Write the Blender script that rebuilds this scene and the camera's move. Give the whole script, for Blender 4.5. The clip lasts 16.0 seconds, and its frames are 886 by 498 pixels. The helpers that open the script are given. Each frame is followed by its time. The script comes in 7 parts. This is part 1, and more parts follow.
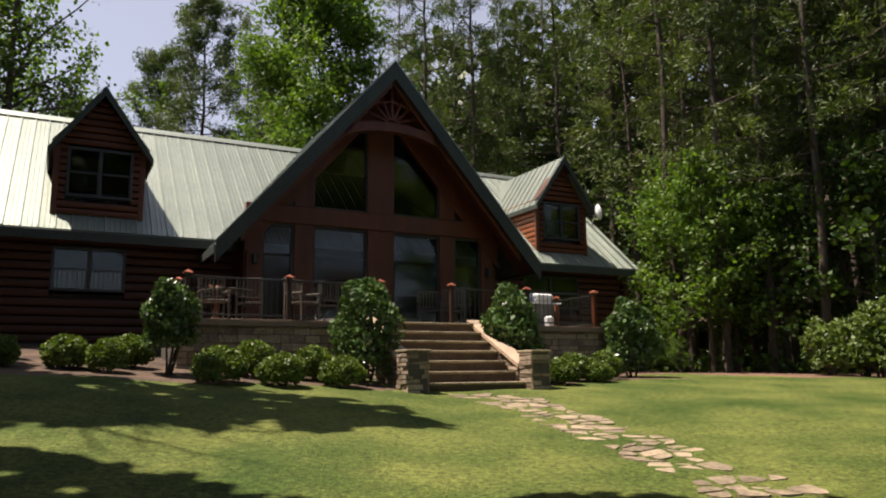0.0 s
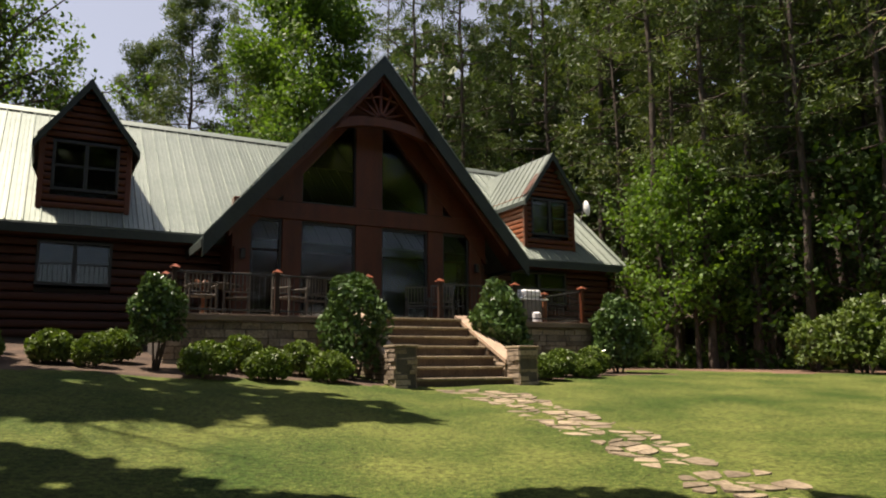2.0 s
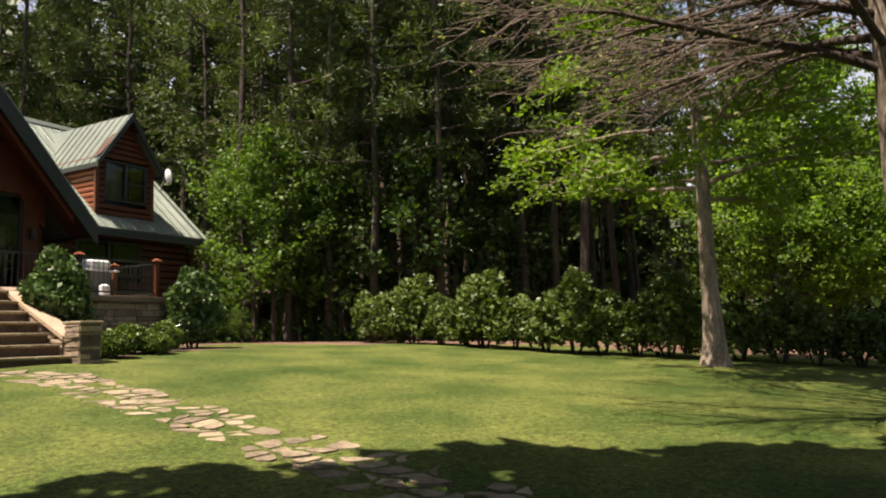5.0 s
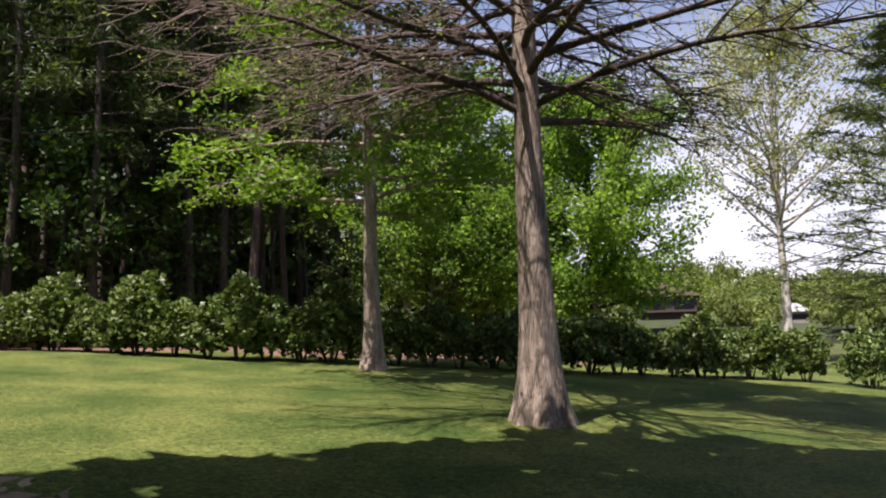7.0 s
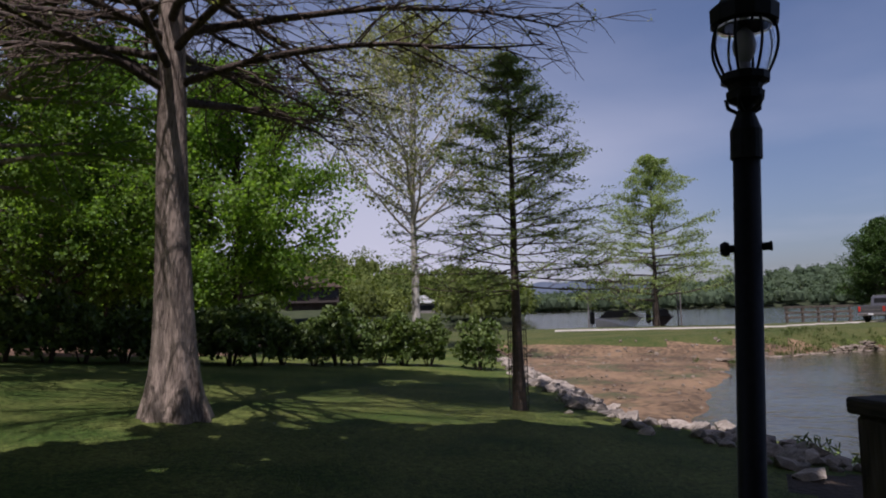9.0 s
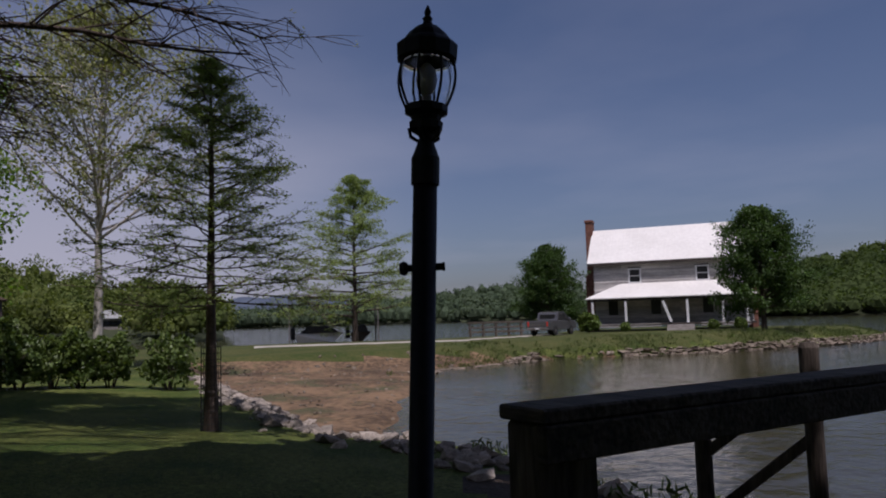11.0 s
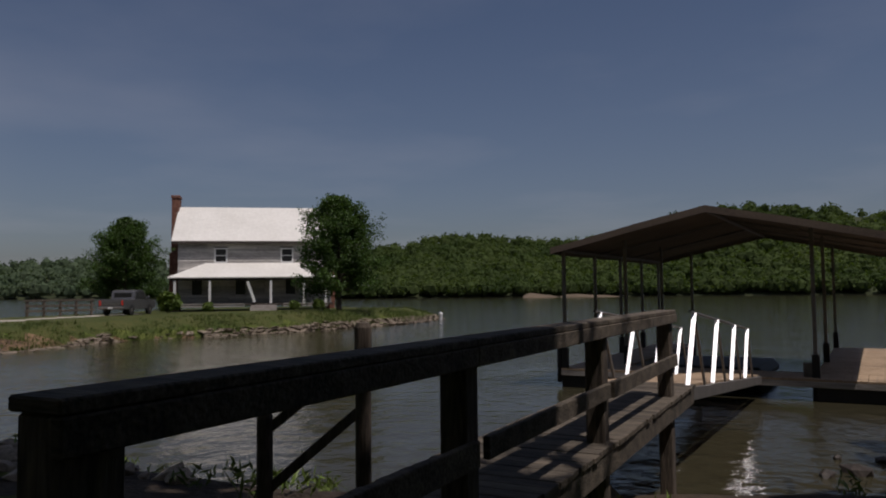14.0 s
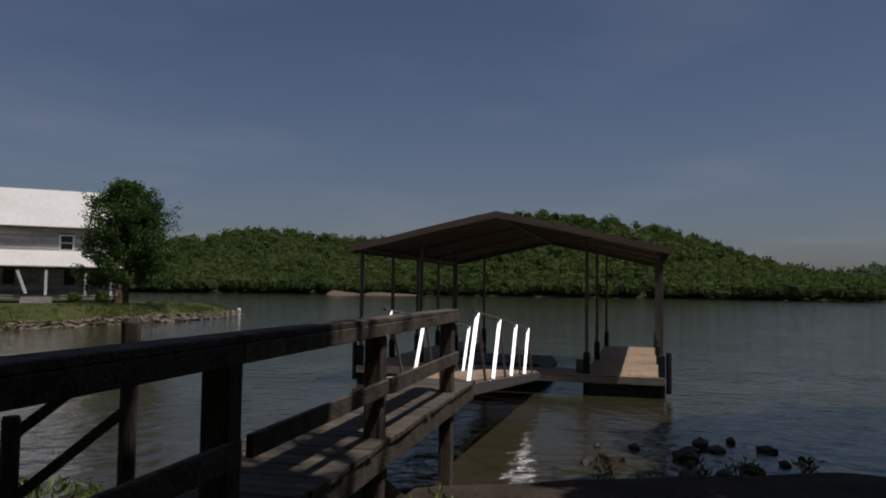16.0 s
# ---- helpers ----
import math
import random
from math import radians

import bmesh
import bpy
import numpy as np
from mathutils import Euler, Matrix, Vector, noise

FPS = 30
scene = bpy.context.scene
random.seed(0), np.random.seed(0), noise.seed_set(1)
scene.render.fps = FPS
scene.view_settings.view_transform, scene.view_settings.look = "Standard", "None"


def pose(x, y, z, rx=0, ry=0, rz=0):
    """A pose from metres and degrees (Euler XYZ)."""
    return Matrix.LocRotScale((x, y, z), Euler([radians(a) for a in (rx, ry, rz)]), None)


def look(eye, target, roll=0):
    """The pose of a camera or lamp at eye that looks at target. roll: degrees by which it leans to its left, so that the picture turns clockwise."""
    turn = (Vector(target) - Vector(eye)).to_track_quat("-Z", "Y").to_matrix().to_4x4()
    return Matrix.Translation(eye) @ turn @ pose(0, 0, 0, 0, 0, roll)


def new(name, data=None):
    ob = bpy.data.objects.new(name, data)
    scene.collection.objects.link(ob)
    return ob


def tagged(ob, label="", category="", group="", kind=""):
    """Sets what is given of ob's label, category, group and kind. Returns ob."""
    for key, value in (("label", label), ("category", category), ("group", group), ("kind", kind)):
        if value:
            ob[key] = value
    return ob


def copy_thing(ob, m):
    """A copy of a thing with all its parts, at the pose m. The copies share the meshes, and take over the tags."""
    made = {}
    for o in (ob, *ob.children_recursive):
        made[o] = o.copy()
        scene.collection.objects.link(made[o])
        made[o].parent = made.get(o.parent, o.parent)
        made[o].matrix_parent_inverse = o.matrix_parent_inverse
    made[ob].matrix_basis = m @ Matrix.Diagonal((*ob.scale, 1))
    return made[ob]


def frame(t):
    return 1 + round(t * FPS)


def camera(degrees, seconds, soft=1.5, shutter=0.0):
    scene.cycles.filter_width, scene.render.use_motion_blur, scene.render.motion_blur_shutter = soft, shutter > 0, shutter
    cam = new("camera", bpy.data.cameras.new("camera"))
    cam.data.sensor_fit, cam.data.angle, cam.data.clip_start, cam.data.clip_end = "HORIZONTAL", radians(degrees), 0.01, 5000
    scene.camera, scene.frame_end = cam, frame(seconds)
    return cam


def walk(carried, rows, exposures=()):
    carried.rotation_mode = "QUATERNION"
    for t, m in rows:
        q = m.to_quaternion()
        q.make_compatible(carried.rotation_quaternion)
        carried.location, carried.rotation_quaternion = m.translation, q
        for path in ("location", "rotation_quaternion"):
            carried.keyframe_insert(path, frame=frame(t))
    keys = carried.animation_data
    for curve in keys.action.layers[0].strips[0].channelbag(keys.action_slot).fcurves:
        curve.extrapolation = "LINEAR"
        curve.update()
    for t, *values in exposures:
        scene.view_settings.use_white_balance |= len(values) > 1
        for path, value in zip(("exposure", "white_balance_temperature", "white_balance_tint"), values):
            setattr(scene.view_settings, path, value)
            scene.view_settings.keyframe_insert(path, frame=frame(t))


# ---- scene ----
cam = camera(61.7, 16.0, soft=2.0)
EYE_Z = 1.45
# seconds, heading, tilt and lean in degrees
TURNS = [
    (0.0, 0.00, 9.53, -0.66), (0.5, 3.68, 9.86, -0.62), (1.0, 6.59, 9.34, -0.72), (1.5, 2.97, 9.48, -0.40),
    (2.0, -0.90, 9.18, -0.55), (2.5, -4.95, 8.44, -1.09), (3.0, -8.54, 8.75, -0.99), (3.5, -14.10, 8.57, -1.33),
    (4.0, -20.57, 7.89, -1.60), (4.2, -23.03, 7.62, -1.62), (6.3, -48.63, 6.12, -1.82), (6.5, -51.35, 6.25, -1.85),
    (7.0, -57.61, 6.38, -1.50), (7.5, -62.50, 6.07, -1.75), (8.0, -67.03, 5.79, -1.85), (8.5, -75.67, 4.58, -1.55),
    (9.0, -84.38, 4.90, -1.63), (9.5, -91.39, 4.82, -1.62), (9.7, -94.01, 4.71, -1.60), (11.8, -114.24, 4.84, -0.75),
    (12.0, -116.31, 4.41, -0.30), (12.5, -122.67, 4.34, -0.40), (13.0, -128.89, 4.53, -0.30), (13.5, -133.84, 4.65, -0.55),
    (14.0, -138.10, 3.29, -0.60), (14.5, -143.31, 2.80, -0.40), (15.0, -147.63, 3.11, -0.22), (15.5, -150.10, 2.86, 0.31),
    (16.0, -153.01, 3.12, 0.75)]


# the body's sway near the end of the turn, in metres
SWAY_T = (9.7, 12.0, 12.5, 13.0, 13.5, 14.0, 14.5, 15.0, 16.0)
SWAY_LEFT = (0.0, 0.0, 0.018, 0.052, 0.074, 0.060, 0.030, 0.018, 0.016)
SWAY_AHEAD = (0.0, 0.025, 0.04, 0.055, 0.06, 0.05, 0.03, 0.01, 0.0)


def stance(t, head, tilt, lean):
    h = radians(head)
    late = min(1.0, max(0.0, (t - 12.0) / 4.0))       # a slight step aside at the end
    left, ahead = np.interp(t, SWAY_T, SWAY_LEFT), np.interp(t, SWAY_T, SWAY_AHEAD)
    x = -math.sin(h) * (0.12 + ahead) - math.cos(h) * left - 0.12 * late
    y = math.cos(h) * (0.12 + ahead) - math.sin(h) * left - 0.11 * late
    return (Matrix.Translation((x, y, EYE_Z)) @ Matrix.Rotation(h, 4, "Z")
            @ Matrix.Rotation(radians(90 + tilt), 4, "X") @ Matrix.Rotation(radians(lean), 4, "Z"))


EXPOSURES = [(t, e, k, g) for t, e, k, g in ((0.0, 0.95, 7100, 18), (4.0, 1.02, 7500, 16), (6.4, 1.28, 6700, 22), (7.2, 0.98, 6300, 24), (8.5, 0.27, 6000, 26), (9.5, -0.17, 5900, 28), (12.0, -0.65, 6000, 26), (14.0, -0.84, 6350, 20), (16.0, -0.9, 6200, 18))]
walk(cam, [(t, stance(t, a, b, c)) for t, a, b, c in TURNS], EXPOSURES)

# ---- light ----
SUN_TO = Vector((-0.41, 0.035, 1.0)).normalized()
world = bpy.data.worlds.new("sky")
scene.world = world
world.use_nodes = True
wn, wl = world.node_tree.nodes, world.node_tree.links
sky = wn.new("ShaderNodeTexSky")
sky.sky_type = "NISHITA"
sky.sun_disc = False
sky.sun_elevation = math.asin(SUN_TO.z)
sky.sun_rotation = math.atan2(SUN_TO.x, SUN_TO.y)
sky.air_density, sky.dust_density, sky.ozone_density = 1.0, 1.6, 3.0
# thin streaks of high cloud in the sky
wtc = wn.new("ShaderNodeTexCoord")
wsep = wn.new("ShaderNodeSeparateXYZ")
wl.new(wtc.outputs["Generated"], wsep.inputs["Vector"])
wup = wn.new("ShaderNodeMath")
wup.operation = "ADD"
wup.inputs[1].default_value = 0.06
wl.new(wsep.outputs["Z"], wup.inputs[0])
wmap = wn.new("ShaderNodeCombineXYZ")
for axis in "XY":
    dv = wn.new("ShaderNodeMath")
    dv.operation = "DIVIDE"
    wl.new(wsep.outputs[axis], dv.inputs[0])
    wl.new(wup.outputs[0], dv.inputs[1])
    wl.new(dv.outputs[0], wmap.inputs[axis])
wnoise = wn.new("ShaderNodeTexNoise")
wnoise.inputs["Scale"].default_value = 0.42
wnoise.inputs["Detail"].default_value = 7
wl.new(wmap.outputs["Vector"], wnoise.inputs["Vector"])
wramp = wn.new("ShaderNodeMapRange")
wramp.inputs["From Min"].default_value = 0.50
wramp.inputs["From Max"].default_value = 0.80
wramp.inputs["To Max"].default_value = 0.22
wl.new(wnoise.outputs["Fac"], wramp.inputs["Value"])
wdot = wn.new("ShaderNodeVectorMath")
wdot.operation = "DOT_PRODUCT"
wdot.inputs[1].default_value = (0.57, 0.82, 0.0)
wl.new(wtc.outputs["Generated"], wdot.inputs[0])
wbank = wn.new("ShaderNodeMapRange")
wbank.interpolation_type = "SMOOTHSTEP"
wbank.inputs["From Min"].default_value, wbank.inputs["From Max"].default_value = 0.25, 0.72
wbank.inputs["To Min"].default_value = 0.07
wl.new(wdot.outputs["Value"], wbank.inputs["Value"])
wlow = wn.new("ShaderNodeMapRange")
wlow.interpolation_type = "SMOOTHSTEP"
wlow.inputs["From Min"].default_value, wlow.inputs["From Max"].default_value = 0.02, 0.52
wlow.inputs["To Min"].default_value, wlow.inputs["To Max"].default_value = 0.88, 0.0
wl.new(wsep.outputs["Z"], wlow.inputs["Value"])
wboth = wn.new("ShaderNodeMath")
wboth.operation = "MULTIPLY"
wl.new(wbank.outputs["Result"], wboth.inputs[0])
wl.new(wlow.outputs["Result"], wboth.inputs[1])
wnorth = wn.new("ShaderNodeVectorMath")
wnorth.operation = "DOT_PRODUCT"
wnorth.inputs[1].default_value = (-0.30, 0.95, 0.0)
wl.new(wtc.outputs["Generated"], wnorth.inputs[0])
wveil = wn.new("ShaderNodeMapRange")
wveil.interpolation_type = "SMOOTHSTEP"
wveil.inputs["From Min"].default_value, wveil.inputs["From Max"].default_value = 0.45, 0.95
wveil.inputs["To Max"].default_value = 0.30
wl.new(wnorth.outputs["Value"], wveil.inputs["Value"])
whaze = wn.new("ShaderNodeMath")
whaze.operation = "MAXIMUM"
wl.new(wboth.outputs[0], whaze.inputs[0])
wl.new(wveil.outputs["Result"], whaze.inputs[1])
wsum = wn.new("ShaderNodeMath")
wsum.use_clamp = True
wl.new(whaze.outputs[0], wsum.inputs[0])
wl.new(wramp.outputs["Result"], wsum.inputs[1])
wmix = wn.new("ShaderNodeMixRGB")
wmix.inputs["Color2"].default_value = (8.0, 8.1, 8.5, 1)
wl.new(wsum.outputs[0], wmix.inputs["Fac"])
wl.new(sky.outputs["Color"], wmix.inputs["Color1"])
wl.new(wmix.outputs["Color"], wn["Background"].inputs["Color"])
wn["Background"].inputs["Strength"].default_value = 0.073
sun = new("sun", bpy.data.lights.new("sun", "SUN"))
sun.data.energy, sun.data.angle, sun.data.color = 5.0, radians(0.55), (1.0, 0.95, 0.86)
sun.matrix_world = look(SUN_TO * 200, (0, 0, 0))


# ---- materials ----
def material(name, a, b, scale=4.0, rough=0.8, bump=0.3, fine=40.0, metal=0.0, spec=0.4, stretch=(1, 1, 1), island=0.0,
             piece=0.0, contrast=1.0, glow=0.0, depth=0.02):
    """Two colours mixed by broad and fine noise, with relief; island and piece vary the brightness leaf by leaf or piece by piece."""
    m = bpy.data.materials.new(name)
    m.use_nodes = True
    n, l = m.node_tree.nodes, m.node_tree.links
    out = n["Principled BSDF"]
    tc = n.new("ShaderNodeTexCoord")
    mp = n.new("ShaderNodeMapping")
    mp.inputs["Scale"].default_value = stretch
    l.new(tc.outputs["Object"], mp.inputs["Vector"])
    big = n.new("ShaderNodeTexNoise")
    big.inputs["Scale"].default_value = scale
    big.inputs["Detail"].default_value = 5
    small = n.new("ShaderNodeTexNoise")
    small.inputs["Scale"].default_value = fine
    small.inputs["Detail"].default_value = 4
    l.new(mp.outputs["Vector"], big.inputs["Vector"])
    l.new(mp.outputs["Vector"], small.inputs["Vector"])
    add = n.new("ShaderNodeMath")
    add.operation = "ADD"
    l.new(big.outputs["Fac"], add.inputs[0])
    l.new(small.outputs["Fac"], add.inputs[1])
    rng = n.new("ShaderNodeMapRange")
    rng.inputs["From Min"].default_value = 1.0 - 0.3 / contrast
    rng.inputs["From Max"].default_value = 1.0 + 0.3 / contrast
    l.new(add.outputs[0], rng.inputs["Value"])
    mix = n.new("ShaderNodeMixRGB")
    mix.inputs["Color1"].default_value = (*a, 1)
    mix.inputs["Color2"].default_value = (*b, 1)
    l.new(rng.outputs["Result"], mix.inputs["Fac"])
    colour = mix.outputs["Color"]
    if island or piece:
        src = n.new("ShaderNodeNewGeometry") if island else n.new("ShaderNodeObjectInfo")
        vr = n.new("ShaderNodeMapRange")
        k = island or piece
        vr.inputs["To Min"].default_value, vr.inputs["To Max"].default_value = 1 - k, 1 + k
        l.new(src.outputs["Random Per Island" if island else "Random"], vr.inputs["Value"])
        hsv = n.new("ShaderNodeHueSaturation")
        l.new(vr.outputs["Result"], hsv.inputs["Value"])
        l.new(colour, hsv.inputs["Color"])
        colour = hsv.outputs["Color"]
    l.new(colour, out.inputs["Base Color"])
    out.inputs["Roughness"].default_value = rough
    out.inputs["Metallic"].default_value = metal
    out.inputs["Specular IOR Level"].default_value = spec
    if bump:
        bp = n.new("ShaderNodeBump")
        bp.inputs["Strength"].default_value = bump
        bp.inputs["Distance"].default_value = depth
        l.new(add.outputs[0], bp.inputs["Height"])
        l.new(bp.outputs["Normal"], out.inputs["Normal"])
    return m


def leaf_material(name, a, b, through_light=0.35, vary=0.35, rough=0.55, scale=0.6):
    m = material(name, a, b, scale=scale, fine=6.0, rough=rough, bump=0, island=vary, spec=0.3)
    n, l = m.node_tree.nodes, m.node_tree.links
    out = n["Principled BSDF"]
    src = out.inputs["Base Color"].links[0].from_socket
    tr = n.new("ShaderNodeBsdfTranslucent")
    tint = n.new("ShaderNodeMixRGB")
    tint.blend_type = "MULTIPLY"
    tint.inputs["Fac"].default_value = 1
    tint.inputs["Color2"].default_value = (1.3, 1.4, 0.5, 1)
    l.new(src, tint.inputs["Color1"])
    l.new(tint.outputs["Color"], tr.inputs["Color"])
    mx = n.new("ShaderNodeMixShader")
    mx.inputs["Fac"].default_value = through_light
    l.new(out.outputs["BSDF"], mx.inputs[1])
    l.new(tr.outputs["BSDF"], mx.inputs[2])
    l.new(mx.outputs["Shader"], n["Material Output"].inputs["Surface"])
    return m


def glass_material(name, tint=(0.75, 0.8, 0.8)):
    m = bpy.data.materials.new(name)
    m.use_nodes = True
    p = m.node_tree.nodes["Principled BSDF"]
    p.inputs["Base Color"].default_value = (*tint, 1)
    p.inputs["Roughness"].default_value = 0.02
    p.inputs["Transmission Weight"].default_value = 1.0
    p.inputs["IOR"].default_value = 1.38
    n, l = m.node_tree.nodes, m.node_tree.links
    w = n.new("ShaderNodeTexNoise")
    w.inputs["Scale"].default_value = 0.8
    bp = n.new("ShaderNodeBump")
    bp.inputs["Strength"].default_value = 0.03
    l.new(w.outputs["Fac"], bp.inputs["Height"])
    l.new(bp.outputs["Normal"], p.inputs["Normal"])
    return m


GRASS = material("lawn_grass", (0.028, 0.054, 0.008), (0.110, 0.124, 0.030), scale=0.7, fine=38, rough=0.85, bump=0.8, spec=0.15, contrast=1.5, depth=0.03)
# uneven tufts and clover in the lawn
_n, _l = GRASS.node_tree.nodes, GRASS.node_tree.links
_tuft = _n.new("ShaderNodeTexNoise")
_tuft.inputs["Scale"].default_value, _tuft.inputs["Detail"].default_value, _tuft.inputs["Roughness"].default_value = 14.0, 9.0, 0.80
_l.new(_n["Mapping"].outputs["Vector"], _tuft.inputs["Vector"])
_vr = _n.new("ShaderNodeMapRange")
_vr.inputs["From Min"].default_value, _vr.inputs["From Max"].default_value = 0.34, 0.66
_vr.inputs["To Min"].default_value, _vr.inputs["To Max"].default_value = 0.25, 1.85
_l.new(_tuft.outputs["Fac"], _vr.inputs["Value"])
_hs = _n.new("ShaderNodeHueSaturation")
_l.new(_n["Principled BSDF"].inputs["Base Color"].links[0].from_socket, _hs.inputs["Color"])
_l.new(_vr.outputs["Result"], _hs.inputs["Value"])
_l.new(_hs.outputs["Color"], _n["Principled BSDF"].inputs["Base Color"])
ROUGH_GRASS = material("bank_grass", (0.034, 0.056, 0.012), (0.092, 0.090, 0.030), scale=0.5, fine=6, rough=0.9, bump=0.9, spec=0.15, depth=0.1)
MUD = material("red_mud", (0.066, 0.041, 0.020), (0.205, 0.130, 0.068), scale=0.5, fine=5, rough=0.8, bump=0.8, contrast=1.8, depth=0.08)
_n, _l = MUD.node_tree.nodes, MUD.node_tree.links
_weed = _n.new("ShaderNodeTexNoise")
_weed.inputs["Scale"].default_value, _weed.inputs["Detail"].default_value, _weed.inputs["Roughness"].default_value = 0.45, 7.0, 0.68
_l.new(_n["Mapping"].outputs["Vector"], _weed.inputs["Vector"])
_vr = _n.new("ShaderNodeMapRange")
_vr.inputs["From Min"].default_value, _vr.inputs["From Max"].default_value = 0.53, 0.66
_l.new(_weed.outputs["Fac"], _vr.inputs["Value"])
_mx = _n.new("ShaderNodeMixRGB")
_mx.inputs["Color2"].default_value = (0.060, 0.066, 0.024, 1)
_l.new(_vr.outputs["Result"], _mx.inputs["Fac"])
_l.new(_n["Principled BSDF"].inputs["Base Color"].links[0].from_socket, _mx.inputs["Color1"])
_l.new(_mx.outputs["Color"], _n["Principled BSDF"].inputs["Base Color"])
SAND = material("wet_sand", (0.115, 0.060, 0.031), (0.220, 0.122, 0.066), scale=0.8, fine=9, rough=0.6, bump=0.5)
DIRT = material("dark_bank_dirt", (0.018, 0.013, 0.009), (0.058, 0.040, 0.025), scale=1.2, fine=14, rough=0.95, bump=0.9, contrast=1.3, depth=0.05)
MULCH = material("bark_mulch", (0.040, 0.026, 0.017), (0.125, 0.080, 0.052), scale=1.2, fine=24, rough=0.95, bump=1.0, contrast=1.5, depth=0.04)
LITTER = material("leaf_litter", (0.075, 0.042, 0.026), (0.20, 0.115, 0.075), scale=0.5, fine=7, rough=0.95, bump=1.0, depth=0.06)
GRAVEL = material("pale_gravel", (0.28, 0.25, 0.21), (0.45, 0.42, 0.36), scale=1.0, fine=20, rough=0.95, bump=0.4)
BED = material("lake_bed", (0.06, 0.045, 0.025), (0.12, 0.085, 0.045), scale=0.6, fine=5, rough=0.9, bump=0.3)
ROCK = material("pale_riprap", (0.15, 0.125, 0.098), (0.42, 0.365, 0.30), scale=2.5, fine=18, rough=0.9, bump=0.7, piece=0.3, island=0.0)
ROCKS = material("pale_riprap_far", (0.100, 0.078, 0.054), (0.240, 0.195, 0.145), scale=1.5, fine=9, rough=0.9, bump=0.5, island=0.3)
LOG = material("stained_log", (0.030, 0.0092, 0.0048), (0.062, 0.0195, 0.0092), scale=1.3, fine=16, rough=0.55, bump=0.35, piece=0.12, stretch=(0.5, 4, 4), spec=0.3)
TIMBER = material("stained_timber", (0.060, 0.0135, 0.0042), (0.116, 0.0285, 0.0085), scale=1.5, fine=22, rough=0.5, bump=0.3, stretch=(3, 3, 0.6))
# one log stain twice: sunlight painted into the cheeks, shade into the fronts
DORMERLOG_LIT = material("sunlit_dormer_log", (0.170, 0.042, 0.013), (0.290, 0.080, 0.025), scale=1.3, fine=16, rough=0.5, bump=0.3, piece=0.12, stretch=(0.5, 4, 4), spec=0.3)
DORMERLOG_SHADED = material("shaded_dormer_log", (0.058, 0.0150, 0.0060), (0.105, 0.0290, 0.0105), scale=1.3, fine=16, rough=0.5, bump=0.3, piece=0.12, stretch=(0.5, 4, 4), spec=0.3)
RISER = material("red_brown_riser", (0.065, 0.044, 0.032), (0.135, 0.095, 0.068), scale=3, fine=22, rough=0.9, bump=0.6)
CEDAR = material("cedar_post", (0.13, 0.042, 0.017), (0.26, 0.095, 0.038), scale=2, fine=20, rough=0.5, bump=0.3, stretch=(4, 4, 0.6))
ROOF = material("green_metal_roof", (0.190, 0.222, 0.190), (0.255, 0.285, 0.245), scale=0.7, fine=9, rough=0.47, bump=0.06, metal=0.7, piece=0.07, spec=0.5)
TRIM = material("dark_green_trim", (0.018, 0.026, 0.022), (0.035, 0.045, 0.038), scale=2, fine=20, rough=0.6, bump=0.05)
SOFFIT = material("soffit_wood", (0.05, 0.018, 0.009), (0.10, 0.035, 0.016), scale=2, fine=16, rough=0.7, bump=0.2, stretch=(1, 6, 1))
SASH = material("dark_window_frame", (0.016, 0.017, 0.016), (0.03, 0.03, 0.03), scale=3, fine=30, rough=0.4, bump=0.05)
GLASS = glass_material("window_glass")
# indoor darkness painted as a near-black surface
ROOM = material("unlit_room", (0.02, 0.017, 0.015), (0.05, 0.04, 0.035), scale=1, fine=6, rough=0.9, bump=0)
CURTAIN = material("pale_curtain", (0.055, 0.055, 0.058), (0.10, 0.10, 0.10), scale=6, fine=30, rough=0.9, bump=0.3, stretch=(4, 4, 0.3))
STONE = material("ledge_stone", (0.14, 0.105, 0.072), (0.37, 0.29, 0.21), scale=3, fine=22, rough=0.9, bump=0.7, piece=0.32)
MORTAR = material("mortar", (0.055, 0.046, 0.038), (0.10, 0.086, 0.07), scale=4, fine=40, rough=0.95, bump=0.5)
CAPSTONE = material("tan_capstone", (0.36, 0.25, 0.17), (0.55, 0.41, 0.29), scale=2, fine=18, rough=0.85, bump=0.5, piece=0.12)
FLAG = material("flagstone", (0.160, 0.122, 0.074), (0.320, 0.258, 0.165), scale=2.2, fine=16, rough=0.85, bump=0.6, piece=0.16)
PATHSTONE = material("worn_path_stone", (0.130, 0.100, 0.064), (0.300, 0.238, 0.158), scale=2.6, fine=18, rough=0.9, bump=0.7, piece=0.3, contrast=1.3)
DECK = material("deck_board", (0.12, 0.085, 0.06), (0.21, 0.15, 0.105), scale=2, fine=18, rough=0.7, bump=0.3, piece=0.12, stretch=(0.6, 5, 5))
IRON = material("dark_iron", (0.012, 0.012, 0.012), (0.03, 0.028, 0.025), scale=4, fine=40, rough=0.45, bump=0.1, spec=0.5)
# post brown with the gable roof's shade put into the colour
SHADEPOST = material("shaded_deck_post", (0.020, 0.0085, 0.0050), (0.042, 0.017, 0.0095), scale=2, fine=20, rough=0.6, bump=0.3, stretch=(4, 4, 0.6))
COPPER = material("copper_cap", (0.30, 0.085, 0.045), (0.46, 0.16, 0.09), scale=5, fine=40, rough=0.35, bump=0.1, metal=0.4)
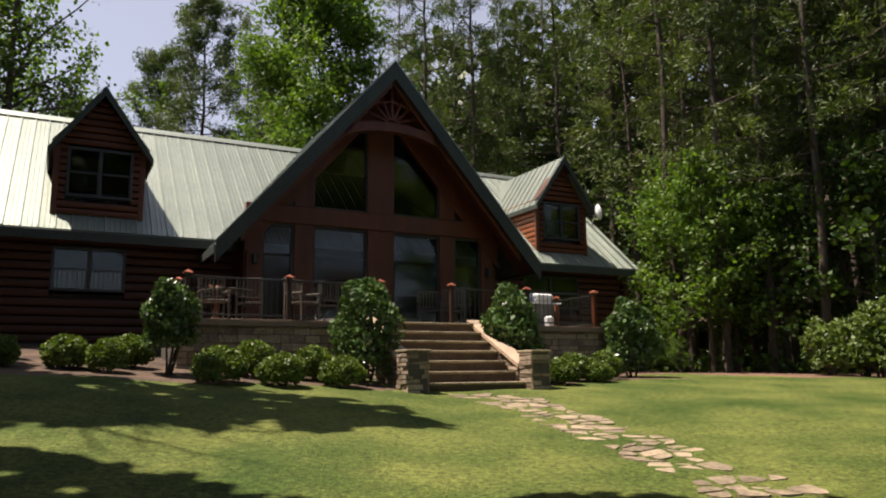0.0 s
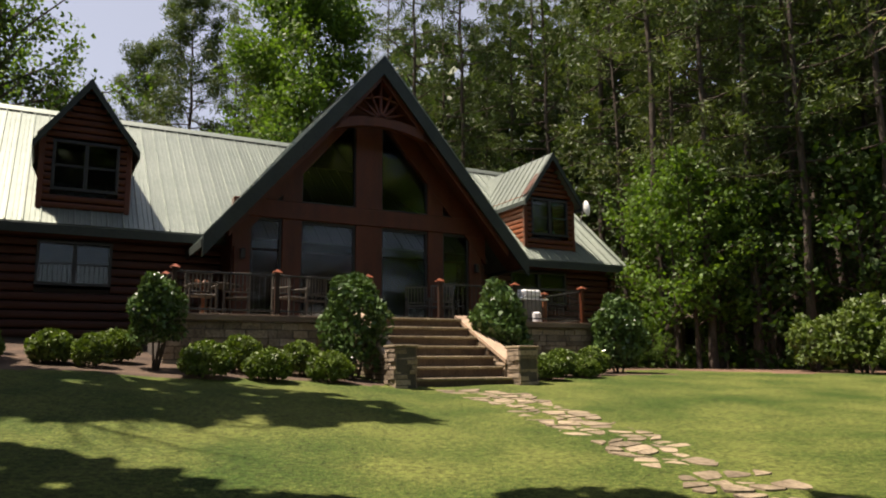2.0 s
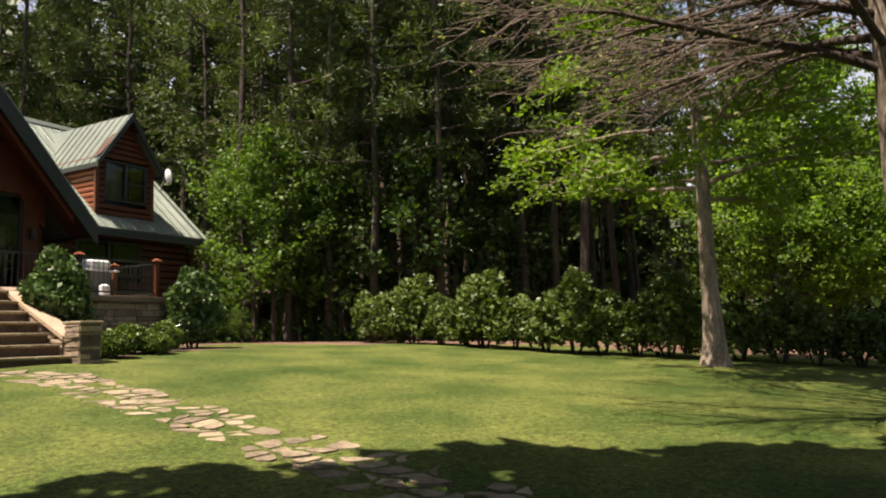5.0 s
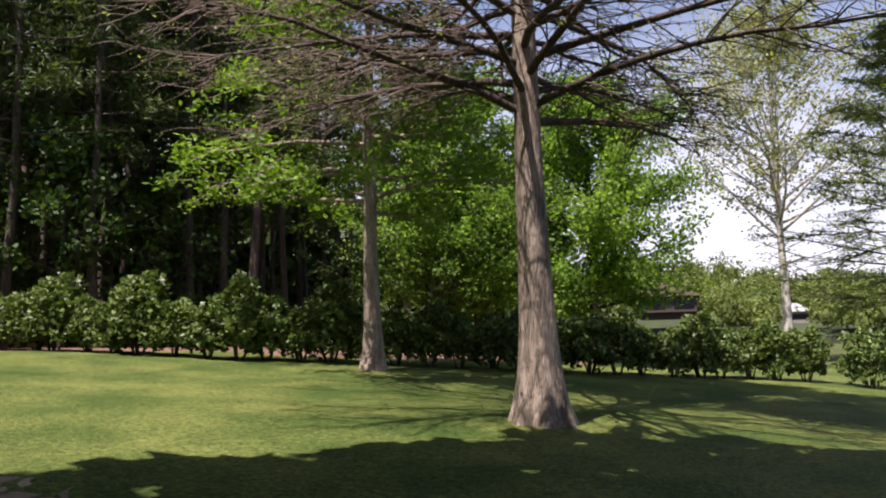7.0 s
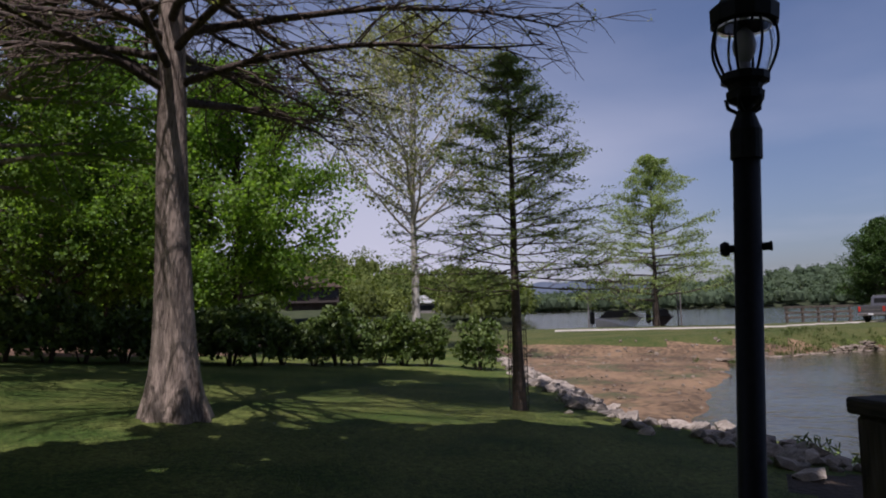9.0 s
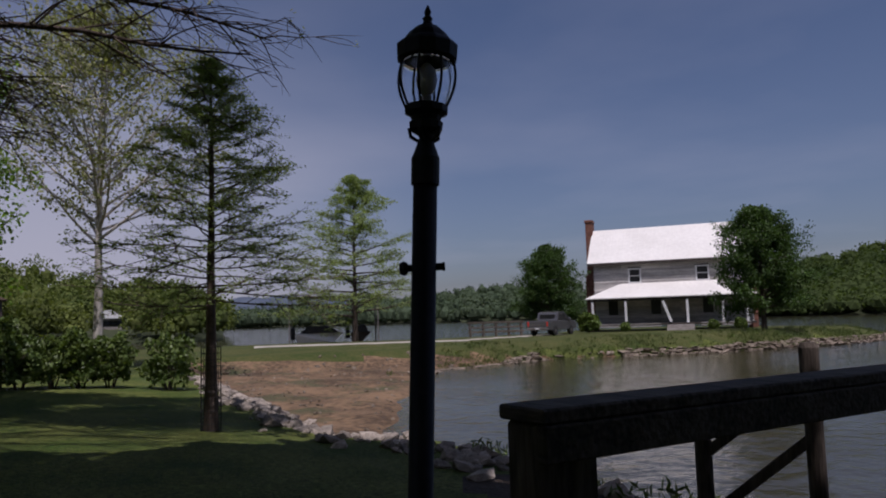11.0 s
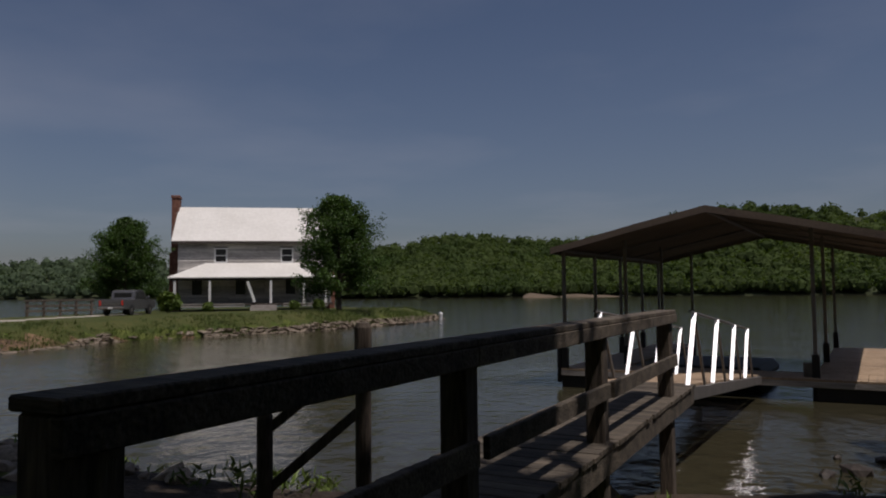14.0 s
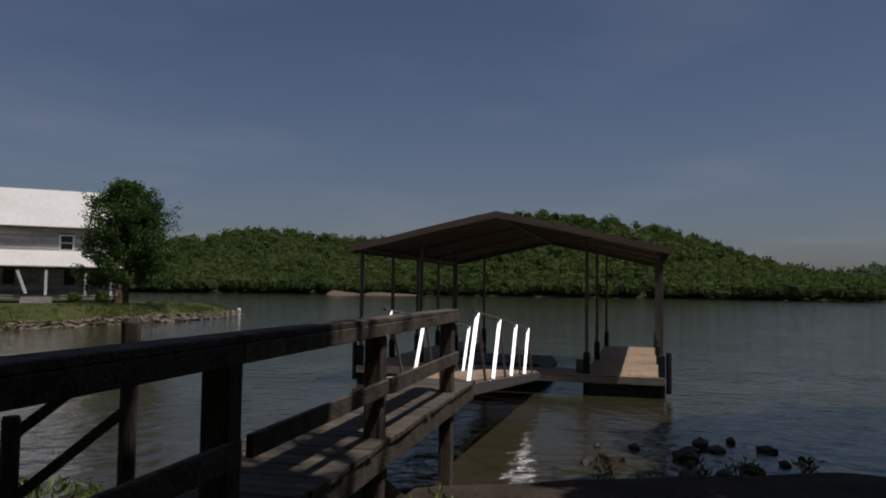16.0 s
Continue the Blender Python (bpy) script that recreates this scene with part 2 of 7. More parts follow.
CHAIRM = material("cream_wicker", (0.075, 0.064, 0.052), (0.125, 0.108, 0.088), scale=6, fine=60, rough=0.7, bump=0.3)
BARK = material("pine_bark", (0.035, 0.027, 0.020), (0.115, 0.085, 0.064), scale=3, fine=14, rough=0.95, bump=1.0, stretch=(2.5, 2.5, 0.5), depth=0.04)
CYPBARK = material("cypress_bark", (0.140, 0.106, 0.080), (0.390, 0.310, 0.240), scale=2.2, fine=16, rough=0.95, bump=1.0, stretch=(3, 3, 0.5), depth=0.03, contrast=1.5)
TWIG = material("grey_twigs", (0.07, 0.050, 0.038), (0.14, 0.10, 0.075), scale=3, fine=18, rough=0.9, bump=0.3)
PALEBARK = material("pale_bark", (0.30, 0.27, 0.23), (0.55, 0.52, 0.46), scale=3, fine=12, rough=0.9, bump=0.5, stretch=(1, 1, 0.5))
LEAF_PINE = leaf_material("pine_needles", (0.034, 0.064, 0.017), (0.098, 0.132, 0.038), 0.25, 0.4)
LEAF_PINE_PALE = leaf_material("pale_pine_needles", (0.052, 0.086, 0.021), (0.130, 0.160, 0.046), 0.28, 0.4)
LEAF_SPRING = leaf_material("spring_leaves", (0.055, 0.112, 0.016), (0.125, 0.205, 0.034), 0.35, 0.35)
LEAF_DEEP = leaf_material("deep_green_leaves", (0.028, 0.060, 0.011), (0.066, 0.120, 0.022), 0.3, 0.4)
LEAF_OAK = leaf_material("oak_leaves", (0.100, 0.190, 0.030), (0.220, 0.335, 0.060), 0.58, 0.4)
LEAF_BRIGHT = leaf_material("bright_feathery_leaves", (0.092, 0.172, 0.016), (0.172, 0.270, 0.028), 0.42, 0.3)
# darkest leaf colour: the shaded depth of wood and canopy is put into it
LEAF_SHADE = leaf_material("shaded_canopy_leaves", (0.025, 0.050, 0.010), (0.060, 0.100, 0.020), 0.12, 0.4)
LEAF_SHORE = leaf_material("inlet_tree_leaves", (0.055, 0.088, 0.018), (0.165, 0.190, 0.048), 0.3, 0.3, rough=0.9, scale=0.09)
LEAF_CYP = leaf_material("cypress_leaves", (0.160, 0.215, 0.085), (0.300, 0.360, 0.160), 0.55, 0.3)
LEAF_GREY = leaf_material("young_grey_leaves", (0.170, 0.190, 0.085), (0.330, 0.335, 0.165), 0.45, 0.35)
LEAF_HEDGE = leaf_material("hedge_leaves", (0.050, 0.092, 0.022), (0.150, 0.195, 0.052), 0.25, 0.45, rough=0.45)
LEAF_HOLLY = leaf_material("glossy_shrub_leaves", (0.045, 0.088, 0.028), (0.115, 0.180, 0.062), 0.12, 0.45, rough=0.28)
LEAF_BOX = leaf_material("clipped_shrub_leaves", (0.055, 0.095, 0.018), (0.150, 0.205, 0.042), 0.2, 0.45, rough=0.5)
LEAF_REED = leaf_material("long_grass_blades", (0.050, 0.075, 0.016), (0.120, 0.150, 0.040), 0.3, 0.35, rough=0.7, scale=0.5)
LEAF_HILL = leaf_material("far_wood_leaves", (0.030, 0.056, 0.014), (0.092, 0.126, 0.036), 0.45, 0.18, rough=0.95, scale=0.045)
# distance haze is mixed into this greyer, flatter leaf colour
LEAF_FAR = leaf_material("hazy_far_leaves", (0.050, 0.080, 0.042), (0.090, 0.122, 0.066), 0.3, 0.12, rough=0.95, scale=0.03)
PLANK = material("weathered_plank", (0.040, 0.033, 0.025), (0.155, 0.126, 0.092), scale=1.6, fine=14, rough=0.85, bump=0.5, piece=0.2, stretch=(4, 0.5, 4), contrast=1.2)
POSTW = material("weathered_post", (0.040, 0.031, 0.024), (0.150, 0.120, 0.090), scale=2.5, fine=16, rough=0.85, bump=0.5, stretch=(4, 4, 0.5), contrast=1.2)
TANDECK = material("tan_dock_board", (0.30, 0.21, 0.13), (0.44, 0.32, 0.21), scale=2, fine=16, rough=0.75, bump=0.3, piece=0.1)
ALU = material("white_aluminium", (0.80, 0.80, 0.80), (0.86, 0.86, 0.86), scale=4, fine=40, rough=0.42, bump=0.03, metal=0.9)
FLOORG = material("wooded_slope_floor", (0.020, 0.030, 0.010), (0.045, 0.055, 0.020), scale=0.05, fine=0.4, rough=0.95, bump=0.3)
STEEL = material("galvanised_steel", (0.14, 0.13, 0.12), (0.24, 0.22, 0.20), scale=4, fine=40, rough=0.5, bump=0.1, metal=0.5)
CANVAS = material("brown_canopy_cloth", (0.100, 0.076, 0.058), (0.175, 0.136, 0.104), scale=0.8, fine=30, rough=0.85, bump=0.2)
FLOAT = material("dark_float", (0.012, 0.012, 0.013), (0.03, 0.03, 0.03), scale=2, fine=20, rough=0.6, bump=0.2)
WHITEROOF = material("white_tin_roof", (0.66, 0.64, 0.58), (0.78, 0.76, 0.70), scale=0.4, fine=4, rough=0.4, bump=0.05, piece=0.03)
BOARD = material("grey_clapboard", (0.20, 0.18, 0.16), (0.40, 0.37, 0.34), scale=0.8, fine=7, rough=0.9, bump=0.3, piece=0.2, stretch=(0.4, 3, 3), contrast=1.2)
PALEBOARD = material("pale_weathered_clapboard", (0.30, 0.28, 0.26), (0.60, 0.57, 0.53), scale=0.8, fine=7, rough=0.9, bump=0.3, piece=0.25, stretch=(0.4, 3, 3), contrast=1.3)
BRICK = material("old_brick", (0.12, 0.05, 0.035), (0.26, 0.12, 0.08), scale=2.5, fine=8, rough=0.9, bump=0.5, contrast=1.4)
WHITEP = material("white_paint", (0.66, 0.66, 0.64), (0.78, 0.78, 0.76), scale=3, fine=20, rough=0.6, bump=0.1)
DARKW = material("dark_wall", (0.035, 0.028, 0.023), (0.075, 0.06, 0.05), scale=2, fine=10, rough=0.9, bump=0.2)
BROWNROOF = material("brown_shingles", (0.10, 0.070, 0.052), (0.19, 0.135, 0.10), scale=1.5, fine=8, rough=0.9, bump=0.4)
PAINT = material("grey_car_paint", (0.13, 0.13, 0.135), (0.17, 0.17, 0.175), scale=1, fine=30, rough=0.25, bump=0.0, metal=0.5)
RUBBER = material("black_rubber", (0.012, 0.012, 0.012), (0.025, 0.025, 0.025), scale=6, fine=40, rough=0.8, bump=0.2)
REDL = material("red_lens", (0.45, 0.03, 0.02), (0.55, 0.05, 0.03), scale=6, fine=40, rough=0.2, bump=0)
BLACKP = material("black_painted_metal", (0.010, 0.010, 0.011), (0.020, 0.020, 0.021), scale=3, fine=40, rough=0.55, bump=0.08, spec=0.25)
LAMPGLASS = glass_material("lamp_glass", (0.95, 0.97, 1.0))
FROST = material("frosted_bulb", (0.55, 0.53, 0.56), (0.65, 0.62, 0.66), scale=3, fine=20, rough=0.3, bump=0)
PLASTIC = material("white_plastic", (0.72, 0.72, 0.72), (0.8, 0.8, 0.8), scale=3, fine=20, rough=0.4, bump=0.03)

m = bpy.data.materials.new("lake_water")
m.use_nodes = True
WATER = m
_n, _l = m.node_tree.nodes, m.node_tree.links
_p = _n["Principled BSDF"]
_p.inputs["Base Color"].default_value = (0.042, 0.038, 0.022, 1)
_p.inputs["Roughness"].default_value = 0.07
_p.inputs["IOR"].default_value = 1.33
_p.inputs["Specular IOR Level"].default_value = 0.5
_tc = _n.new("ShaderNodeTexCoord")
_mp = _n.new("ShaderNodeMapping")
_mp.inputs["Scale"].default_value = (1.0, 1.0, 1.0)
_l.new(_tc.outputs["Object"], _mp.inputs["Vector"])
_w1 = _n.new("ShaderNodeTexNoise")
_w1.inputs["Scale"].default_value = 2.2
_w1.inputs["Detail"].default_value = 5
_w2 = _n.new("ShaderNodeTexNoise")
_w2.inputs["Scale"].default_value = 0.35
_w2.inputs["Detail"].default_value = 3
_l.new(_mp.outputs["Vector"], _w1.inputs["Vector"])
_l.new(_mp.outputs["Vector"], _w2.inputs["Vector"])
_ad = _n.new("ShaderNodeMath")
_ad.operation = "MULTIPLY"
_l.new(_w1.outputs["Fac"], _ad.inputs[0])
_l.new(_w2.outputs["Fac"], _ad.inputs[1])
_bp = _n.new("ShaderNodeBump")
_bp.inputs["Strength"].default_value = 0.8
_bp.inputs["Distance"].default_value = 0.12
_l.new(_ad.outputs[0], _bp.inputs["Height"])
_l.new(_bp.outputs["Normal"], _p.inputs["Normal"])


# ---- tools ----
rnd = random.Random(7)
npr = np.random.default_rng(11)


def mesh_of(name, verts, faces, mats, smooth=False):
    me = bpy.data.meshes.new(name)
    me.from_pydata([tuple(v) for v in verts], [], [tuple(f) for f in faces])
    for mt in (mats if isinstance(mats, (list, tuple)) else [mats]):
        me.materials.append(mt)
    if smooth:
        me.polygons.foreach_set("use_smooth", [True] * len(me.polygons))
    me.update()
    return me


def quads_mesh(name, verts, mat):
    """A mesh of loose four-cornered leaves from an array (n, 4, 3)."""
    n = len(verts)
    me = bpy.data.meshes.new(name)
    me.vertices.add(4 * n)
    me.vertices.foreach_set("co", np.asarray(verts, dtype=np.float32).ravel())
    me.loops.add(4 * n)
    me.loops.foreach_set("vertex_index", np.arange(4 * n, dtype=np.int32))
    me.polygons.add(n)
    me.polygons.foreach_set("loop_start", np.arange(0, 4 * n, 4, dtype=np.int32))
    me.polygons.foreach_set("loop_total", np.full(n, 4, dtype=np.int32))
    me.materials.append(mat)
    me.update(calc_edges=True)
    return me


def part(name, bm, material_, parent=None, label="", smooth=False):
    """Links a bmesh (or a finished mesh) as one object under a thing."""
    if isinstance(bm, bpy.types.Mesh):
        me = bm
    else:
        me = bpy.data.meshes.new(name)
        bmesh.ops.recalc_face_normals(bm, faces=bm.faces)
        bm.to_mesh(me)
        bm.free()
        for mt in (material_ if isinstance(material_, (list, tuple)) else [material_]):
            me.materials.append(mt)
        if smooth:
            me.polygons.foreach_set("use_smooth", [True] * len(me.polygons))
    ob = new(name, me)
    if parent is not None:
        ob.parent = parent
    if label:
        tagged(ob, label)
    return ob


def thing(name, m, label, category, group="", kind=""):
    ob = new(name)
    ob.empty_display_size = 0.2
    ob.matrix_world = m
    return tagged(ob, label, category, group, kind)


def add_box(bm, lo, hi, bevel=0.0, m=None):
    g = bmesh.ops.create_cube(bm, size=1)
    vs = g["verts"]
    c = [(lo[i] + hi[i]) / 2 for i in range(3)]
    s = [abs(hi[i] - lo[i]) for i in range(3)]
    mm = Matrix.Translation(c) @ Matrix.Diagonal((*s, 1))
    bmesh.ops.transform(bm, matrix=(m @ mm) if m is not None else mm, verts=vs)
    if bevel:
        es = list({e for v in vs for e in v.link_edges})
        bmesh.ops.bevel(bm, geom=es, offset=bevel, segments=1, affect="EDGES")
    return bm


def box(lo, hi, bevel=0.0, m=None):
    return add_box(bmesh.new(), lo, hi, bevel, m)


def beam(p, q, w, h, bevel=0.006, roll=0.0):
    """A squared timber from p to q, w wide and h high."""
    p, q = Vector(p), Vector(q)
    d = q - p
    m = Matrix.Translation((p + q) / 2) @ d.to_track_quat("X", "Z").to_matrix().to_4x4() @ Matrix.Rotation(roll, 4, "X")
    return box((-d.length / 2, -w / 2, -h / 2), (d.length / 2, w / 2, h / 2), bevel, m)


def prism(poly, lo, hi, axis=1):
    """A flat polygon (u, v) drawn out along an axis from lo to hi; u and v are the other two axes in order."""
    bm = bmesh.new()

    def put(u, v, w):
        return (w, u, v) if axis == 0 else (u, w, v) if axis == 1 else (u, v, w)
    a = [bm.verts.new(put(u, v, lo)) for u, v in poly]
    b = [bm.verts.new(put(u, v, hi)) for u, v in poly]
    bm.faces.new(a)
    bm.faces.new(b[::-1])
    for i in range(len(poly)):
        j = (i + 1) % len(poly)
        bm.faces.new((a[i], b[i], b[j], a[j]))
    return bm


def lathe(rings, sides=16):
    """A turned shape from (radius, height) rings."""
    bm = bmesh.new()
    rows = []
    for r, z in rings:
        rows.append([bm.verts.new((r * math.cos(2 * math.pi * i / sides), r * math.sin(2 * math.pi * i / sides), z)) for i in range(sides)])
    for a, b in zip(rows, rows[1:]):
        for i in range(sides):
            j = (i + 1) % sides
            bm.faces.new((a[i], a[j], b[j], b[i]))
    bm.faces.new(rows[0][::-1])
    bm.faces.new(rows[-1])
    return bm


def tubes(lines, sides=6):
    """Verts and faces of round limbs; each line is an array of (x, y, z, radius)."""
    V, F = [], []
    base = 0
    ang = np.arange(sides) * 2 * np.pi / sides
    for ln in lines:
        ln = np.asarray(ln, float)
        P, R = ln[:, :3], ln[:, 3]
        T = np.gradient(P, axis=0)
        T /= np.linalg.norm(T, axis=1)[:, None] + 1e-9
        ref = np.where(np.abs(T[:, 2:3]) > 0.9, np.array([[1.0, 0, 0]]), np.array([[0, 0, 1.0]]))
        X = np.cross(T, ref)
        X /= np.linalg.norm(X, axis=1)[:, None] + 1e-9
        Y = np.cross(T, X)
        ring = P[:, None, :] + R[:, None, None] * (np.cos(ang)[None, :, None] * X[:, None, :] + np.sin(ang)[None, :, None] * Y[:, None, :])
        V.append(ring.reshape(-1, 3))
        k = len(ln)
        for i in range(k - 1):
            for s in range(sides):
                t = (s + 1) % sides
                F.append((base + i * sides + s, base + i * sides + t, base + (i + 1) * sides + t, base + (i + 1) * sides + s))
        F.append(tuple(base + (k - 1) * sides + s for s in range(sides)))
        base += k * sides
    return np.concatenate(V), F


def leaves(centres, count, spread, size, g, flat=0.0, long=1.6):
    """Loose leaves scattered about the centres: an array (n, 4, 3)."""
    C = np.repeat(np.asarray(centres, float), count, axis=0)
    n = len(C)
    off = g.normal(size=(n, 3))
    off *= (g.random((n, 1)) ** 0.5) / (np.linalg.norm(off, axis=1)[:, None] + 1e-9)
    sp = np.asarray(spread, float)
    C = C + off * (sp if sp.ndim else np.array([sp, sp, sp * (1 - 0.4 * flat)]))
    d = g.normal(size=(n, 3))
    d[:, 2] *= (1 - 0.6 * flat)
    d /= np.linalg.norm(d, axis=1)[:, None]
    e = np.cross(d, g.normal(size=(n, 3)))
    e /= np.linalg.norm(e, axis=1)[:, None] + 1e-9
    s = size * g.uniform(0.6, 1.3, (n, 1))
    a, b = d * s * long / 2, e * s / 2
    return np.stack([C - a, C - b * 1.0 + a * 0.1, C + a, C + b + a * 0.1], axis=1)


# ---- ground and water ----
WATER_Z = -0.85
LAND = [(-900, -160), (-120, -50), (-45, -22), (-14, -15.0), (0.3, -11.6), (2.5, -9.6), (4.4, -7.6), (6.5, -5.6), (8.6, -4.95), (11.3, -4.6), (14.6, -4.25),
        (20, -6.0), (26, -8.4), (32.5, -10.4), (36.8, -17.2), (36.2, -27.5), (38, -38), (42, -47), (47, -50), (62, -52), (74, -46),
        (73, -34), (62, -24), (55, -15), (55, -4), (54, 6), (50, 16), (46, 30), (60, 90), (60, 300), (-900, 500)]


def smooth(x, lo, hi):
    t = np.clip((x - lo) / (hi - lo), 0, 1)
    return t * t * (3 - 2 * t)


def shore_distance(x, y):
    """Metres inside the land (positive) or out in the lake (negative)."""
    x, y = np.asarray(x, float), np.asarray(y, float)
    best = np.full(x.shape, 1e9)
    inside = np.zeros(x.shape, bool)
    for (x0, y0), (x1, y1) in zip(LAND, LAND[1:] + LAND[:1]):
        dx, dy = x1 - x0, y1 - y0
        t = np.clip(((x - x0) * dx + (y - y0) * dy) / (dx * dx + dy * dy), 0, 1)
        best = np.minimum(best, np.hypot(x - x0 - t * dx, y - y0 - t * dy))
        cross = (y0 > y) != (y1 > y)
        with np.errstate(divide="ignore", invalid="ignore"):
            xi = x0 + (y - y0) * dx / (dy if dy else 1e-9)
        inside ^= cross & (x < xi)
    return np.where(inside, best, -best)


def mud_amount(x, y):
    """How far a place belongs to the muddy head of the cove."""
    line = -1.5 + (x - 13.0) * 0.13          # the lawn's edge over the cove
    return smooth(x, 11.5, 14.0) * smooth(-x, -37.5, -35.0) * smooth(line - y, -0.3, 0.9)


def ground_z(x, y):
    x, y = np.asarray(x, float), np.asarray(y, float)
    yy = np.where(y < 17, y, 17 + 3 * np.tanh((y - 17) / 6))
    home = 0.078 * yy - 0.015 * np.clip(x, 0, 40) - 0.10 * np.clip(x, -9, 0) * np.clip(y / 10, 0, 1)
    home = np.where(y < -3, -0.234 - (-3 - y) * 0.06 - 0.015 * np.clip(x, 0, 40), home)
    far = 0.10 + 0.12 * np.sin(x * 0.11 + 1) * np.cos(y * 0.09)
    w = smooth(x, 22, 38) * smooth(-y, -14, -4)
    z = home * (1 - w) + far * w
    s = shore_distance(x, y)
    mud = mud_amount(x, y)
    z = z * (1 - mud) + (-0.80 + 0.02 * np.clip(s, 0, 5) + 0.06 * np.sin(x * 1.7) * np.sin(y * 2.1)) * mud
    reach = 1.0 + 0.04 * np.clip(np.hypot(x, y) - 15, 0, 60)
    bank = smooth(s, -1.6 * reach, 1.3 * reach)
    z = (-2.4) * (1 - bank) + z * bank
    return z


def gz(x, y):
    return float(ground_z(np.array([x]), np.array([y]))[0])


def house_xy(a, b):
    th = radians(27.7)
    return 0.616 + a * math.cos(th) - b * math.sin(th), 14.48 + a * math.sin(th) + b * math.cos(th)


def make_ground():
    rings = [0.0]
    r, step = 0.0, 0.35
    while r < 2600:
        r += step
        rings.append(r)
        step = max(0.16, r * (0.019 if r < 90 else 0.06)) if r > 3 else 0.35
    sectors = 400
    R = np.array(rings[1:])
    A = np.arange(sectors) * 2 * np.pi / sectors
    X = R[:, None] * np.cos(A)[None]
    Y = R[:, None] * np.sin(A)[None]
    Z = ground_z(X, Y)
    bumps = 0.012 * np.sin(X * 2.3 + np.sin(Y * 1.7)) * np.cos(Y * 2.9 + X * 0.6)
    Z = Z + np.where(R[:, None] < 60, bumps, 0)
    V = np.concatenate([[[0, 0, gz(0, 0)]], np.stack([X, Y, Z], -1).reshape(-1, 3)])
    F, M = [], []
    th = radians(27.7)
    CX = (X[:-1] + X[1:]) / 2
    CY = (Y[:-1] + Y[1:]) / 2
    S = shore_distance(CX, CY)
    MU = mud_amount(CX, CY)
    a = (CX - 0.616) * math.cos(th) + (CY - 14.48) * math.sin(th)
    b = -(CX - 0.616) * math.sin(th) + (CY - 14.48) * math.cos(th)
    wob = 0.25 * np.sin(CX * 1.9) + 0.2 * np.sin(CY * 2.7 + CX)
    bed = ((a < -1.5) & (a > -10.5) & (b > 0.15 + wob * 0.5 + 0.05 * np.maximum(0, -a - 5)) & (b < 7)) | ((a > 1.6) & (a < 6.2) & (b > 0.35 + wob * 0.4) & (b < 7))
    hedge_line = 18.6 - 0.62 * (CX - 10)      # the bed under the hedge
    wood = ((CY > hedge_line + wob) & (CX > 7.0) & (CX < 16)) | (b > 7.0 + wob) | (CX < -17) & (CY > 4)
    wood |= (CY > np.interp(CX, [0, 16, 22, 40], [40, 13.2, 8.0, 12]) + wob) & (CX > 5) & (CX < 60) & (CY > 0)
    wood |= (a > 6.0 + wob) & (b > 3.2 + wob) & (CX < 12)
    mats = np.zeros(CX.shape, int)
    mats[wood] = 4
    mats[bed] = 3
    mats[MU > 0.45] = 1
    mats[(S < np.where(CX > 28, 0.05, 0.35)) & (MU <= 0.45)] = 2
    mats[S < -0.6] = 5
    mats[(CX > 33) & (S > 0.8) & (MU < 0.5) & (CY < 30)] = 6
    mats[(CY < -5.2 + wob) & (CX < 3.4 + wob) & (CX > -12) & (S > -0.6)] = 8
    mats[(CY < -2.9 + wob) & (CX >= 3.4 + wob) & (CX < 8.5) & (S > -0.6)] = 8
    mats[(CX >= 2.6) & (CX < 9.5) & (CY < -2.9) & (S > -0.55) & (S < 0.65 + 0.3 * wob)] = 2
    turn = np.degrees(np.arctan2(CX, CY))
    lane = np.abs(np.hypot(CX, CY) - 48.5 - 1.3 * np.maximum(0, turn - 109)) < 1.4 + 0.3 * np.maximum(0, turn - 112)
    mats[lane & (turn > 93) & (turn < 116.5)] = 7
    for i in range(sectors):
        F.append((0, 1 + i, 1 + (i + 1) % sectors))
        M.append(0)
    for k in range(len(R) - 1):
        for i in range(sectors):
            j = (i + 1) % sectors
            F.append((1 + k * sectors + i, 1 + (k + 1) * sectors + i, 1 + (k + 1) * sectors + j, 1 + k * sectors + j))
        M.extend(mats[k].tolist())
    me = mesh_of("ground", V, F, [GRASS, MUD, SAND, MULCH, LITTER, BED, ROUGH_GRASS, GRAVEL, DIRT], smooth=True)
    me.polygons.foreach_set("material_index", M)
    return tagged(new("ground", me), "mown sunlit lawn sloping down to a muddy lake shore", "ground", kind="structure")


make_ground()


def make_water():
    n = 96
    V = [(0, 0, WATER_Z)] + [(r * math.cos(2 * math.pi * i / n), r * math.sin(2 * math.pi * i / n), WATER_Z) for r in (60, 400, 2500) for i in range(n)]
    F = [(0, 1 + i, 1 + (i + 1) % n) for i in range(n)]
    for k in range(2):
        F += [(1 + k * n + i, 1 + (k + 1) * n + i, 1 + (k + 1) * n + (i + 1) % n, 1 + k * n + (i + 1) % n) for i in range(n)]
    return tagged(new("water", mesh_of("water", V, F, WATER)), "rippled blue-grey lake water", "water", kind="structure")


make_water()


# ---- the log house ----
HOUSE = Matrix.Translation((0.616, 14.48, 0)) @ Matrix.Rotation(radians(27.7), 4, "Z")
EAVE_B, EAVE_Z, RIDGE_B, RIDGE_Z = 5.5, 4.66, 10.0, 8.55
PITCH = (RIDGE_Z - EAVE_Z) / (RIDGE_B - EAVE_B)
MID = 0.05          # the gable's centre line
DECK_Z = 2.55
WALL_B = 6.0
GABLE_B = 4.8


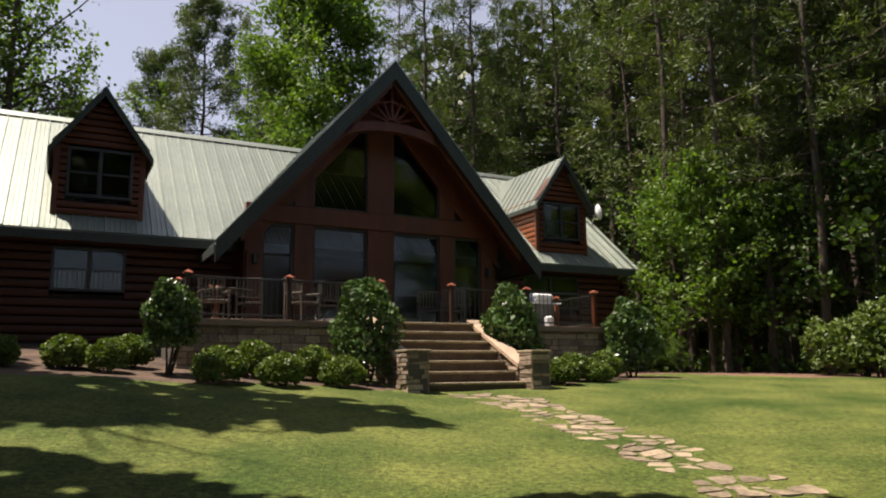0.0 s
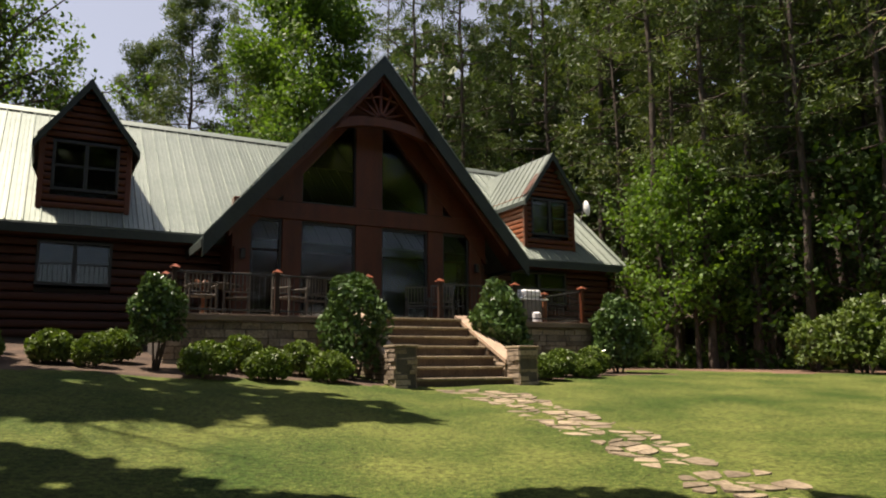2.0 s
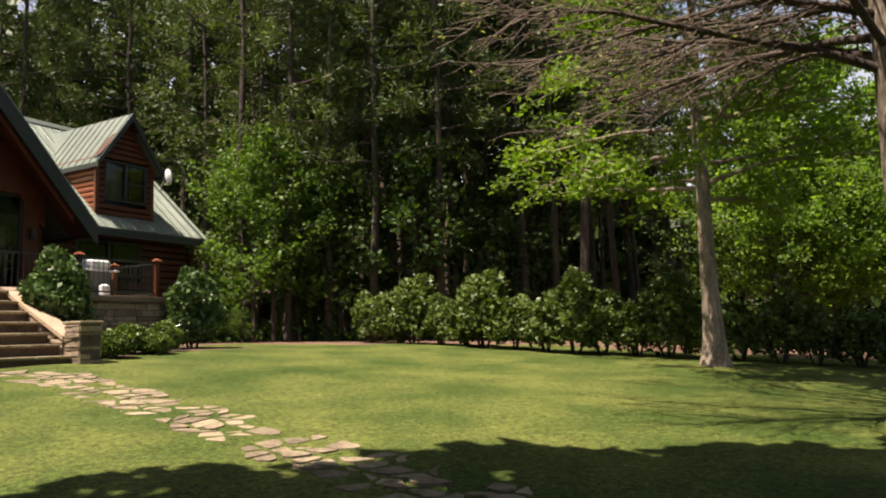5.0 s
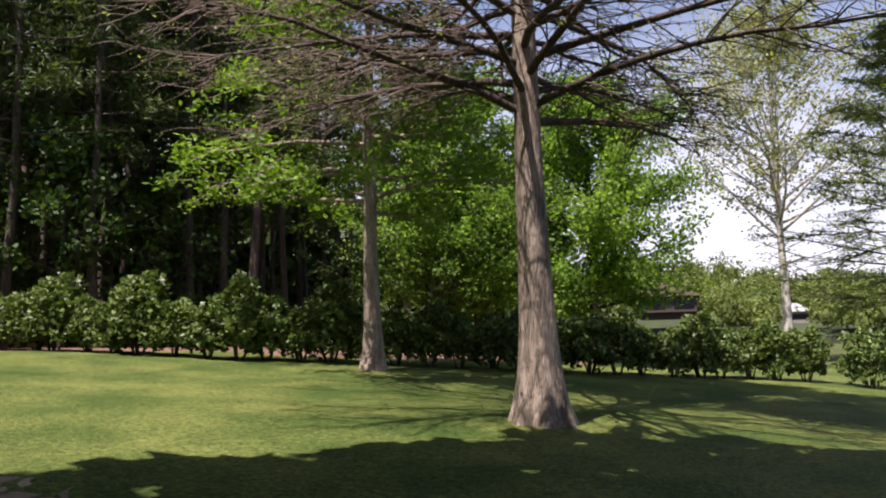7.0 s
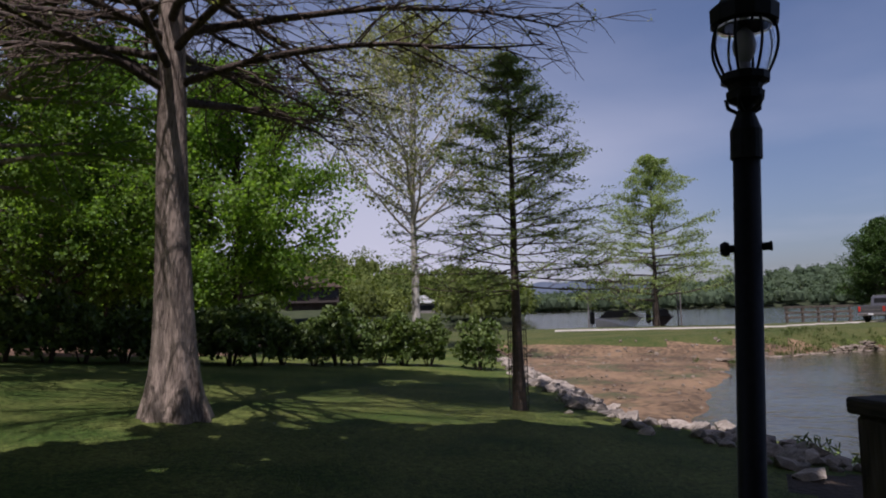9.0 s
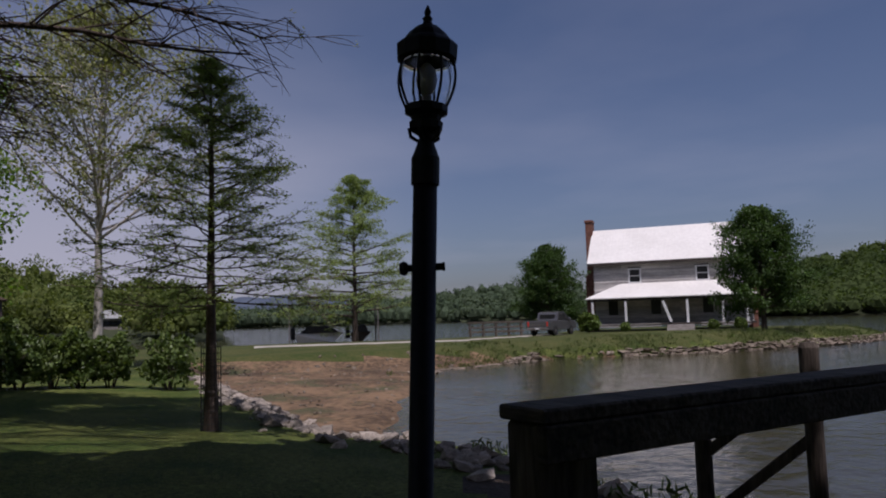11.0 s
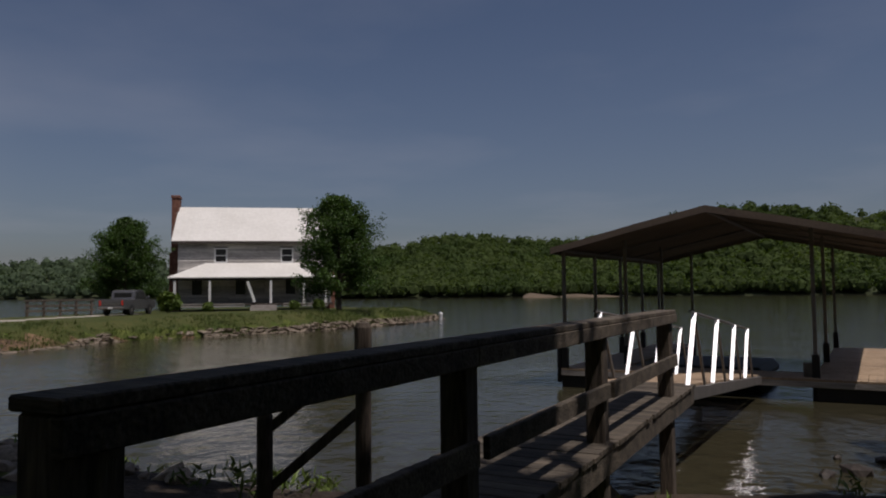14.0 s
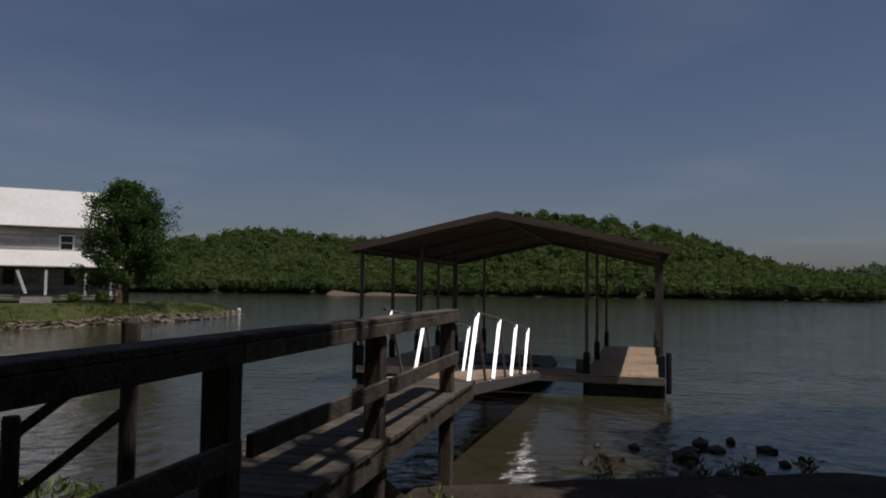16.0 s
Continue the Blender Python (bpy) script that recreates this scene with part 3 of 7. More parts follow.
def sloped_panel(a0, a1, seam=0.035):
    """One standing-seam roofing sheet from the eave to the ridge."""
    bm = bmesh.new()
    sec = [(a0, 0.0), (a0 + 0.012, seam), (a0 + 0.035, seam), (a0 + 0.05, 0.004), (a0 + 0.135, 0.003), (a0 + 0.142, 0.014), (a0 + 0.156, 0.014), (a0 + 0.163, 0.003),
           (a0 + 0.235, 0.003), (a0 + 0.242, 0.014), (a0 + 0.256, 0.014), (a0 + 0.263, 0.003), (a1, 0.004)]
    nrm = Vector((0, -PITCH, 1)).normalized()
    rows = []
    for b, z in ((EAVE_B, EAVE_Z), (RIDGE_B, RIDGE_Z)):
        rows.append([bm.verts.new(Vector((a, b, z)) + nrm * h) for a, h in sec])
    for i in range(len(sec) - 1):
        bm.faces.new((rows[0][i], rows[0][i + 1], rows[1][i + 1], rows[1][i]))
    low = [bm.verts.new(v.co - nrm * 0.03) for v in (rows[0][0], rows[0][-1])]
    bm.faces.new((rows[0][0], low[0], low[1], rows[0][-1]))
    return bm


def window_unit(parent, a0, a1, z0, z1, b, cols=2, rows=2, name="window", curtain=False):
    """A dark-framed sash window in a wall that faces the lawn."""
    w = part(name, box((a0 - 0.07, b - 0.06, z0 - 0.07), (a0, b + 0.06, z1 + 0.07), 0.008), SASH, parent)
    part("frame", box((a1, b - 0.06, z0 - 0.07), (a1 + 0.07, b + 0.06, z1 + 0.07), 0.008), SASH, w)
    part("frame", box((a0, b - 0.058, z1), (a1, b + 0.06, z1 + 0.07), 0.006), SASH, w)
    part("sill", box((a0, b - 0.09, z0 - 0.07), (a1, b + 0.06, z0), 0.006), SASH, w)
    for i in range(1, cols):
        a = a0 + (a1 - a0) * i / cols
        part("mullion", box((a - 0.045, b - 0.05, z0), (a + 0.045, b + 0.05, z1), 0.005), SASH, w)
    for i in range(cols):
        x0 = a0 + (a1 - a0) * i / cols + (0.045 if i else 0)
        x1 = a0 + (a1 - a0) * (i + 1) / cols - (0.045 if i < cols - 1 else 0)
        for k in range(rows):
            y0, y1 = z0 + (z1 - z0) * k / rows, z0 + (z1 - z0) * (k + 1) / rows
            part("pane", box((x0, b + 0.008, y0 + 0.012), (x1, b + 0.016, y1 - 0.012)), GLASS, w)
        for k in range(1, rows):
            zz = z0 + (z1 - z0) * k / rows
            part("rail", box((x0, b - 0.02, zz - 0.025), (x1, b + 0.03, zz + 0.025), 0.004), SASH, w)
        if curtain:
            bm = bmesh.new()
            nseg = 18
            vs = []
            for j in range(nseg + 1):
                a = x0 + 0.03 + (x1 - x0 - 0.06) * j / nseg
                o = b + 0.14 + 0.018 * math.sin(j * 2.1)
                vs.append((bm.verts.new((a, o, z0 + 0.02)), bm.verts.new((a, o + 0.01, z0 + (z1 - z0) * 0.46))))
            for p, q in zip(vs, vs[1:]):
                bm.faces.new((p[0], q[0], q[1], p[1]))
            part("curtain", bm, CURTAIN, w, "pale gathered cafe curtain")
    return w


def log_mesh(length, h, bulge=0.055):
    """A half-round milled log, lying along x from 0, its face towards -y."""
    bm = bmesh.new()
    prof = [(0.0, 0.01), (-bulge * 0.75, h * 0.13), (-bulge, h * 0.35), (-bulge, h * 0.65), (-bulge * 0.75, h * 0.87), (0.0, h - 0.01), (0.10, h - 0.01), (0.10, 0.01)]
    A = [bm.verts.new((0, y, z)) for y, z in prof]
    B = [bm.verts.new((length, y, z)) for y, z in prof]
    for i in range(len(prof)):
        j = (i + 1) % len(prof)
        bm.faces.new((A[i], B[i], B[j], A[j]))
    bm.faces.new(A[::-1])
    bm.faces.new(B)
    return bm


def log_wall(parent, a0, a1, b, z0, z1, holes=(), h=0.2, slope=None, wood=None):
    """Courses of logs between a0 and a1, broken at the openings (a0, a1, z0, z1); slope(z) gives the ends under a gable."""
    k = 0
    z = z0
    while z < z1 - 0.03:
        hh = min(h, z1 - z)
        lo, hi = (a0, a1) if slope is None else slope(z + hh)
        cuts = [(lo, hi)]
        for ha, hb, hz0, hz1 in holes:
            if z + hh > hz0 + 0.02 and z < hz1 - 0.02:
                nxt = []
                for p, q in cuts:
                    if hb <= p or ha >= q:
                        nxt.append((p, q))
                        continue
                    if ha > p:
                        nxt.append((p, ha))
                    if hb < q:
                        nxt.append((hb, q))
                cuts = nxt
        for p, q in cuts:
            if q - p < 0.06:
                continue
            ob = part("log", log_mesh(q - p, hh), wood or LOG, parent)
            ob.location = (p, b, z)
        z += hh
        k += 1


def side_logs(parent, a, b0, top, z0, z1, facing=-1, h=0.16):
    """Courses of logs on a dormer's cheek, cut to the roof's slope behind."""
    z = z0
    while z < z1 - 0.02:
        hh = min(h, z1 - z)
        b1 = EAVE_B + (z + hh - EAVE_Z) / PITCH + 0.1
        L = b1 - b0
        if L > 0.05:
            ob = part("log", log_mesh(L, hh, 0.045), DORMERLOG_LIT, parent)
            ob.matrix_local = Matrix.Translation((a, b0 if facing > 0 else b0 + L, z)) @ Matrix.Rotation(radians(90 if facing > 0 else -90), 4, "Z")
        z += hh


def make_log_house():
    house = thing("log_house", HOUSE, "red-brown log house with green metal roof and glazed gable", "house")
    # main roof, front slope sheet by sheet, the back slope one sheet
    roof = part("roof", prism([(EAVE_B + 0.02, EAVE_Z - 0.05), (RIDGE_B, RIDGE_Z - 0.05), (14.5, EAVE_Z - 0.05), (14.5, EAVE_Z + 0.02), (RIDGE_B, RIDGE_Z + 0.0), (EAVE_B + 0.02, EAVE_Z - 0.005)], -9.0, 9.0, 0), ROOF, house, "green standing-seam metal roof")
    step = 0.3333
    a = -9.03
    while a < 9.0:
        part("roof_panel", sloped_panel(a, a + step), ROOF, roof)
        a += step
    part("ridge_cap", prism([(RIDGE_B - 0.2, RIDGE_Z - 0.11), (RIDGE_B, RIDGE_Z + 0.075), (RIDGE_B + 0.2, RIDGE_Z - 0.11), (RIDGE_B, RIDGE_Z + 0.045)], -9.05, 9.05, 0), ROOF, roof)
    part("fascia", box((-9.05, EAVE_B - 0.03, EAVE_Z - 0.24), (9.05, EAVE_B + 0.02, EAVE_Z - 0.035), 0.005), TRIM, house)
    part("soffit", box((-9.0, EAVE_B + 0.02, EAVE_Z - 0.22), (9.0, WALL_B, EAVE_Z - 0.18)), SOFFIT, house)
    for a0, a1 in ((-9.09, -9.05), (9.05, 9.09)):
        part("rake_board", prism([(EAVE_B - 0.03, EAVE_Z - 0.22), (RIDGE_B, RIDGE_Z - 0.20), (14.5, EAVE_Z - 0.22), (14.5, EAVE_Z + 0.0), (RIDGE_B, RIDGE_Z + 0.04), (EAVE_B - 0.03, EAVE_Z + 0.02)], a0, a1, 0), TRIM, house)
    # body behind the logs, its rooms coloured near-black for want of light
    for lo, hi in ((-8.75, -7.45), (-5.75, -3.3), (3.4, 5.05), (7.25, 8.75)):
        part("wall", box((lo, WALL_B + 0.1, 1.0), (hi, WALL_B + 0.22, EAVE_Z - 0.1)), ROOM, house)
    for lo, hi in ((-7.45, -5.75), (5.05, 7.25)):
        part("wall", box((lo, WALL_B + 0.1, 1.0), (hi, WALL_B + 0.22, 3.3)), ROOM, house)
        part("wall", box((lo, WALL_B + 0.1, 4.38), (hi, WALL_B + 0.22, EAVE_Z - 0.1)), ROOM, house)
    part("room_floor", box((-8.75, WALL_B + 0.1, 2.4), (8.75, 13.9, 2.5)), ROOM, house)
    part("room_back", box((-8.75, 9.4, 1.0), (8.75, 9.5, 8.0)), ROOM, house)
    part("wall", box((-8.75, 13.9, 1.0), (8.75, 14.0, 4.6)), LOG, house)
    for s in (-1, 1):
        part("wall", prism([(WALL_B, 1.0), (14.0, 1.0), (14.0, 4.6), (RIDGE_B, 8.35), (WALL_B, 4.9)], s * 8.75, s * 8.88, 0), LOG, house)
    # front logs of both wings; crossing log ends at the corners
    log_wall(house, -8.9, -3.2, WALL_B, 2.2, 4.44, [(-7.37, -5.83, 3.35, 4.36)])
    log_wall(house, 3.3, 8.9, WALL_B, 2.2, 4.44, [(5.10, 7.18, 3.35, 4.36)])
    for s in (-1, 1):
        for k in range(11):
            bm = lathe([(0.07, 0), (0.095, 0.02), (0.095, 0.25)], 10)
            ob = part("log_end", bm, LOG, house)
            ob.matrix_local = Matrix.Translation((s * 8.93, WALL_B + 0.06 - 0.3, 2.32 + 0.2 * k)) @ Matrix.Rotation(radians(-90), 4, "X")
    window_unit(house, -7.30, -5.90, 3.42, 4.29, WALL_B, 2, 2, curtain=True)
    window_unit(house, 5.17, 7.10, 3.42, 4.29, WALL_B, 2, 2)
    # stone foundation under the wings
    for lo, hi in ((-8.8, -5.2), (4.95, 8.8)):
        part("foundation", box((lo, WALL_B - 0.02, 0.8), (hi, WALL_B + 0.2, 2.2)), MORTAR, house)
    # dormers
    for c in (-6.50, 6.62):
        dormer(house, c)
    gable(house)
    # satellite dish on the far slope
    bm = lathe([(0.02, 0.0), (0.16, 0.02), (0.27, 0.07), (0.28, 0.085), (0.16, 0.04), (0.02, 0.02)], 18)
    dish = part("satellite_dish", bm, PLASTIC, house, "white satellite dish on a short arm", smooth=True)
    dish.matrix_local = Matrix.Translation((9.35, 7.55, 6.95)) @ Matrix.Rotation(radians(78), 4, "Y") @ Matrix.Rotation(radians(20), 4, "X")
    part("dish_arm", beam((9.15, 7.6, 6.45), (9.3, 7.55, 6.9), 0.04, 0.04), STEEL, house)
    return house


def dormer(house, c):
    """A small gabled dormer with log cheeks and a two-sash window."""
    half, b0, zb, ze, za = 0.93, 6.0, 5.08, 6.72, 8.0
    d = part("dormer", box((c - half + 0.05, b0 + 0.1, zb), (c - 0.70, b0 + 0.2, ze)), LOG, house, "log dormer with green metal roof")
    part("corner_board", box((c - half - 0.04, b0 - 0.05, zb - 0.02), (c - half + 0.08, b0 + 0.06, ze), 0.008), TIMBER, d)
    part("corner_board", box((c + half - 0.08, b0 - 0.05, zb - 0.02), (c + half + 0.04, b0 + 0.06, ze), 0.008), TIMBER, d)
    pitch = (za - ze) / (half + 0.1)
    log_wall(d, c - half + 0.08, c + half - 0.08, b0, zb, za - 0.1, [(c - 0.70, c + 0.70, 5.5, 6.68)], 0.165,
             slope=lambda z: (c - min(half - 0.08, (za - z) / pitch), c + min(half - 0.08, (za - z) / pitch)), wood=DORMERLOG_SHADED)
    side_logs(d, c - half, b0, None, zb, ze, -1)
    side_logs(d, c + half, b0, None, zb, ze, 1)
    window_unit(d, c - 0.63, c + 0.63, 5.57, 6.61, b0 - 0.01, 2, 2)
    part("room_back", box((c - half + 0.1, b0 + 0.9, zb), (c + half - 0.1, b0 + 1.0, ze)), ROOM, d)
    back = EAVE_B + (za + 0.12 - EAVE_Z) / PITCH
    for s in (-1, 1):
        e = half + 0.16
        zl = za + 0.12 - e * (za - ze + 0.1) / half
        bb = EAVE_B + (zl - EAVE_Z) / PITCH
        bm = bmesh.new()
        top = [(c, b0 - 0.28, za + 0.12), (c, back, za + 0.12), (c + s * e, bb + 0.05, zl), (c + s * e, b0 - 0.28, zl)]
        vs = [bm.verts.new(p) for p in top] + [bm.verts.new((p[0], p[1], p[2] - 0.09)) for p in top]
        for f in ((0, 1, 2, 3), (7, 6, 5, 4), (0, 4, 5, 1), (1, 5, 6, 2), (2, 6, 7, 3), (3, 7, 4, 0)):
            bm.faces.new([vs[i] for i in f])
        slope = part("roof_slope", bm, ROOF, d)
        for k in range(9):
            b = b0 - 0.2 + 0.32 * k
            if b < back:
                t = min(1.0, 1.0 if b <= bb else (back - b) / (back - bb))
                part("seam", beam((c, b, za + 0.13), (c + s * e * t, b, za + 0.13 + (zl - za - 0.12) * t), 0.025, 0.03, 0), ROOF, slope)
        bm = prism([(c, za + 0.14), (c + s * (e + 0.02), zl + 0.02), (c + s * (e + 0.02), zl - 0.16), (c, za - 0.10)], b0 - 0.33, b0 - 0.28, 1)
        part("rake_board", bm, TRIM, d)
        part("eave_board", box((c + s * e - 0.02, b0 - 0.28, zl - 0.14), (c + s * e + 0.02, bb, zl - 0.01)), TRIM, d)
    part("soffit", prism([(c - half - 0.1, ze + 0.0), (c, za + 0.02), (c + half + 0.1, ze + 0.0), (c, za - 0.05)], b0 - 0.28, b0 + 0.02, 1), SOFFIT, d)


def gable(house):
    """The tall glazed gable with its truss and deep overhang."""
    za, slope = 9.25, 1.165
    g = part("gable", box((-3.35, GABLE_B, DECK_Z), (-2.97, GABLE_B + 0.2, 5.05), 0.01), TIMBER, house, "stained timber gable filled with glass")
    # roof slopes
    run = 4.25
    for s in (-1, 1):
        zl = za - slope * run
        bm = bmesh.new()
        back = RIDGE_B + 0.4
        top = [(MID, 3.95, za), (MID, back, za), (MID + s * run, back, zl), (MID + s * run, 3.95, zl)]
        vs = [bm.verts.new(p) for p in top] + [bm.verts.new((p[0], p[1], p[2] - 0.14)) for p in top]
        for f in ((0, 1, 2, 3), (7, 6, 5, 4), (0, 4, 5, 1), (1, 5, 6, 2), (2, 6, 7, 3), (3, 7, 4, 0)):
            bm.faces.new([vs[i] for i in f])
        r = part("roof_slope", bm, ROOF, g)
        for k in range(20):
            b = 4.05 + 0.333 * k
            if b < back:
                part("seam", beam((MID, b, za + 0.01), (MID + s * run, b, zl + 0.01), 0.025, 0.03, 0), ROOF, r)
        part("rake_board", prism([(MID, za + 0.05), (MID + s * (run + 0.02), zl + 0.05), (MID + s * (run + 0.02), zl - 0.42), (MID, za - 0.42)], 3.89, 3.95, 1), TRIM, g)
        part("rake_flashing", beam((MID, 3.93, za + 0.075), (MID + s * (run + 0.02), 3.93, zl + 0.075), 0.10, 0.025, 0), ROOF, g)
        part("soffit", prism([(MID, za - 0.15), (MID + s * run, zl - 0.15), (MID + s * run, zl - 0.19), (MID, za - 0.19)], 3.95, GABLE_B + 0.1, 1), SOFFIT, g)
        part("barge_beam", prism([(MID, za - 0.22), (MID + s * 3.7, za - 0.22 - slope * 3.7), (MID + s * 3.7, za - 0.55 - slope * 3.7), (MID, za - 0.55)], 4.02, 4.2, 1), TIMBER, g)
        part("eave_return", box((MID + s * (run - 0.02), 3.95, zl - 0.2), (MID + s * (run + 0.04), RIDGE_B, zl - 0.02)), TRIM, g)
    part("ridge_cap", prism([(MID - 0.16, za - 0.1), (MID, za + 0.07), (MID + 0.16, za - 0.1), (MID, za + 0.03)], 3.9, RIDGE_B + 0.4, 1), ROOF, g)
    # truss in the peak: arched tie and a fan of poles
    pts = []
    for k in range(17):
        u = -1 + 2 * k / 16
        pts.append((MID + 1.32 * u, 7.70 - 0.22 * abs(u) ** 2.2))
    arch = [(a, z + 0.0) for a, z in pts] + [(a, z - 0.26 + 0.04 * (1 - abs((a - MID) / 1.32))) for a, z in pts[::-1]]
    part("arched_tie", prism(arch, 4.02, 4.22, 1), TIMBER, g)
    for k in range(7):
        t = radians(18 + 24 * k)
        L = min(1.15, (za - 0.55 - 7.72) / (math.sin(t) + slope * abs(math.cos(t))) * 1.02)
        p = (MID + 0.12 * math.cos(t), 4.12, 7.70 + 0.1 * math.sin(t))
        q = (MID + L * math.cos(t), 4.12, 7.72 + L * math.sin(t))
        V, F = tubes([np.array([[*p, 0.045], [*q, 0.035]])], 7)
        part("fan_pole", mesh_of("fan_pole", V, F, TIMBER, True), TIMBER, g)
    V, F = tubes([np.array([[MID - 1.25, 4.12, 7.70, 0.035], [MID - 0.6, 4.12, 8.15, 0.03], [MID, 4.12, 8.3, 0.03], [MID + 0.6, 4.12, 8.15, 0.03], [MID + 1.25, 4.12, 7.70, 0.035]])], 7)
    part("bent_pole", mesh_of("bent_pole", V, F, TIMBER, True), TIMBER, g)
    # posts, beams and panes
    top = lambda a: za - 0.5 - slope * abs(a - MID)
    for a0, a1 in ((-2.22, -1.74), (-0.33, 0.39), (1.72, 2.18), (2.98, 3.36)):
        part("post", box((a0, GABLE_B, DECK_Z), (a1, GABLE_B + 0.2, 5.06), 0.01), TIMBER, g)
    part("cross_beam", box((-3.4, GABLE_B - 0.04, 5.06), (3.4, GABLE_B + 0.2, 5.50), 0.015), TIMBER, g)
    for a0, a1 in ((-2.22, -1.74), (1.72, 2.18)):
        part("post", prism([(a0, 5.50), (a1, 5.50), (a1, top(a1) + 0.2), (a0, top(a0) + 0.2)], GABLE_B, GABLE_B + 0.2, 1), TIMBER, g)
    part("post", prism([(-0.33, 5.50), (0.39, 5.50), (0.39, top(0.39) + 0.2), (MID, top(MID) + 0.2), (-0.33, top(-0.33) + 0.2)], GABLE_B, GABLE_B + 0.2, 1), TIMBER, g)
    for s in (-1, 1):
        A, B_ = (MID, za - 0.2), (MID + s * 3.45, za - 0.2 - slope * 3.45)
        part("rafter", prism([A, B_, (B_[0], B_[1] - 0.75), (A[0], A[1] - 0.75)], GABLE_B - 0.01, GABLE_B + 0.2, 1), TIMBER, g)
    for a0, a1 in ((-2.97, -2.22), (-1.74, -0.33), (0.39, 1.72), (2.18, 2.98)):
        w = part("window", box((a0, GABLE_B + 0.05, 4.99), (a1, GABLE_B + 0.16, 5.06), 0.004), SASH, g)
        z0 = 2.68
        part("pane", box((a0 + 0.05, GABLE_B + 0.10, z0), (a1 - 0.05, GABLE_B + 0.11, 4.99)), GLASS, w)
        part("frame", box((a0, GABLE_B + 0.05, DECK_Z), (a0 + 0.05, GABLE_B + 0.16, 4.99), 0.004), SASH, w)
        part("frame", box((a1 - 0.05, GABLE_B + 0.05, DECK_Z), (a1, GABLE_B + 0.16, 4.99), 0.004), SASH, w)
        part("sill", box((a0 + 0.05, GABLE_B + 0.04, DECK_Z), (a1 - 0.05, GABLE_B + 0.17, z0), 0.004), SASH, w)
    for a0, a1 in ((-2.97, -2.22), (-1.74, -0.33), (0.39, 1.72), (2.18, 2.98)):
        t0, t1 = top(a0) - 0.25, top(a1) - 0.25
        if max(t0, t1) < 5.6:
            continue
        poly = [(a0, 5.5), (a1, 5.5), (a1, max(5.52, t1)), (a0, max(5.52, t0))]
        w = part("window", box((a0, GABLE_B + 0.05, 5.5), (a1, GABLE_B + 0.16, 5.55), 0.004), SASH, g)
        part("pane", prism([(p, q) for p, q in poly], GABLE_B + 0.10, GABLE_B + 0.11, 1), GLASS, w)
        for p, q in ((poly[0], poly[3]), (poly[1], poly[2]), (poly[2], poly[3])):
            if (Vector(p) - Vector(q)).length > 0.1:
                part("frame", beam((p[0], GABLE_B + 0.10, p[1]), (q[0], GABLE_B + 0.10, q[1]), 0.11, 0.07, 0.004), SASH, w)
    # wall lamps and the cheeks between gable and wings
    for s in (-1, 1):
        part("wall", box((MID + s * 3.33, GABLE_B + 0.1, DECK_Z - 0.3), (MID + s * 3.45, WALL_B + 0.1, 5.2)), LOG, g)
    for a in (-3.17, 3.17):
        bm = box((a - 0.06, GABLE_B - 0.14, 4.02), (a + 0.06, GABLE_B - 0.02, 4.26), 0.02)
        part("wall_lantern", bm, IRON, g, "small black wall lantern")
    # near-black sheets stand in for the unlit room behind the glass
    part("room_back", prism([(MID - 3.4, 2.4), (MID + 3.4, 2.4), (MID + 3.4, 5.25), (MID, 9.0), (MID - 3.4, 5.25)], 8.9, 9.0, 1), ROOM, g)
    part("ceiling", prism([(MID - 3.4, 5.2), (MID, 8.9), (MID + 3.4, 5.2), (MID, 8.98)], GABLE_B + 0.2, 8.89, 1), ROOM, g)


make_log_house()


# ---- terrace, steps and railing of the log house ----
def stone_face(parent, a0, a1, z0, z1, place, g, h=0.11, skip=None):
    """Dry-laid ledge stones over a wall face; place(u, z, out) turns wall metres into local ones."""
    z = z0
    while z < z1 - 0.02:
        hh = min(h * g.uniform(0.75, 1.3), z1 - z)
        u = a0
        while u < a1 - 0.01:
            ln = min(g.uniform(0.16, 0.46), a1 - u)
            if a1 - u - ln < 0.08:
                ln = a1 - u
            if skip is None or not skip(u + ln / 2, z + hh / 2):
                out = g.uniform(0.015, 0.05)
                bm = bmesh.new()
                j = lambda k: g.uniform(-k, k)
                ins = 0.008
                pts = [(u + ins, z + ins), (u + ln - ins, z + ins), (u + ln - ins, z + hh - ins), (u + ins, z + hh - ins)]
                fr = [bm.verts.new(place(p + j(0.01), q + j(0.006), out + j(0.008))) for p, q in pts]
                bk = [bm.verts.new(place(p, q, -0.03)) for p, q in pts]
                bm.faces.new(fr)
                for i in range(4):
                    k = (i + 1) % 4
                    bm.faces.new((fr[i], bk[i], bk[k], fr[k]))
                part("stone", bm, STONE, parent)
            u += ln
        z += hh


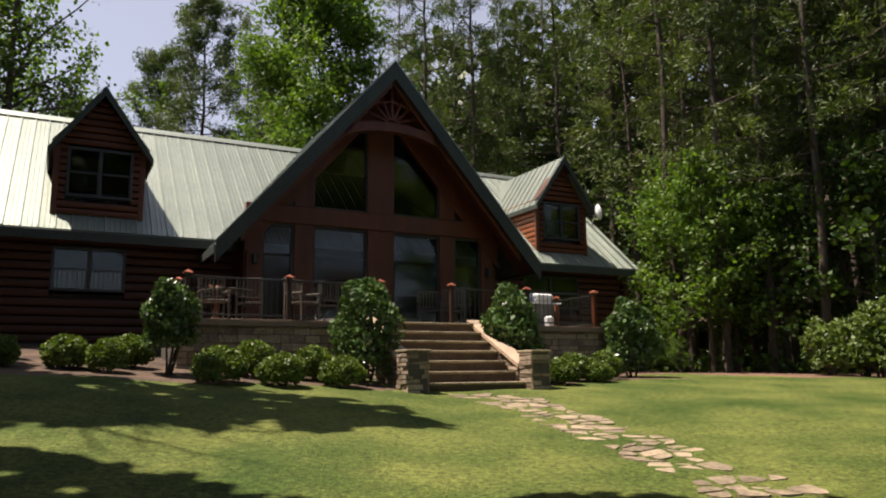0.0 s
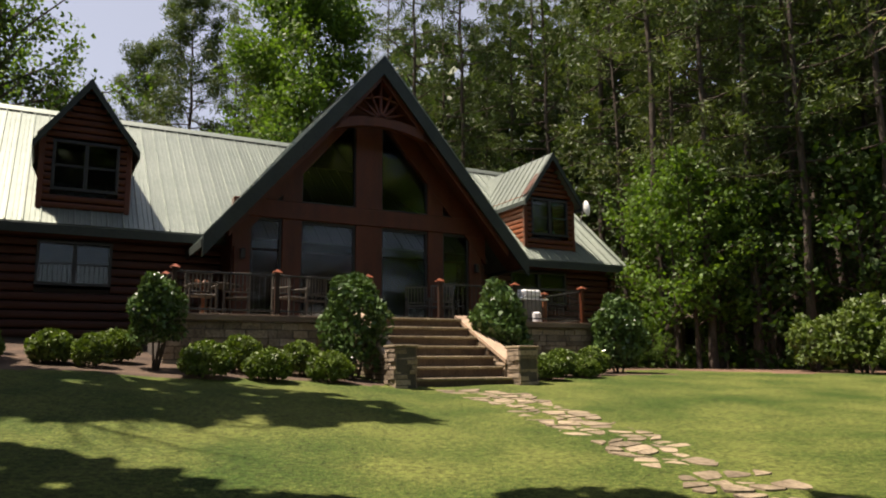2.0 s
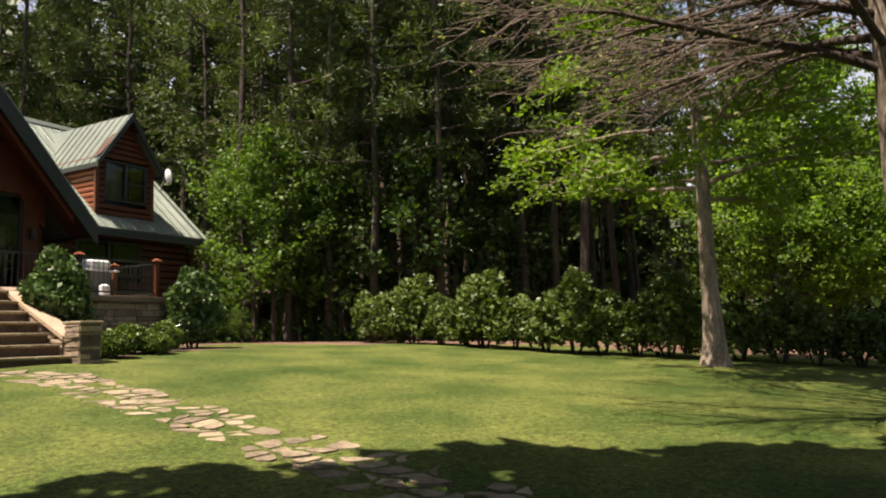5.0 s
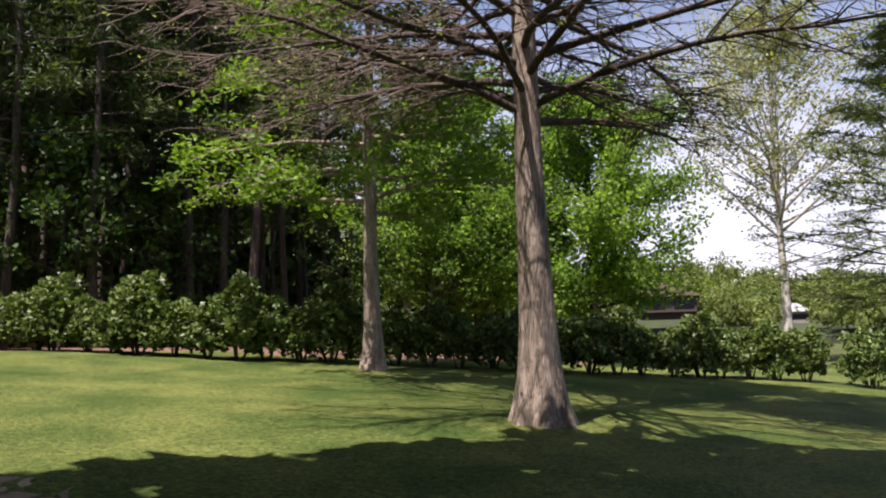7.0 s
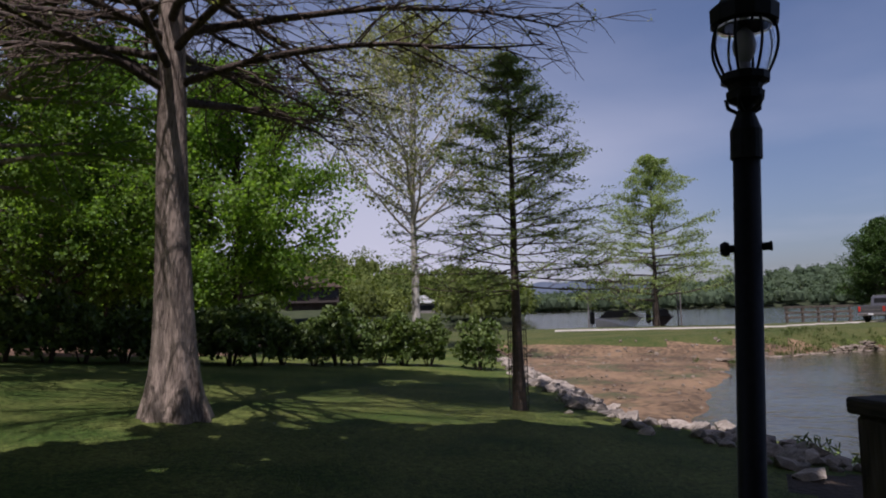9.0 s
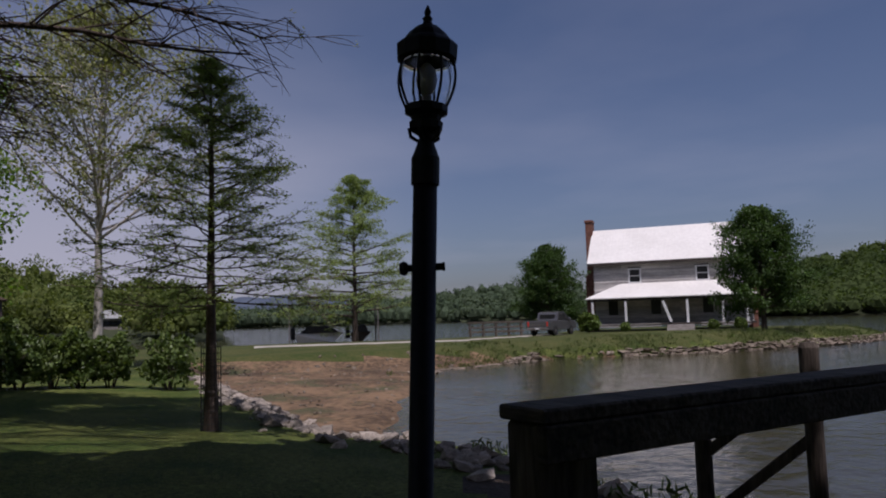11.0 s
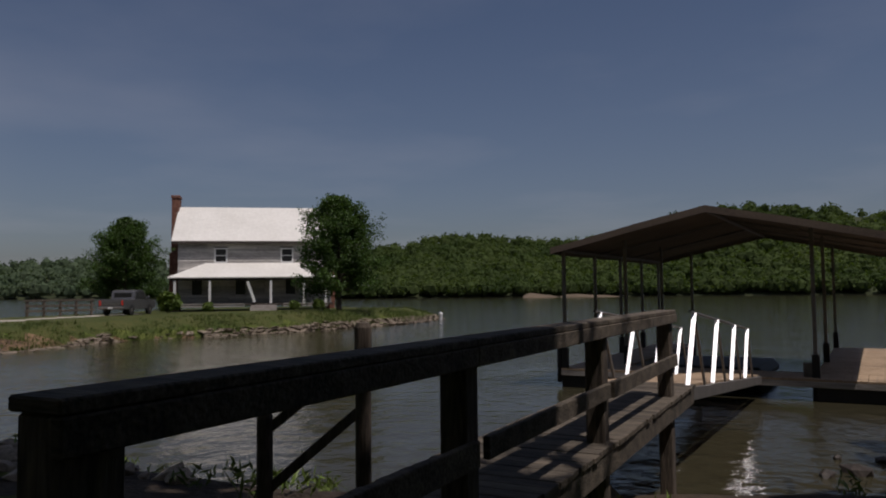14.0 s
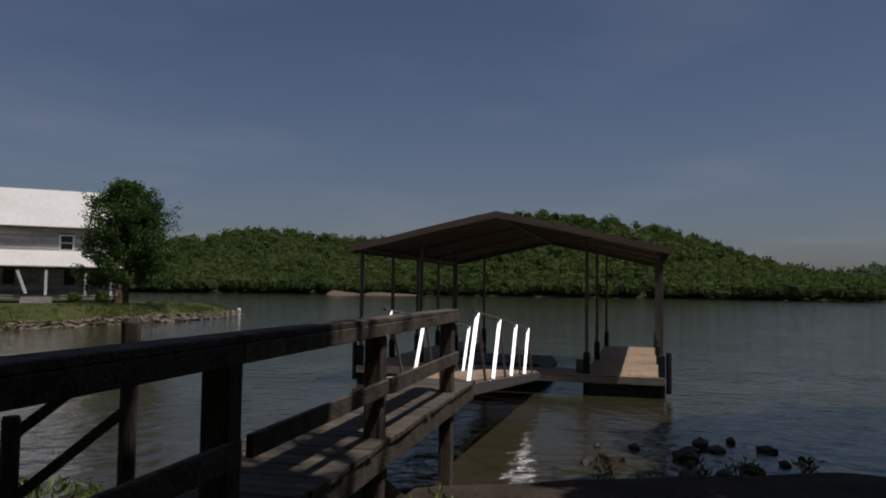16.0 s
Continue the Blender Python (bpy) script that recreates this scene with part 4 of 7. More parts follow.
def make_terrace():
    g = random.Random(3)
    t = thing("terrace", HOUSE, "raised timber deck on a dark stone wall", "deck")
    part("core", box((-5.15, 2.25, 0.9), (4.95, WALL_B - 0.05, DECK_Z - 0.14)), MORTAR, t)
    stone_face(t, -5.17, -1.05, 1.05, DECK_Z - 0.14, lambda u, z, o: (u, 2.25 - o, z), g, 0.13)
    stone_face(t, 1.05, 4.97, 1.05, DECK_Z - 0.14, lambda u, z, o: (u, 2.25 - o, z), g, 0.13)
    part("edge_board", box((-5.22, 2.15, DECK_Z - 0.14), (-1.0, 2.2, DECK_Z - 0.03), 0.005), DECK, t)
    part("edge_board", box((1.0, 2.15, DECK_Z - 0.14), (5.02, 2.2, DECK_Z - 0.03), 0.005), DECK, t)
    b = 2.2
    while b < 4.78:
        part("board", box((-5.2, b + 0.004, DECK_Z - 0.035), (5.0, b + 0.136, DECK_Z), 0.004), DECK, t)
        b += 0.14
    return t


def make_steps():
    g = random.Random(5)
    s = thing("stone_steps", HOUSE, "stone steps with sloping tan coping between ledge-stone pillars", "steps")
    n, rise, run = 7, (DECK_Z - 1.07) / 7, 0.335
    for k in range(n):
        z = 1.07 + rise * (k + 1)
        b = 0.02 + run * k
        part("riser", box((-1.12, b + 0.04, z - rise - (0.2 if k == 0 else 0)), (1.12, b + run + 0.06, z - 0.05)), RISER, s)
        cuts = [-1.12, -0.32 + g.uniform(-0.2, 0.2), 0.38 + g.uniform(-0.2, 0.2), 1.12]
        for p, q in zip(cuts, cuts[1:]):
            part("tread", box((p + 0.004, b - 0.02, z - 0.055), (q - 0.004, b + run + 0.02, z), 0.012), FLAG, s)
    for sd in (-1, 1):
        a0, a1 = (sd * 1.13, sd * 1.42)
        lo, hi = min(a0, a1), max(a0, a1)
        part("cheek_wall", prism([(0.25, 0.8), (2.3, 0.8), (2.3, DECK_Z + 0.02), (0.25, 1.58)], lo + 0.03, hi - 0.03, 0), MORTAR, s)
        top = lambda b: 1.62 + (b - 0.35) * (DECK_Z - 1.60) / 1.95
        for face, sg in ((lo + 0.03, -1), (hi - 0.03, 1)):
            stone_face(s, 0.3, 2.25, 1.05, DECK_Z, lambda u, z, o, face=face, sg=sg: (face + sg * o, u, z), g, 0.1, skip=lambda u, z: z > top(u) - 0.05)
        part("coping", prism([(0.25, top(0.25) - 0.02), (2.32, DECK_Z + 0.03), (2.32, DECK_Z + 0.10), (0.25, top(0.25) + 0.06)], lo - 0.03, hi + 0.03, 0), CAPSTONE, s)
        p0, p1 = (1.12, 1.56) if sd > 0 else (-1.56, -1.12)
        part("pillar_core", box((p0 + 0.03, -0.22, 0.7), (p1 - 0.03, 0.24, 1.84)), MORTAR, s)
        zz = 1.84
        stone_face(s, p0, p1, 0.92, zz, lambda u, z, o: (u, -0.19 - o, z), g, 0.085)
        stone_face(s, -0.22, 0.24, 0.92, zz, lambda u, z, o: (p0 + 0.03 - o, u, z), g, 0.085)
        stone_face(s, -0.22, 0.24, 0.92, zz, lambda u, z, o: (p1 - 0.03 + o, u, z), g, 0.085)
        part("pillar_cap", box((p0 - 0.02, -0.26, zz), (p1 + 0.02, 0.28, zz + 0.05), 0.012), FLAG, s)
    return s


def make_railing():
    r = thing("deck_railing", HOUSE, "dark deck railing with copper-capped posts and thin iron balusters", "railing")
    front = [-5.0, -3.02, -1.02, 0.98 - 0.25, 2.78, 4.80]
    # shade is coloured into most posts, sunlight into the two at the right end
    posts = [(a, 2.32, SHADEPOST if a < 4 else TIMBER) for a in front] + [(-5.0, 3.5, SHADEPOST), (4.80, 3.9, CEDAR)]
    for a, b, mt in posts:
        p = part("post", box((a - 0.045, b - 0.045, DECK_Z), (a + 0.045, b + 0.045, DECK_Z + 0.86), 0.006), mt, r)
        cap = part("cap", prism([(-0.085, 0), (0.085, 0), (0.085, 0.02), (0.0, 0.075), (-0.085, 0.02)], -0.085, 0.085, 1), COPPER, p, "pyramid copper post cap")
        cap.location = (a, b, DECK_Z + 0.86)
        for v in cap.data.vertices:
            if v.co.z > 0.05:
                v.co.y *= 0.1
    spans = [((front[i], 2.32), (front[i + 1], 2.32)) for i in range(5) if i != 2] + [((-5.0, 2.32), (-5.0, 3.5)), ((-5.0, 3.5), (-5.0, 4.7)), ((4.8, 2.32), (4.8, 3.9)), ((4.8, 3.9), (4.8, 5.9))]
    for (a0, b0), (a1, b1) in spans:
        L = math.hypot(a1 - a0, b1 - b0)
        for z in (0.08, 0.80):
            part("rail", beam((a0, b0, DECK_Z + z), (a1, b1, DECK_Z + z), 0.03, 0.035, 0.003), IRON, r)
        n = int(L / 0.115)
        for k in range(1, n):
            u = k / n
            x, y = a0 + (a1 - a0) * u, b0 + (b1 - b0) * u
            part("baluster", box((x - 0.005, y - 0.005, DECK_Z + 0.09), (x + 0.005, y + 0.005, DECK_Z + 0.79)), IRON, r)
    return r


make_terrace()
make_steps()
make_railing()


# ---- trees and shrubs ----
def polar(az, dist):
    """A place by its bearing from the viewer (degrees, left positive) and its distance."""
    return -math.sin(radians(az)) * dist, math.cos(radians(az)) * dist


def standing(az, dist, turn=0.0, sink=0.05, scale=1.0):
    x, y = polar(az, dist)
    return Matrix.Translation((x, y, gz(x, y) - sink)) @ Matrix.Rotation(radians(turn), 4, "Z") @ Matrix.Scale(scale, 4)


def limb_line(p, az, rise, length, r, g, bend=0.0, wob=0.06, n=6):
    """A limb from p in a direction, rising by an angle and bending up (+) or down (-) on the way out."""
    out = []
    q = np.array(p, float)
    step = length / (n - 1)
    a, e = az, rise
    for i in range(n):
        out.append([*q, r * (1 - 0.85 * i / (n - 1)) + 0.002])
        q = q + step * np.array([math.cos(a) * math.cos(e), math.sin(a) * math.cos(e), math.sin(e)])
        a += g.normal() * wob * 2
        e += bend / n + g.normal() * wob
    return np.array(out)


def tree_meshes(name, seed, height, r_base, crown_from, profile, n_limbs, rise, bend, subs, tuft, tuft_spread, leaf, leaf_mat, bark,
                flare=1.5, long=1.6, flat=0.0, twig_mat=None, wander=0.02, tuft_from=0.35, sides=8, one_side=None, top_r=0.12, twig=True, limb=(0.016, 0.011)):
    """Trunk and crown of one tree as two meshes. profile(t) is the limb's reach in metres at the part t of the crown's height."""
    g = np.random.default_rng(seed)
    n = 14
    zs = np.concatenate([[-0.3, 0.0, 0.25, 0.6, 1.2], np.linspace(2.2, height, n)])
    off = np.cumsum(g.normal(size=(len(zs), 2)) * wander * height / n, axis=0)
    off[:5] *= 0.15
    rad = r_base * (1 - (1 - top_r) * np.clip(zs / height, 0, 1) ** 0.9)
    rad = rad * (1 + (flare - 1) * np.exp(-np.clip(zs, 0, None) / 0.45))
    trunk = np.column_stack([off, zs, np.maximum(rad, 0.012)])
    lines = [trunk]
    thin, tips = [], []
    for i in range(n_limbs):
        t = (i + g.random() * 0.9) / n_limbs
        z = height * (crown_from + (0.985 - crown_from) * t)
        p = [np.interp(z, zs, off[:, 0]), np.interp(z, zs, off[:, 1]), z]
        az = i * 2.399 + g.normal() * 0.4
        L = profile(t) * g.uniform(0.7, 1.15)
        if one_side is not None:
            L *= 1 + one_side[1] * math.cos(az - one_side[0])
        if L < 0.15:
            L = 0.15
        r = min(np.interp(z, zs, rad) * 0.5, limb[0] + limb[1] * L)
        ln = limb_line(p, az, rise(t) + g.normal() * 0.12, L, r, g, bend)
        lines.append(ln)
        tips += [ln[k, :3] for k in range(len(ln)) if k / (len(ln) - 1) >= tuft_from]
        for s in range(subs):
            u = g.uniform(0.2, 0.95) * (len(ln) - 1)
            k = int(u)
            q = ln[k, :3] + (ln[min(k + 1, len(ln) - 1), :3] - ln[k, :3]) * (u - k)
            side = az + g.choice([-1, 1]) * g.uniform(0.4, 1.1)
            sl = limb_line(q, side, rise(t) * 0.5 + g.normal() * 0.35, L * g.uniform(0.2, 0.45), max(0.006, r * 0.3), g, bend, n=4)
            thin.append(sl)
            tips += [sl[k2, :3] for k2 in (1, 2, 3)]
    V, F = tubes(lines, sides)
    wood = mesh_of(name + "_trunk", V, F, bark, True)
    tw = None
    if thin and twig:
        V, F = tubes(thin, 3)
        tw = mesh_of(name + "_twigs", V, F, twig_mat or bark, True)
    crown = None
    if tuft:
        crown = quads_mesh(name + "_crown", leaves(np.array(tips), tuft, tuft_spread, leaf, g, flat, long), leaf_mat)
    return wood, tw, crown


def plant(name, meshes, m, label, category="tree", group=""):
    wood, tw, crown = meshes
    t = thing(name, m, label, category, group)
    part("trunk", wood, None, t)
    if tw is not None:
        tagged(part("branchwork", tw, None, t), kind="stuff")
    if crown is not None:
        tagged(part("crown", crown, None, t), kind="stuff")
    return t


R = math.radians
# pines: tall bare trunks and tufts on short limbs
PINES = [tree_meshes("pine", 20 + k, h, 0.175, cf, lambda t: 2.9 * (1 - t) ** 0.6 + 0.5, nl, lambda t: R(-8 + 50 * t), 0.25, 2, tf, 0.42, 0.052,
                     lm, BARK, flare=1.25, long=6.0, wander=0.03, tuft_from=0.45, sides=5, twig=False)
         for k, (h, cf, nl, lm, tf) in enumerate([(25, 0.26, 56, LEAF_PINE, 15), (22, 0.34, 46, LEAF_PINE_PALE, 15), (28, 0.42, 48, LEAF_PINE, 15), (18, 0.42, 60, LEAF_PINE, 34)])]
# understorey and deciduous trees
UNDER = [tree_meshes("maple", 40 + k, h, 0.09, 0.2, lambda t, w=w: w * math.sin(math.pi * min(1, 0.25 + 0.7 * t)) + 0.3, nl, lambda t: R(20 + 30 * t), -0.1, 4, 7, 0.42, 0.13,
                     lm, BARK, long=1.3, flat=0.4, tuft_from=0.3, sides=6)
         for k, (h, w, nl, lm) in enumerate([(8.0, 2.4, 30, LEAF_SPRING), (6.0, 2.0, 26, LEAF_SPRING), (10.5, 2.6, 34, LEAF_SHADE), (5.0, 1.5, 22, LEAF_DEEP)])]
TALLOAK = tree_meshes("tall_oak", 55, 17, 0.2, 0.12, lambda t: 3.3 * math.sin(math.pi * min(1, 0.3 + 0.62 * t)) + 0.4, 42, lambda t: R(25 + 30 * t), 0.1, 6, 8, 0.5, 0.13, LEAF_OAK, BARK, long=1.3, tuft_from=0.3, sides=6)
POPLAR = tree_meshes("poplar", 51, 17, 0.22, 0.25, lambda t: 4.6 * math.sin(math.pi * min(1, 0.3 + 0.62 * t)) + 0.4, 54, lambda t: R(35 + 25 * t), 0.1, 7, 34, 0.62, 0.14, LEAF_SPRING, BARK, long=1.3, tuft_from=0.3, sides=6)
LEAN = tree_meshes("ash", 52, 19, 0.26, 0.25, lambda t: 5.0 * math.sin(math.pi * min(1, 0.3 + 0.6 * t)) + 0.4, 44, lambda t: R(30 + 25 * t), 0.1, 6, 8, 0.5, 0.16, LEAF_SPRING, BARK, long=1.3, tuft_from=0.55, sides=6)

pine_label = "tall dark pine with a bare trunk at the wood's edge"
maple_label = "slender broadleaf tree with fresh green leaves in the wood"
first_pine = [None] * 4
first_under = [None] * 4


def pine(k, az, d, scale=1.0):
    m = standing(az, d, rnd.uniform(0, 360), 0.1, scale)
    if first_pine[k] is None:
        first_pine[k] = plant("pine_tree", PINES[k], m, pine_label, "pine tree", "pines of the wood")
        return first_pine[k]
    return copy_thing(first_pine[k], m)


def under(k, az, d, scale=1.0):
    m = standing(az, d, rnd.uniform(0, 360), 0.1, scale)
    if first_under[k] is None:
        first_under[k] = plant("broadleaf_tree", UNDER[k], m, maple_label, "tree", "young trees of the wood")
        return first_under[k]
    return copy_thing(first_under[k], m)


# behind the log house
pine(3, 21.8, 46, 1.03)
pine(3, 18.6, 42, 1.12)
pine(1, 15.6, 44, 0.93)
pine(3, 13.4, 50, 1.1)
for az, d, k in ((1.5, 36, 2), (-0.8, 40, 0), (-2.6, 35, 2), (-4.6, 41, 0), (-6.2, 36, 1), (-7.8, 39, 2), (-9.6, 34, 0), (-11.2, 38, 1), (3.2, 44, 0), (-13.2, 33, 2),
                 (-15.0, 30, 1), (-16.6, 35, 0), (-18.4, 29, 1), (-19.8, 33, 2), (-21.5, 28.5, 1), (-23.6, 25.2, 2), (-25.0, 29, 0), (-26.4, 26.5, 1), (-28.2, 30, 0),
                 (-29.6, 26.8, 1), (-31.4, 29, 0), (-33.4, 27, 0), (-35.2, 30, 1), (-36.6, 33, 3), (-42, 40, 0), (-44.5, 38, 0), (-47, 36, 0), (-49.5, 33, 0), (-55, 38, 3), (-38.6, 27, 0), (-41, 27.5, 0), (-43.2, 26.5, 2), (-45.4, 28.5, 0), (-46.6, 31.5, 0), (-40.2, 34, 0), (-48.6, 29, 3),
                 (-14.6, 33.5, 0), (-17.6, 25.6, 2), (-22.6, 31, 0), (-20.6, 24.9, 1), (-27.2, 24.8, 0), (-24.4, 34, 1), (-30.6, 33, 2), (-32.4, 24.6, 1), (-34.2, 35, 2), (-38, 36, 0), (-36.2, 28.5, 0), (-39.6, 30, 1), (-41.8, 32, 0), (-43.6, 30, 1)):
    pine(k, az, d, rnd.uniform(0.92, 1.1) if az > -48 else rnd.uniform(0.7, 0.85))
for az, d, k, s in ((-17.2, 27, 0, 0.9), (-18.2, 25, 1, 0.95), (-19.6, 24.6, 0, 0.95), (-21.2, 25.6, 1, 1.0), (-15.8, 31, 2, 1.0), (-22.5, 27, 3, 1.1), (-13.0, 36, 0, 1.2), (-9.0, 37, 2, 1.2),
                    (-3.0, 37, 2, 1.2), (-6.5, 36, 0, 1.35), (-24.5, 25.5, 3, 1.0), (-27.5, 26.5, 2, 0.8), (-30.5, 25.2, 3, 1.2), (-36.5, 27, 3, 1.0),
                    (-40.5, 31, 2, 0.9), (-37.8, 30, 2, 1.2), (-50.5, 28, 2, 0.8), (-53.5, 27, 0, 0.9), (-57.0, 26, 0, 1.0), (-60.0, 27, 0, 1.0), (-56.0, 31, 2, 0.9),
                    (30.5, 32, 0, 1.2), (33.5, 30, 2, 1.2), (36.5, 31, 0, 1.3), (28.0, 36, 2, 1.1), (39.0, 28, 2, 1.2), (34.8, 36, 2, 1.2), (41, 33, 0, 1.2), (31.8, 38, 2, 1.0), (-63.5, 28, 0, 1.0)):
    under(k, az, d, s)
# low saplings at the wood's edge
for az, d, s in ((-15.2, 23.6, 0.22), (-16.1, 24.2, 0.26), (-17.3, 23.8, 0.2), (-14.2, 24.6, 0.3), (-20.5, 25.5, 0.25)):
    under(1, az, d, s)
tall_oak = plant("tall_oak_tree", TALLOAK, standing(37.8, 28.5, 0, 0.1, 1.0), "tall leafy green oak beside the log house", "tree", "tall oaks beside the house")
for az, d, s in ((35.2, 33, 1.05), (41.5, 31, 1.0), (32.4, 37, 1.0)):
    copy_thing(tall_oak, standing(az, d, az * 37, 0.1, s))
poplar = plant("poplar_tree", POPLAR, standing(9.3, 31.5, 40, 0.1, 1.0), "large fresh green broadleaf tree behind the roof", "tree")
plant("ash_tree", LEAN, standing(31.5, 31, 10, 0.1, 0.95), "tall tree with thin fresh green young leaves", "tree")


def far_woods():
    """The deep wood behind the nearer trees, too dense to count; carried on unseen round the left."""
    g = np.random.default_rng(77)
    C = []
    for _ in range(4700):
        # the stretch past 50 degrees is out of view, added to block skylight
        az = g.uniform(-66, 150)
        d = g.uniform(58, 92) if az < 50 else g.uniform(30, 60)
        top = 19 if az > 38 else (7.5 if 11 < az <= 38 else (25 if az > -33 else (9 if az > -52 else 6)))
        x, y = polar(az, d)
        C.append((x, y, 0.3 + g.random() * top))
    for _ in range(1300):
        x, y = polar(g.uniform(-66, -8), g.uniform(46, 60))
        C.append((x, y, gz(x, y) + g.uniform(0.2, 8.5)))
    for _ in range(1100):
        x, y = polar(g.uniform(-47, -12), g.uniform(43, 58))
        C.append((x, y, gz(x, y) + g.uniform(6, 27)))
    for _ in range(420):
        x, y = polar(g.uniform(-12, 2.5), g.uniform(46, 60))
        C.append((x, y, gz(x, y) + g.uniform(5, 23)))
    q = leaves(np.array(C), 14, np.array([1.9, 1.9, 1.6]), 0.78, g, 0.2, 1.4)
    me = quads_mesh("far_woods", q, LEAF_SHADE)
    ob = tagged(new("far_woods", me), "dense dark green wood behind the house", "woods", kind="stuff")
    lines = []
    for _ in range(260):
        az, d = g.uniform(-66, 62), g.uniform(38, 80)
        if -14 < az < 37 and d < 46:
            continue
        x, y = polar(az, d)
        h = g.uniform(9, 16) if az > -40 else 6
        if 11 < az < 38:
            h = 7
        z = gz(x, y)
        lines.append(np.array([[x, y, z - 0.2, g.uniform(0.1, 0.22)], [x + g.normal() * 0.2, y, z + h / 2, 0.13], [x + g.normal() * 0.4, y, z + h, 0.08]]))
    V, F = tubes(lines, 6)
    tagged(new("far_trunks", mesh_of("far_trunks", V, F, BARK, True)), "many thin dark trunks deep in the wood", "trunks", kind="stuff")


far_woods()


def brush():
    """Ferns, seedlings and fallen twigs on the wood's floor."""
    g = np.random.default_rng(78)
    C = []
    for _ in range(1000):
        az, d = g.uniform(-58, -14.5), g.uniform(24.5, 56)
        x, y = polar(az, d)
        C.append((x, y, gz(x, y) + g.uniform(0.05, 0.45 + max(0, d - 34) * 0.11)))
    q = leaves(np.array(C), 22, np.array([0.5, 0.5, 0.3]), 0.15, g, 0.2, 1.6)
    tagged(new("undergrowth", quads_mesh("undergrowth", q, LEAF_DEEP)), "low green undergrowth on brown leaf litter", "undergrowth", kind="stuff")


brush()


# the great cypress on the lawn: buttressed trunk, long bare limbs
def big_cypress():
    g = np.random.default_rng(5)
    t = thing("cypress_tree", standing(-64.7, 10.3, 0, 0.05), "large cypress with a flared grey-brown trunk and bare limbs", "tree")
    H = 13.5
    sides, rows = 28, []
    zs = [-0.2, 0.0, 0.15, 0.35, 0.6, 0.95, 1.4, 2.0, 2.8, 3.6, 4.6, 6.0, 8.0, 10.5, H]
    rr = [0.50, 0.46, 0.42, 0.365, 0.32, 0.28, 0.25, 0.225, 0.205, 0.19, 0.175, 0.155, 0.11, 0.065, 0.02]
    V, F = [], []
    for z, r in zip(zs, rr):
        lobe = 0.17 * math.exp(-max(z, 0) / 0.8)
        for s in range(sides):
            a = 2 * math.pi * s / sides
            k = r * (1 + lobe * math.sin(7 * a + 0.6) + 0.5 * lobe * math.sin(11 * a + 2) + 0.035 * math.sin(5 * a + z * 1.3))
            V.append((k * math.cos(a) - 0.035 * z + 0.002 * z * z, k * math.sin(a), z))
    for i in range(len(zs) - 1):
        for s in range(sides):
            u = (s + 1) % sides
            F.append((i * sides + s, i * sides + u, (i + 1) * sides + u, (i + 1) * sides + s))
    part("trunk", mesh_of("cypress_trunk", V, F, CYPBARK, True), None, t)
    twigs, fine = [], []
    for i in range(44):
        low = i < 26
        z = 4.15 + 2.3 * i / 26 if low else 6.5 + 5.2 * (i - 26) / 18
        az = i * 2.399 + g.normal() * 0.25
        L = max(0.8, (6.0 - (0.42 if low else 0.2) * (z - 4)) * g.uniform(0.75, 1.1))
        ln = limb_line((-0.035 * z + 0.002 * z * z, 0, z), az, R(13) + g.normal() * 0.13, L, 0.024 + 0.0068 * L, g, -0.38, 0.05, 9)
        V, F = tubes([ln], 7)
        part("limb", mesh_of("cypress_limb", V, F, BARK, True), None, t)
        for s in range(24 if low else 12):
            u = g.uniform(0.12, 0.98) * 8
            k = int(u)
            q = ln[k, :3] + (ln[min(k + 1, 8), :3] - ln[k, :3]) * (u - k)
            tl = limb_line(q, az + g.choice([-1, 1]) * g.uniform(0.35, 0.95), g.normal() * 0.22 - 0.02, L * g.uniform(0.16, 0.40) * (1.2 - u / 14), 0.013, g, -0.35, 0.1, 5)
            twigs.append(tl)
            for s2 in range(5 if low else 3):
                k2 = g.integers(1, 5)
                fine.append(limb_line(tl[k2, :3], az + g.normal() * 0.9, g.normal() * 0.3 - 0.15, g.uniform(0.3, 0.8), 0.0065, g, -0.4, 0.12, 3))
    V, F = tubes(twigs + fine, 3)
    tagged(part("branchwork", mesh_of("cypress_twigs", V, F, TWIG, True), None, t, "fine bare drooping twigs"), kind="stuff")
    tips = np.array([f[-1, :3] for f in fine[::7]])
    tagged(part("new_foliage", quads_mesh("cypress_buds", leaves(tips, 4, 0.14, 0.035, g, 0.2, 2.2), LEAF_GREY), None, t), kind="stuff")
    # unseen foliage added high on one side, to shade the lawn but not the trunk
    th, u, zz = g.uniform(-1.75, 1.75, 520), np.sqrt(g.random(520)), g.uniform(9.4, 13.0, 520)
    reach = 7.6 - 0.8 * (zz - 9.4)
    high = np.column_stack([reach * u * np.cos(th), reach * 0.8 * u * np.sin(th), zz])
    tagged(part("high_foliage", quads_mesh("cypress_top", leaves(high, 30, 0.7, 0.17, g, 0.4, 2.0), LEAF_CYP), None, t), kind="stuff")
    return t


big_cypress()
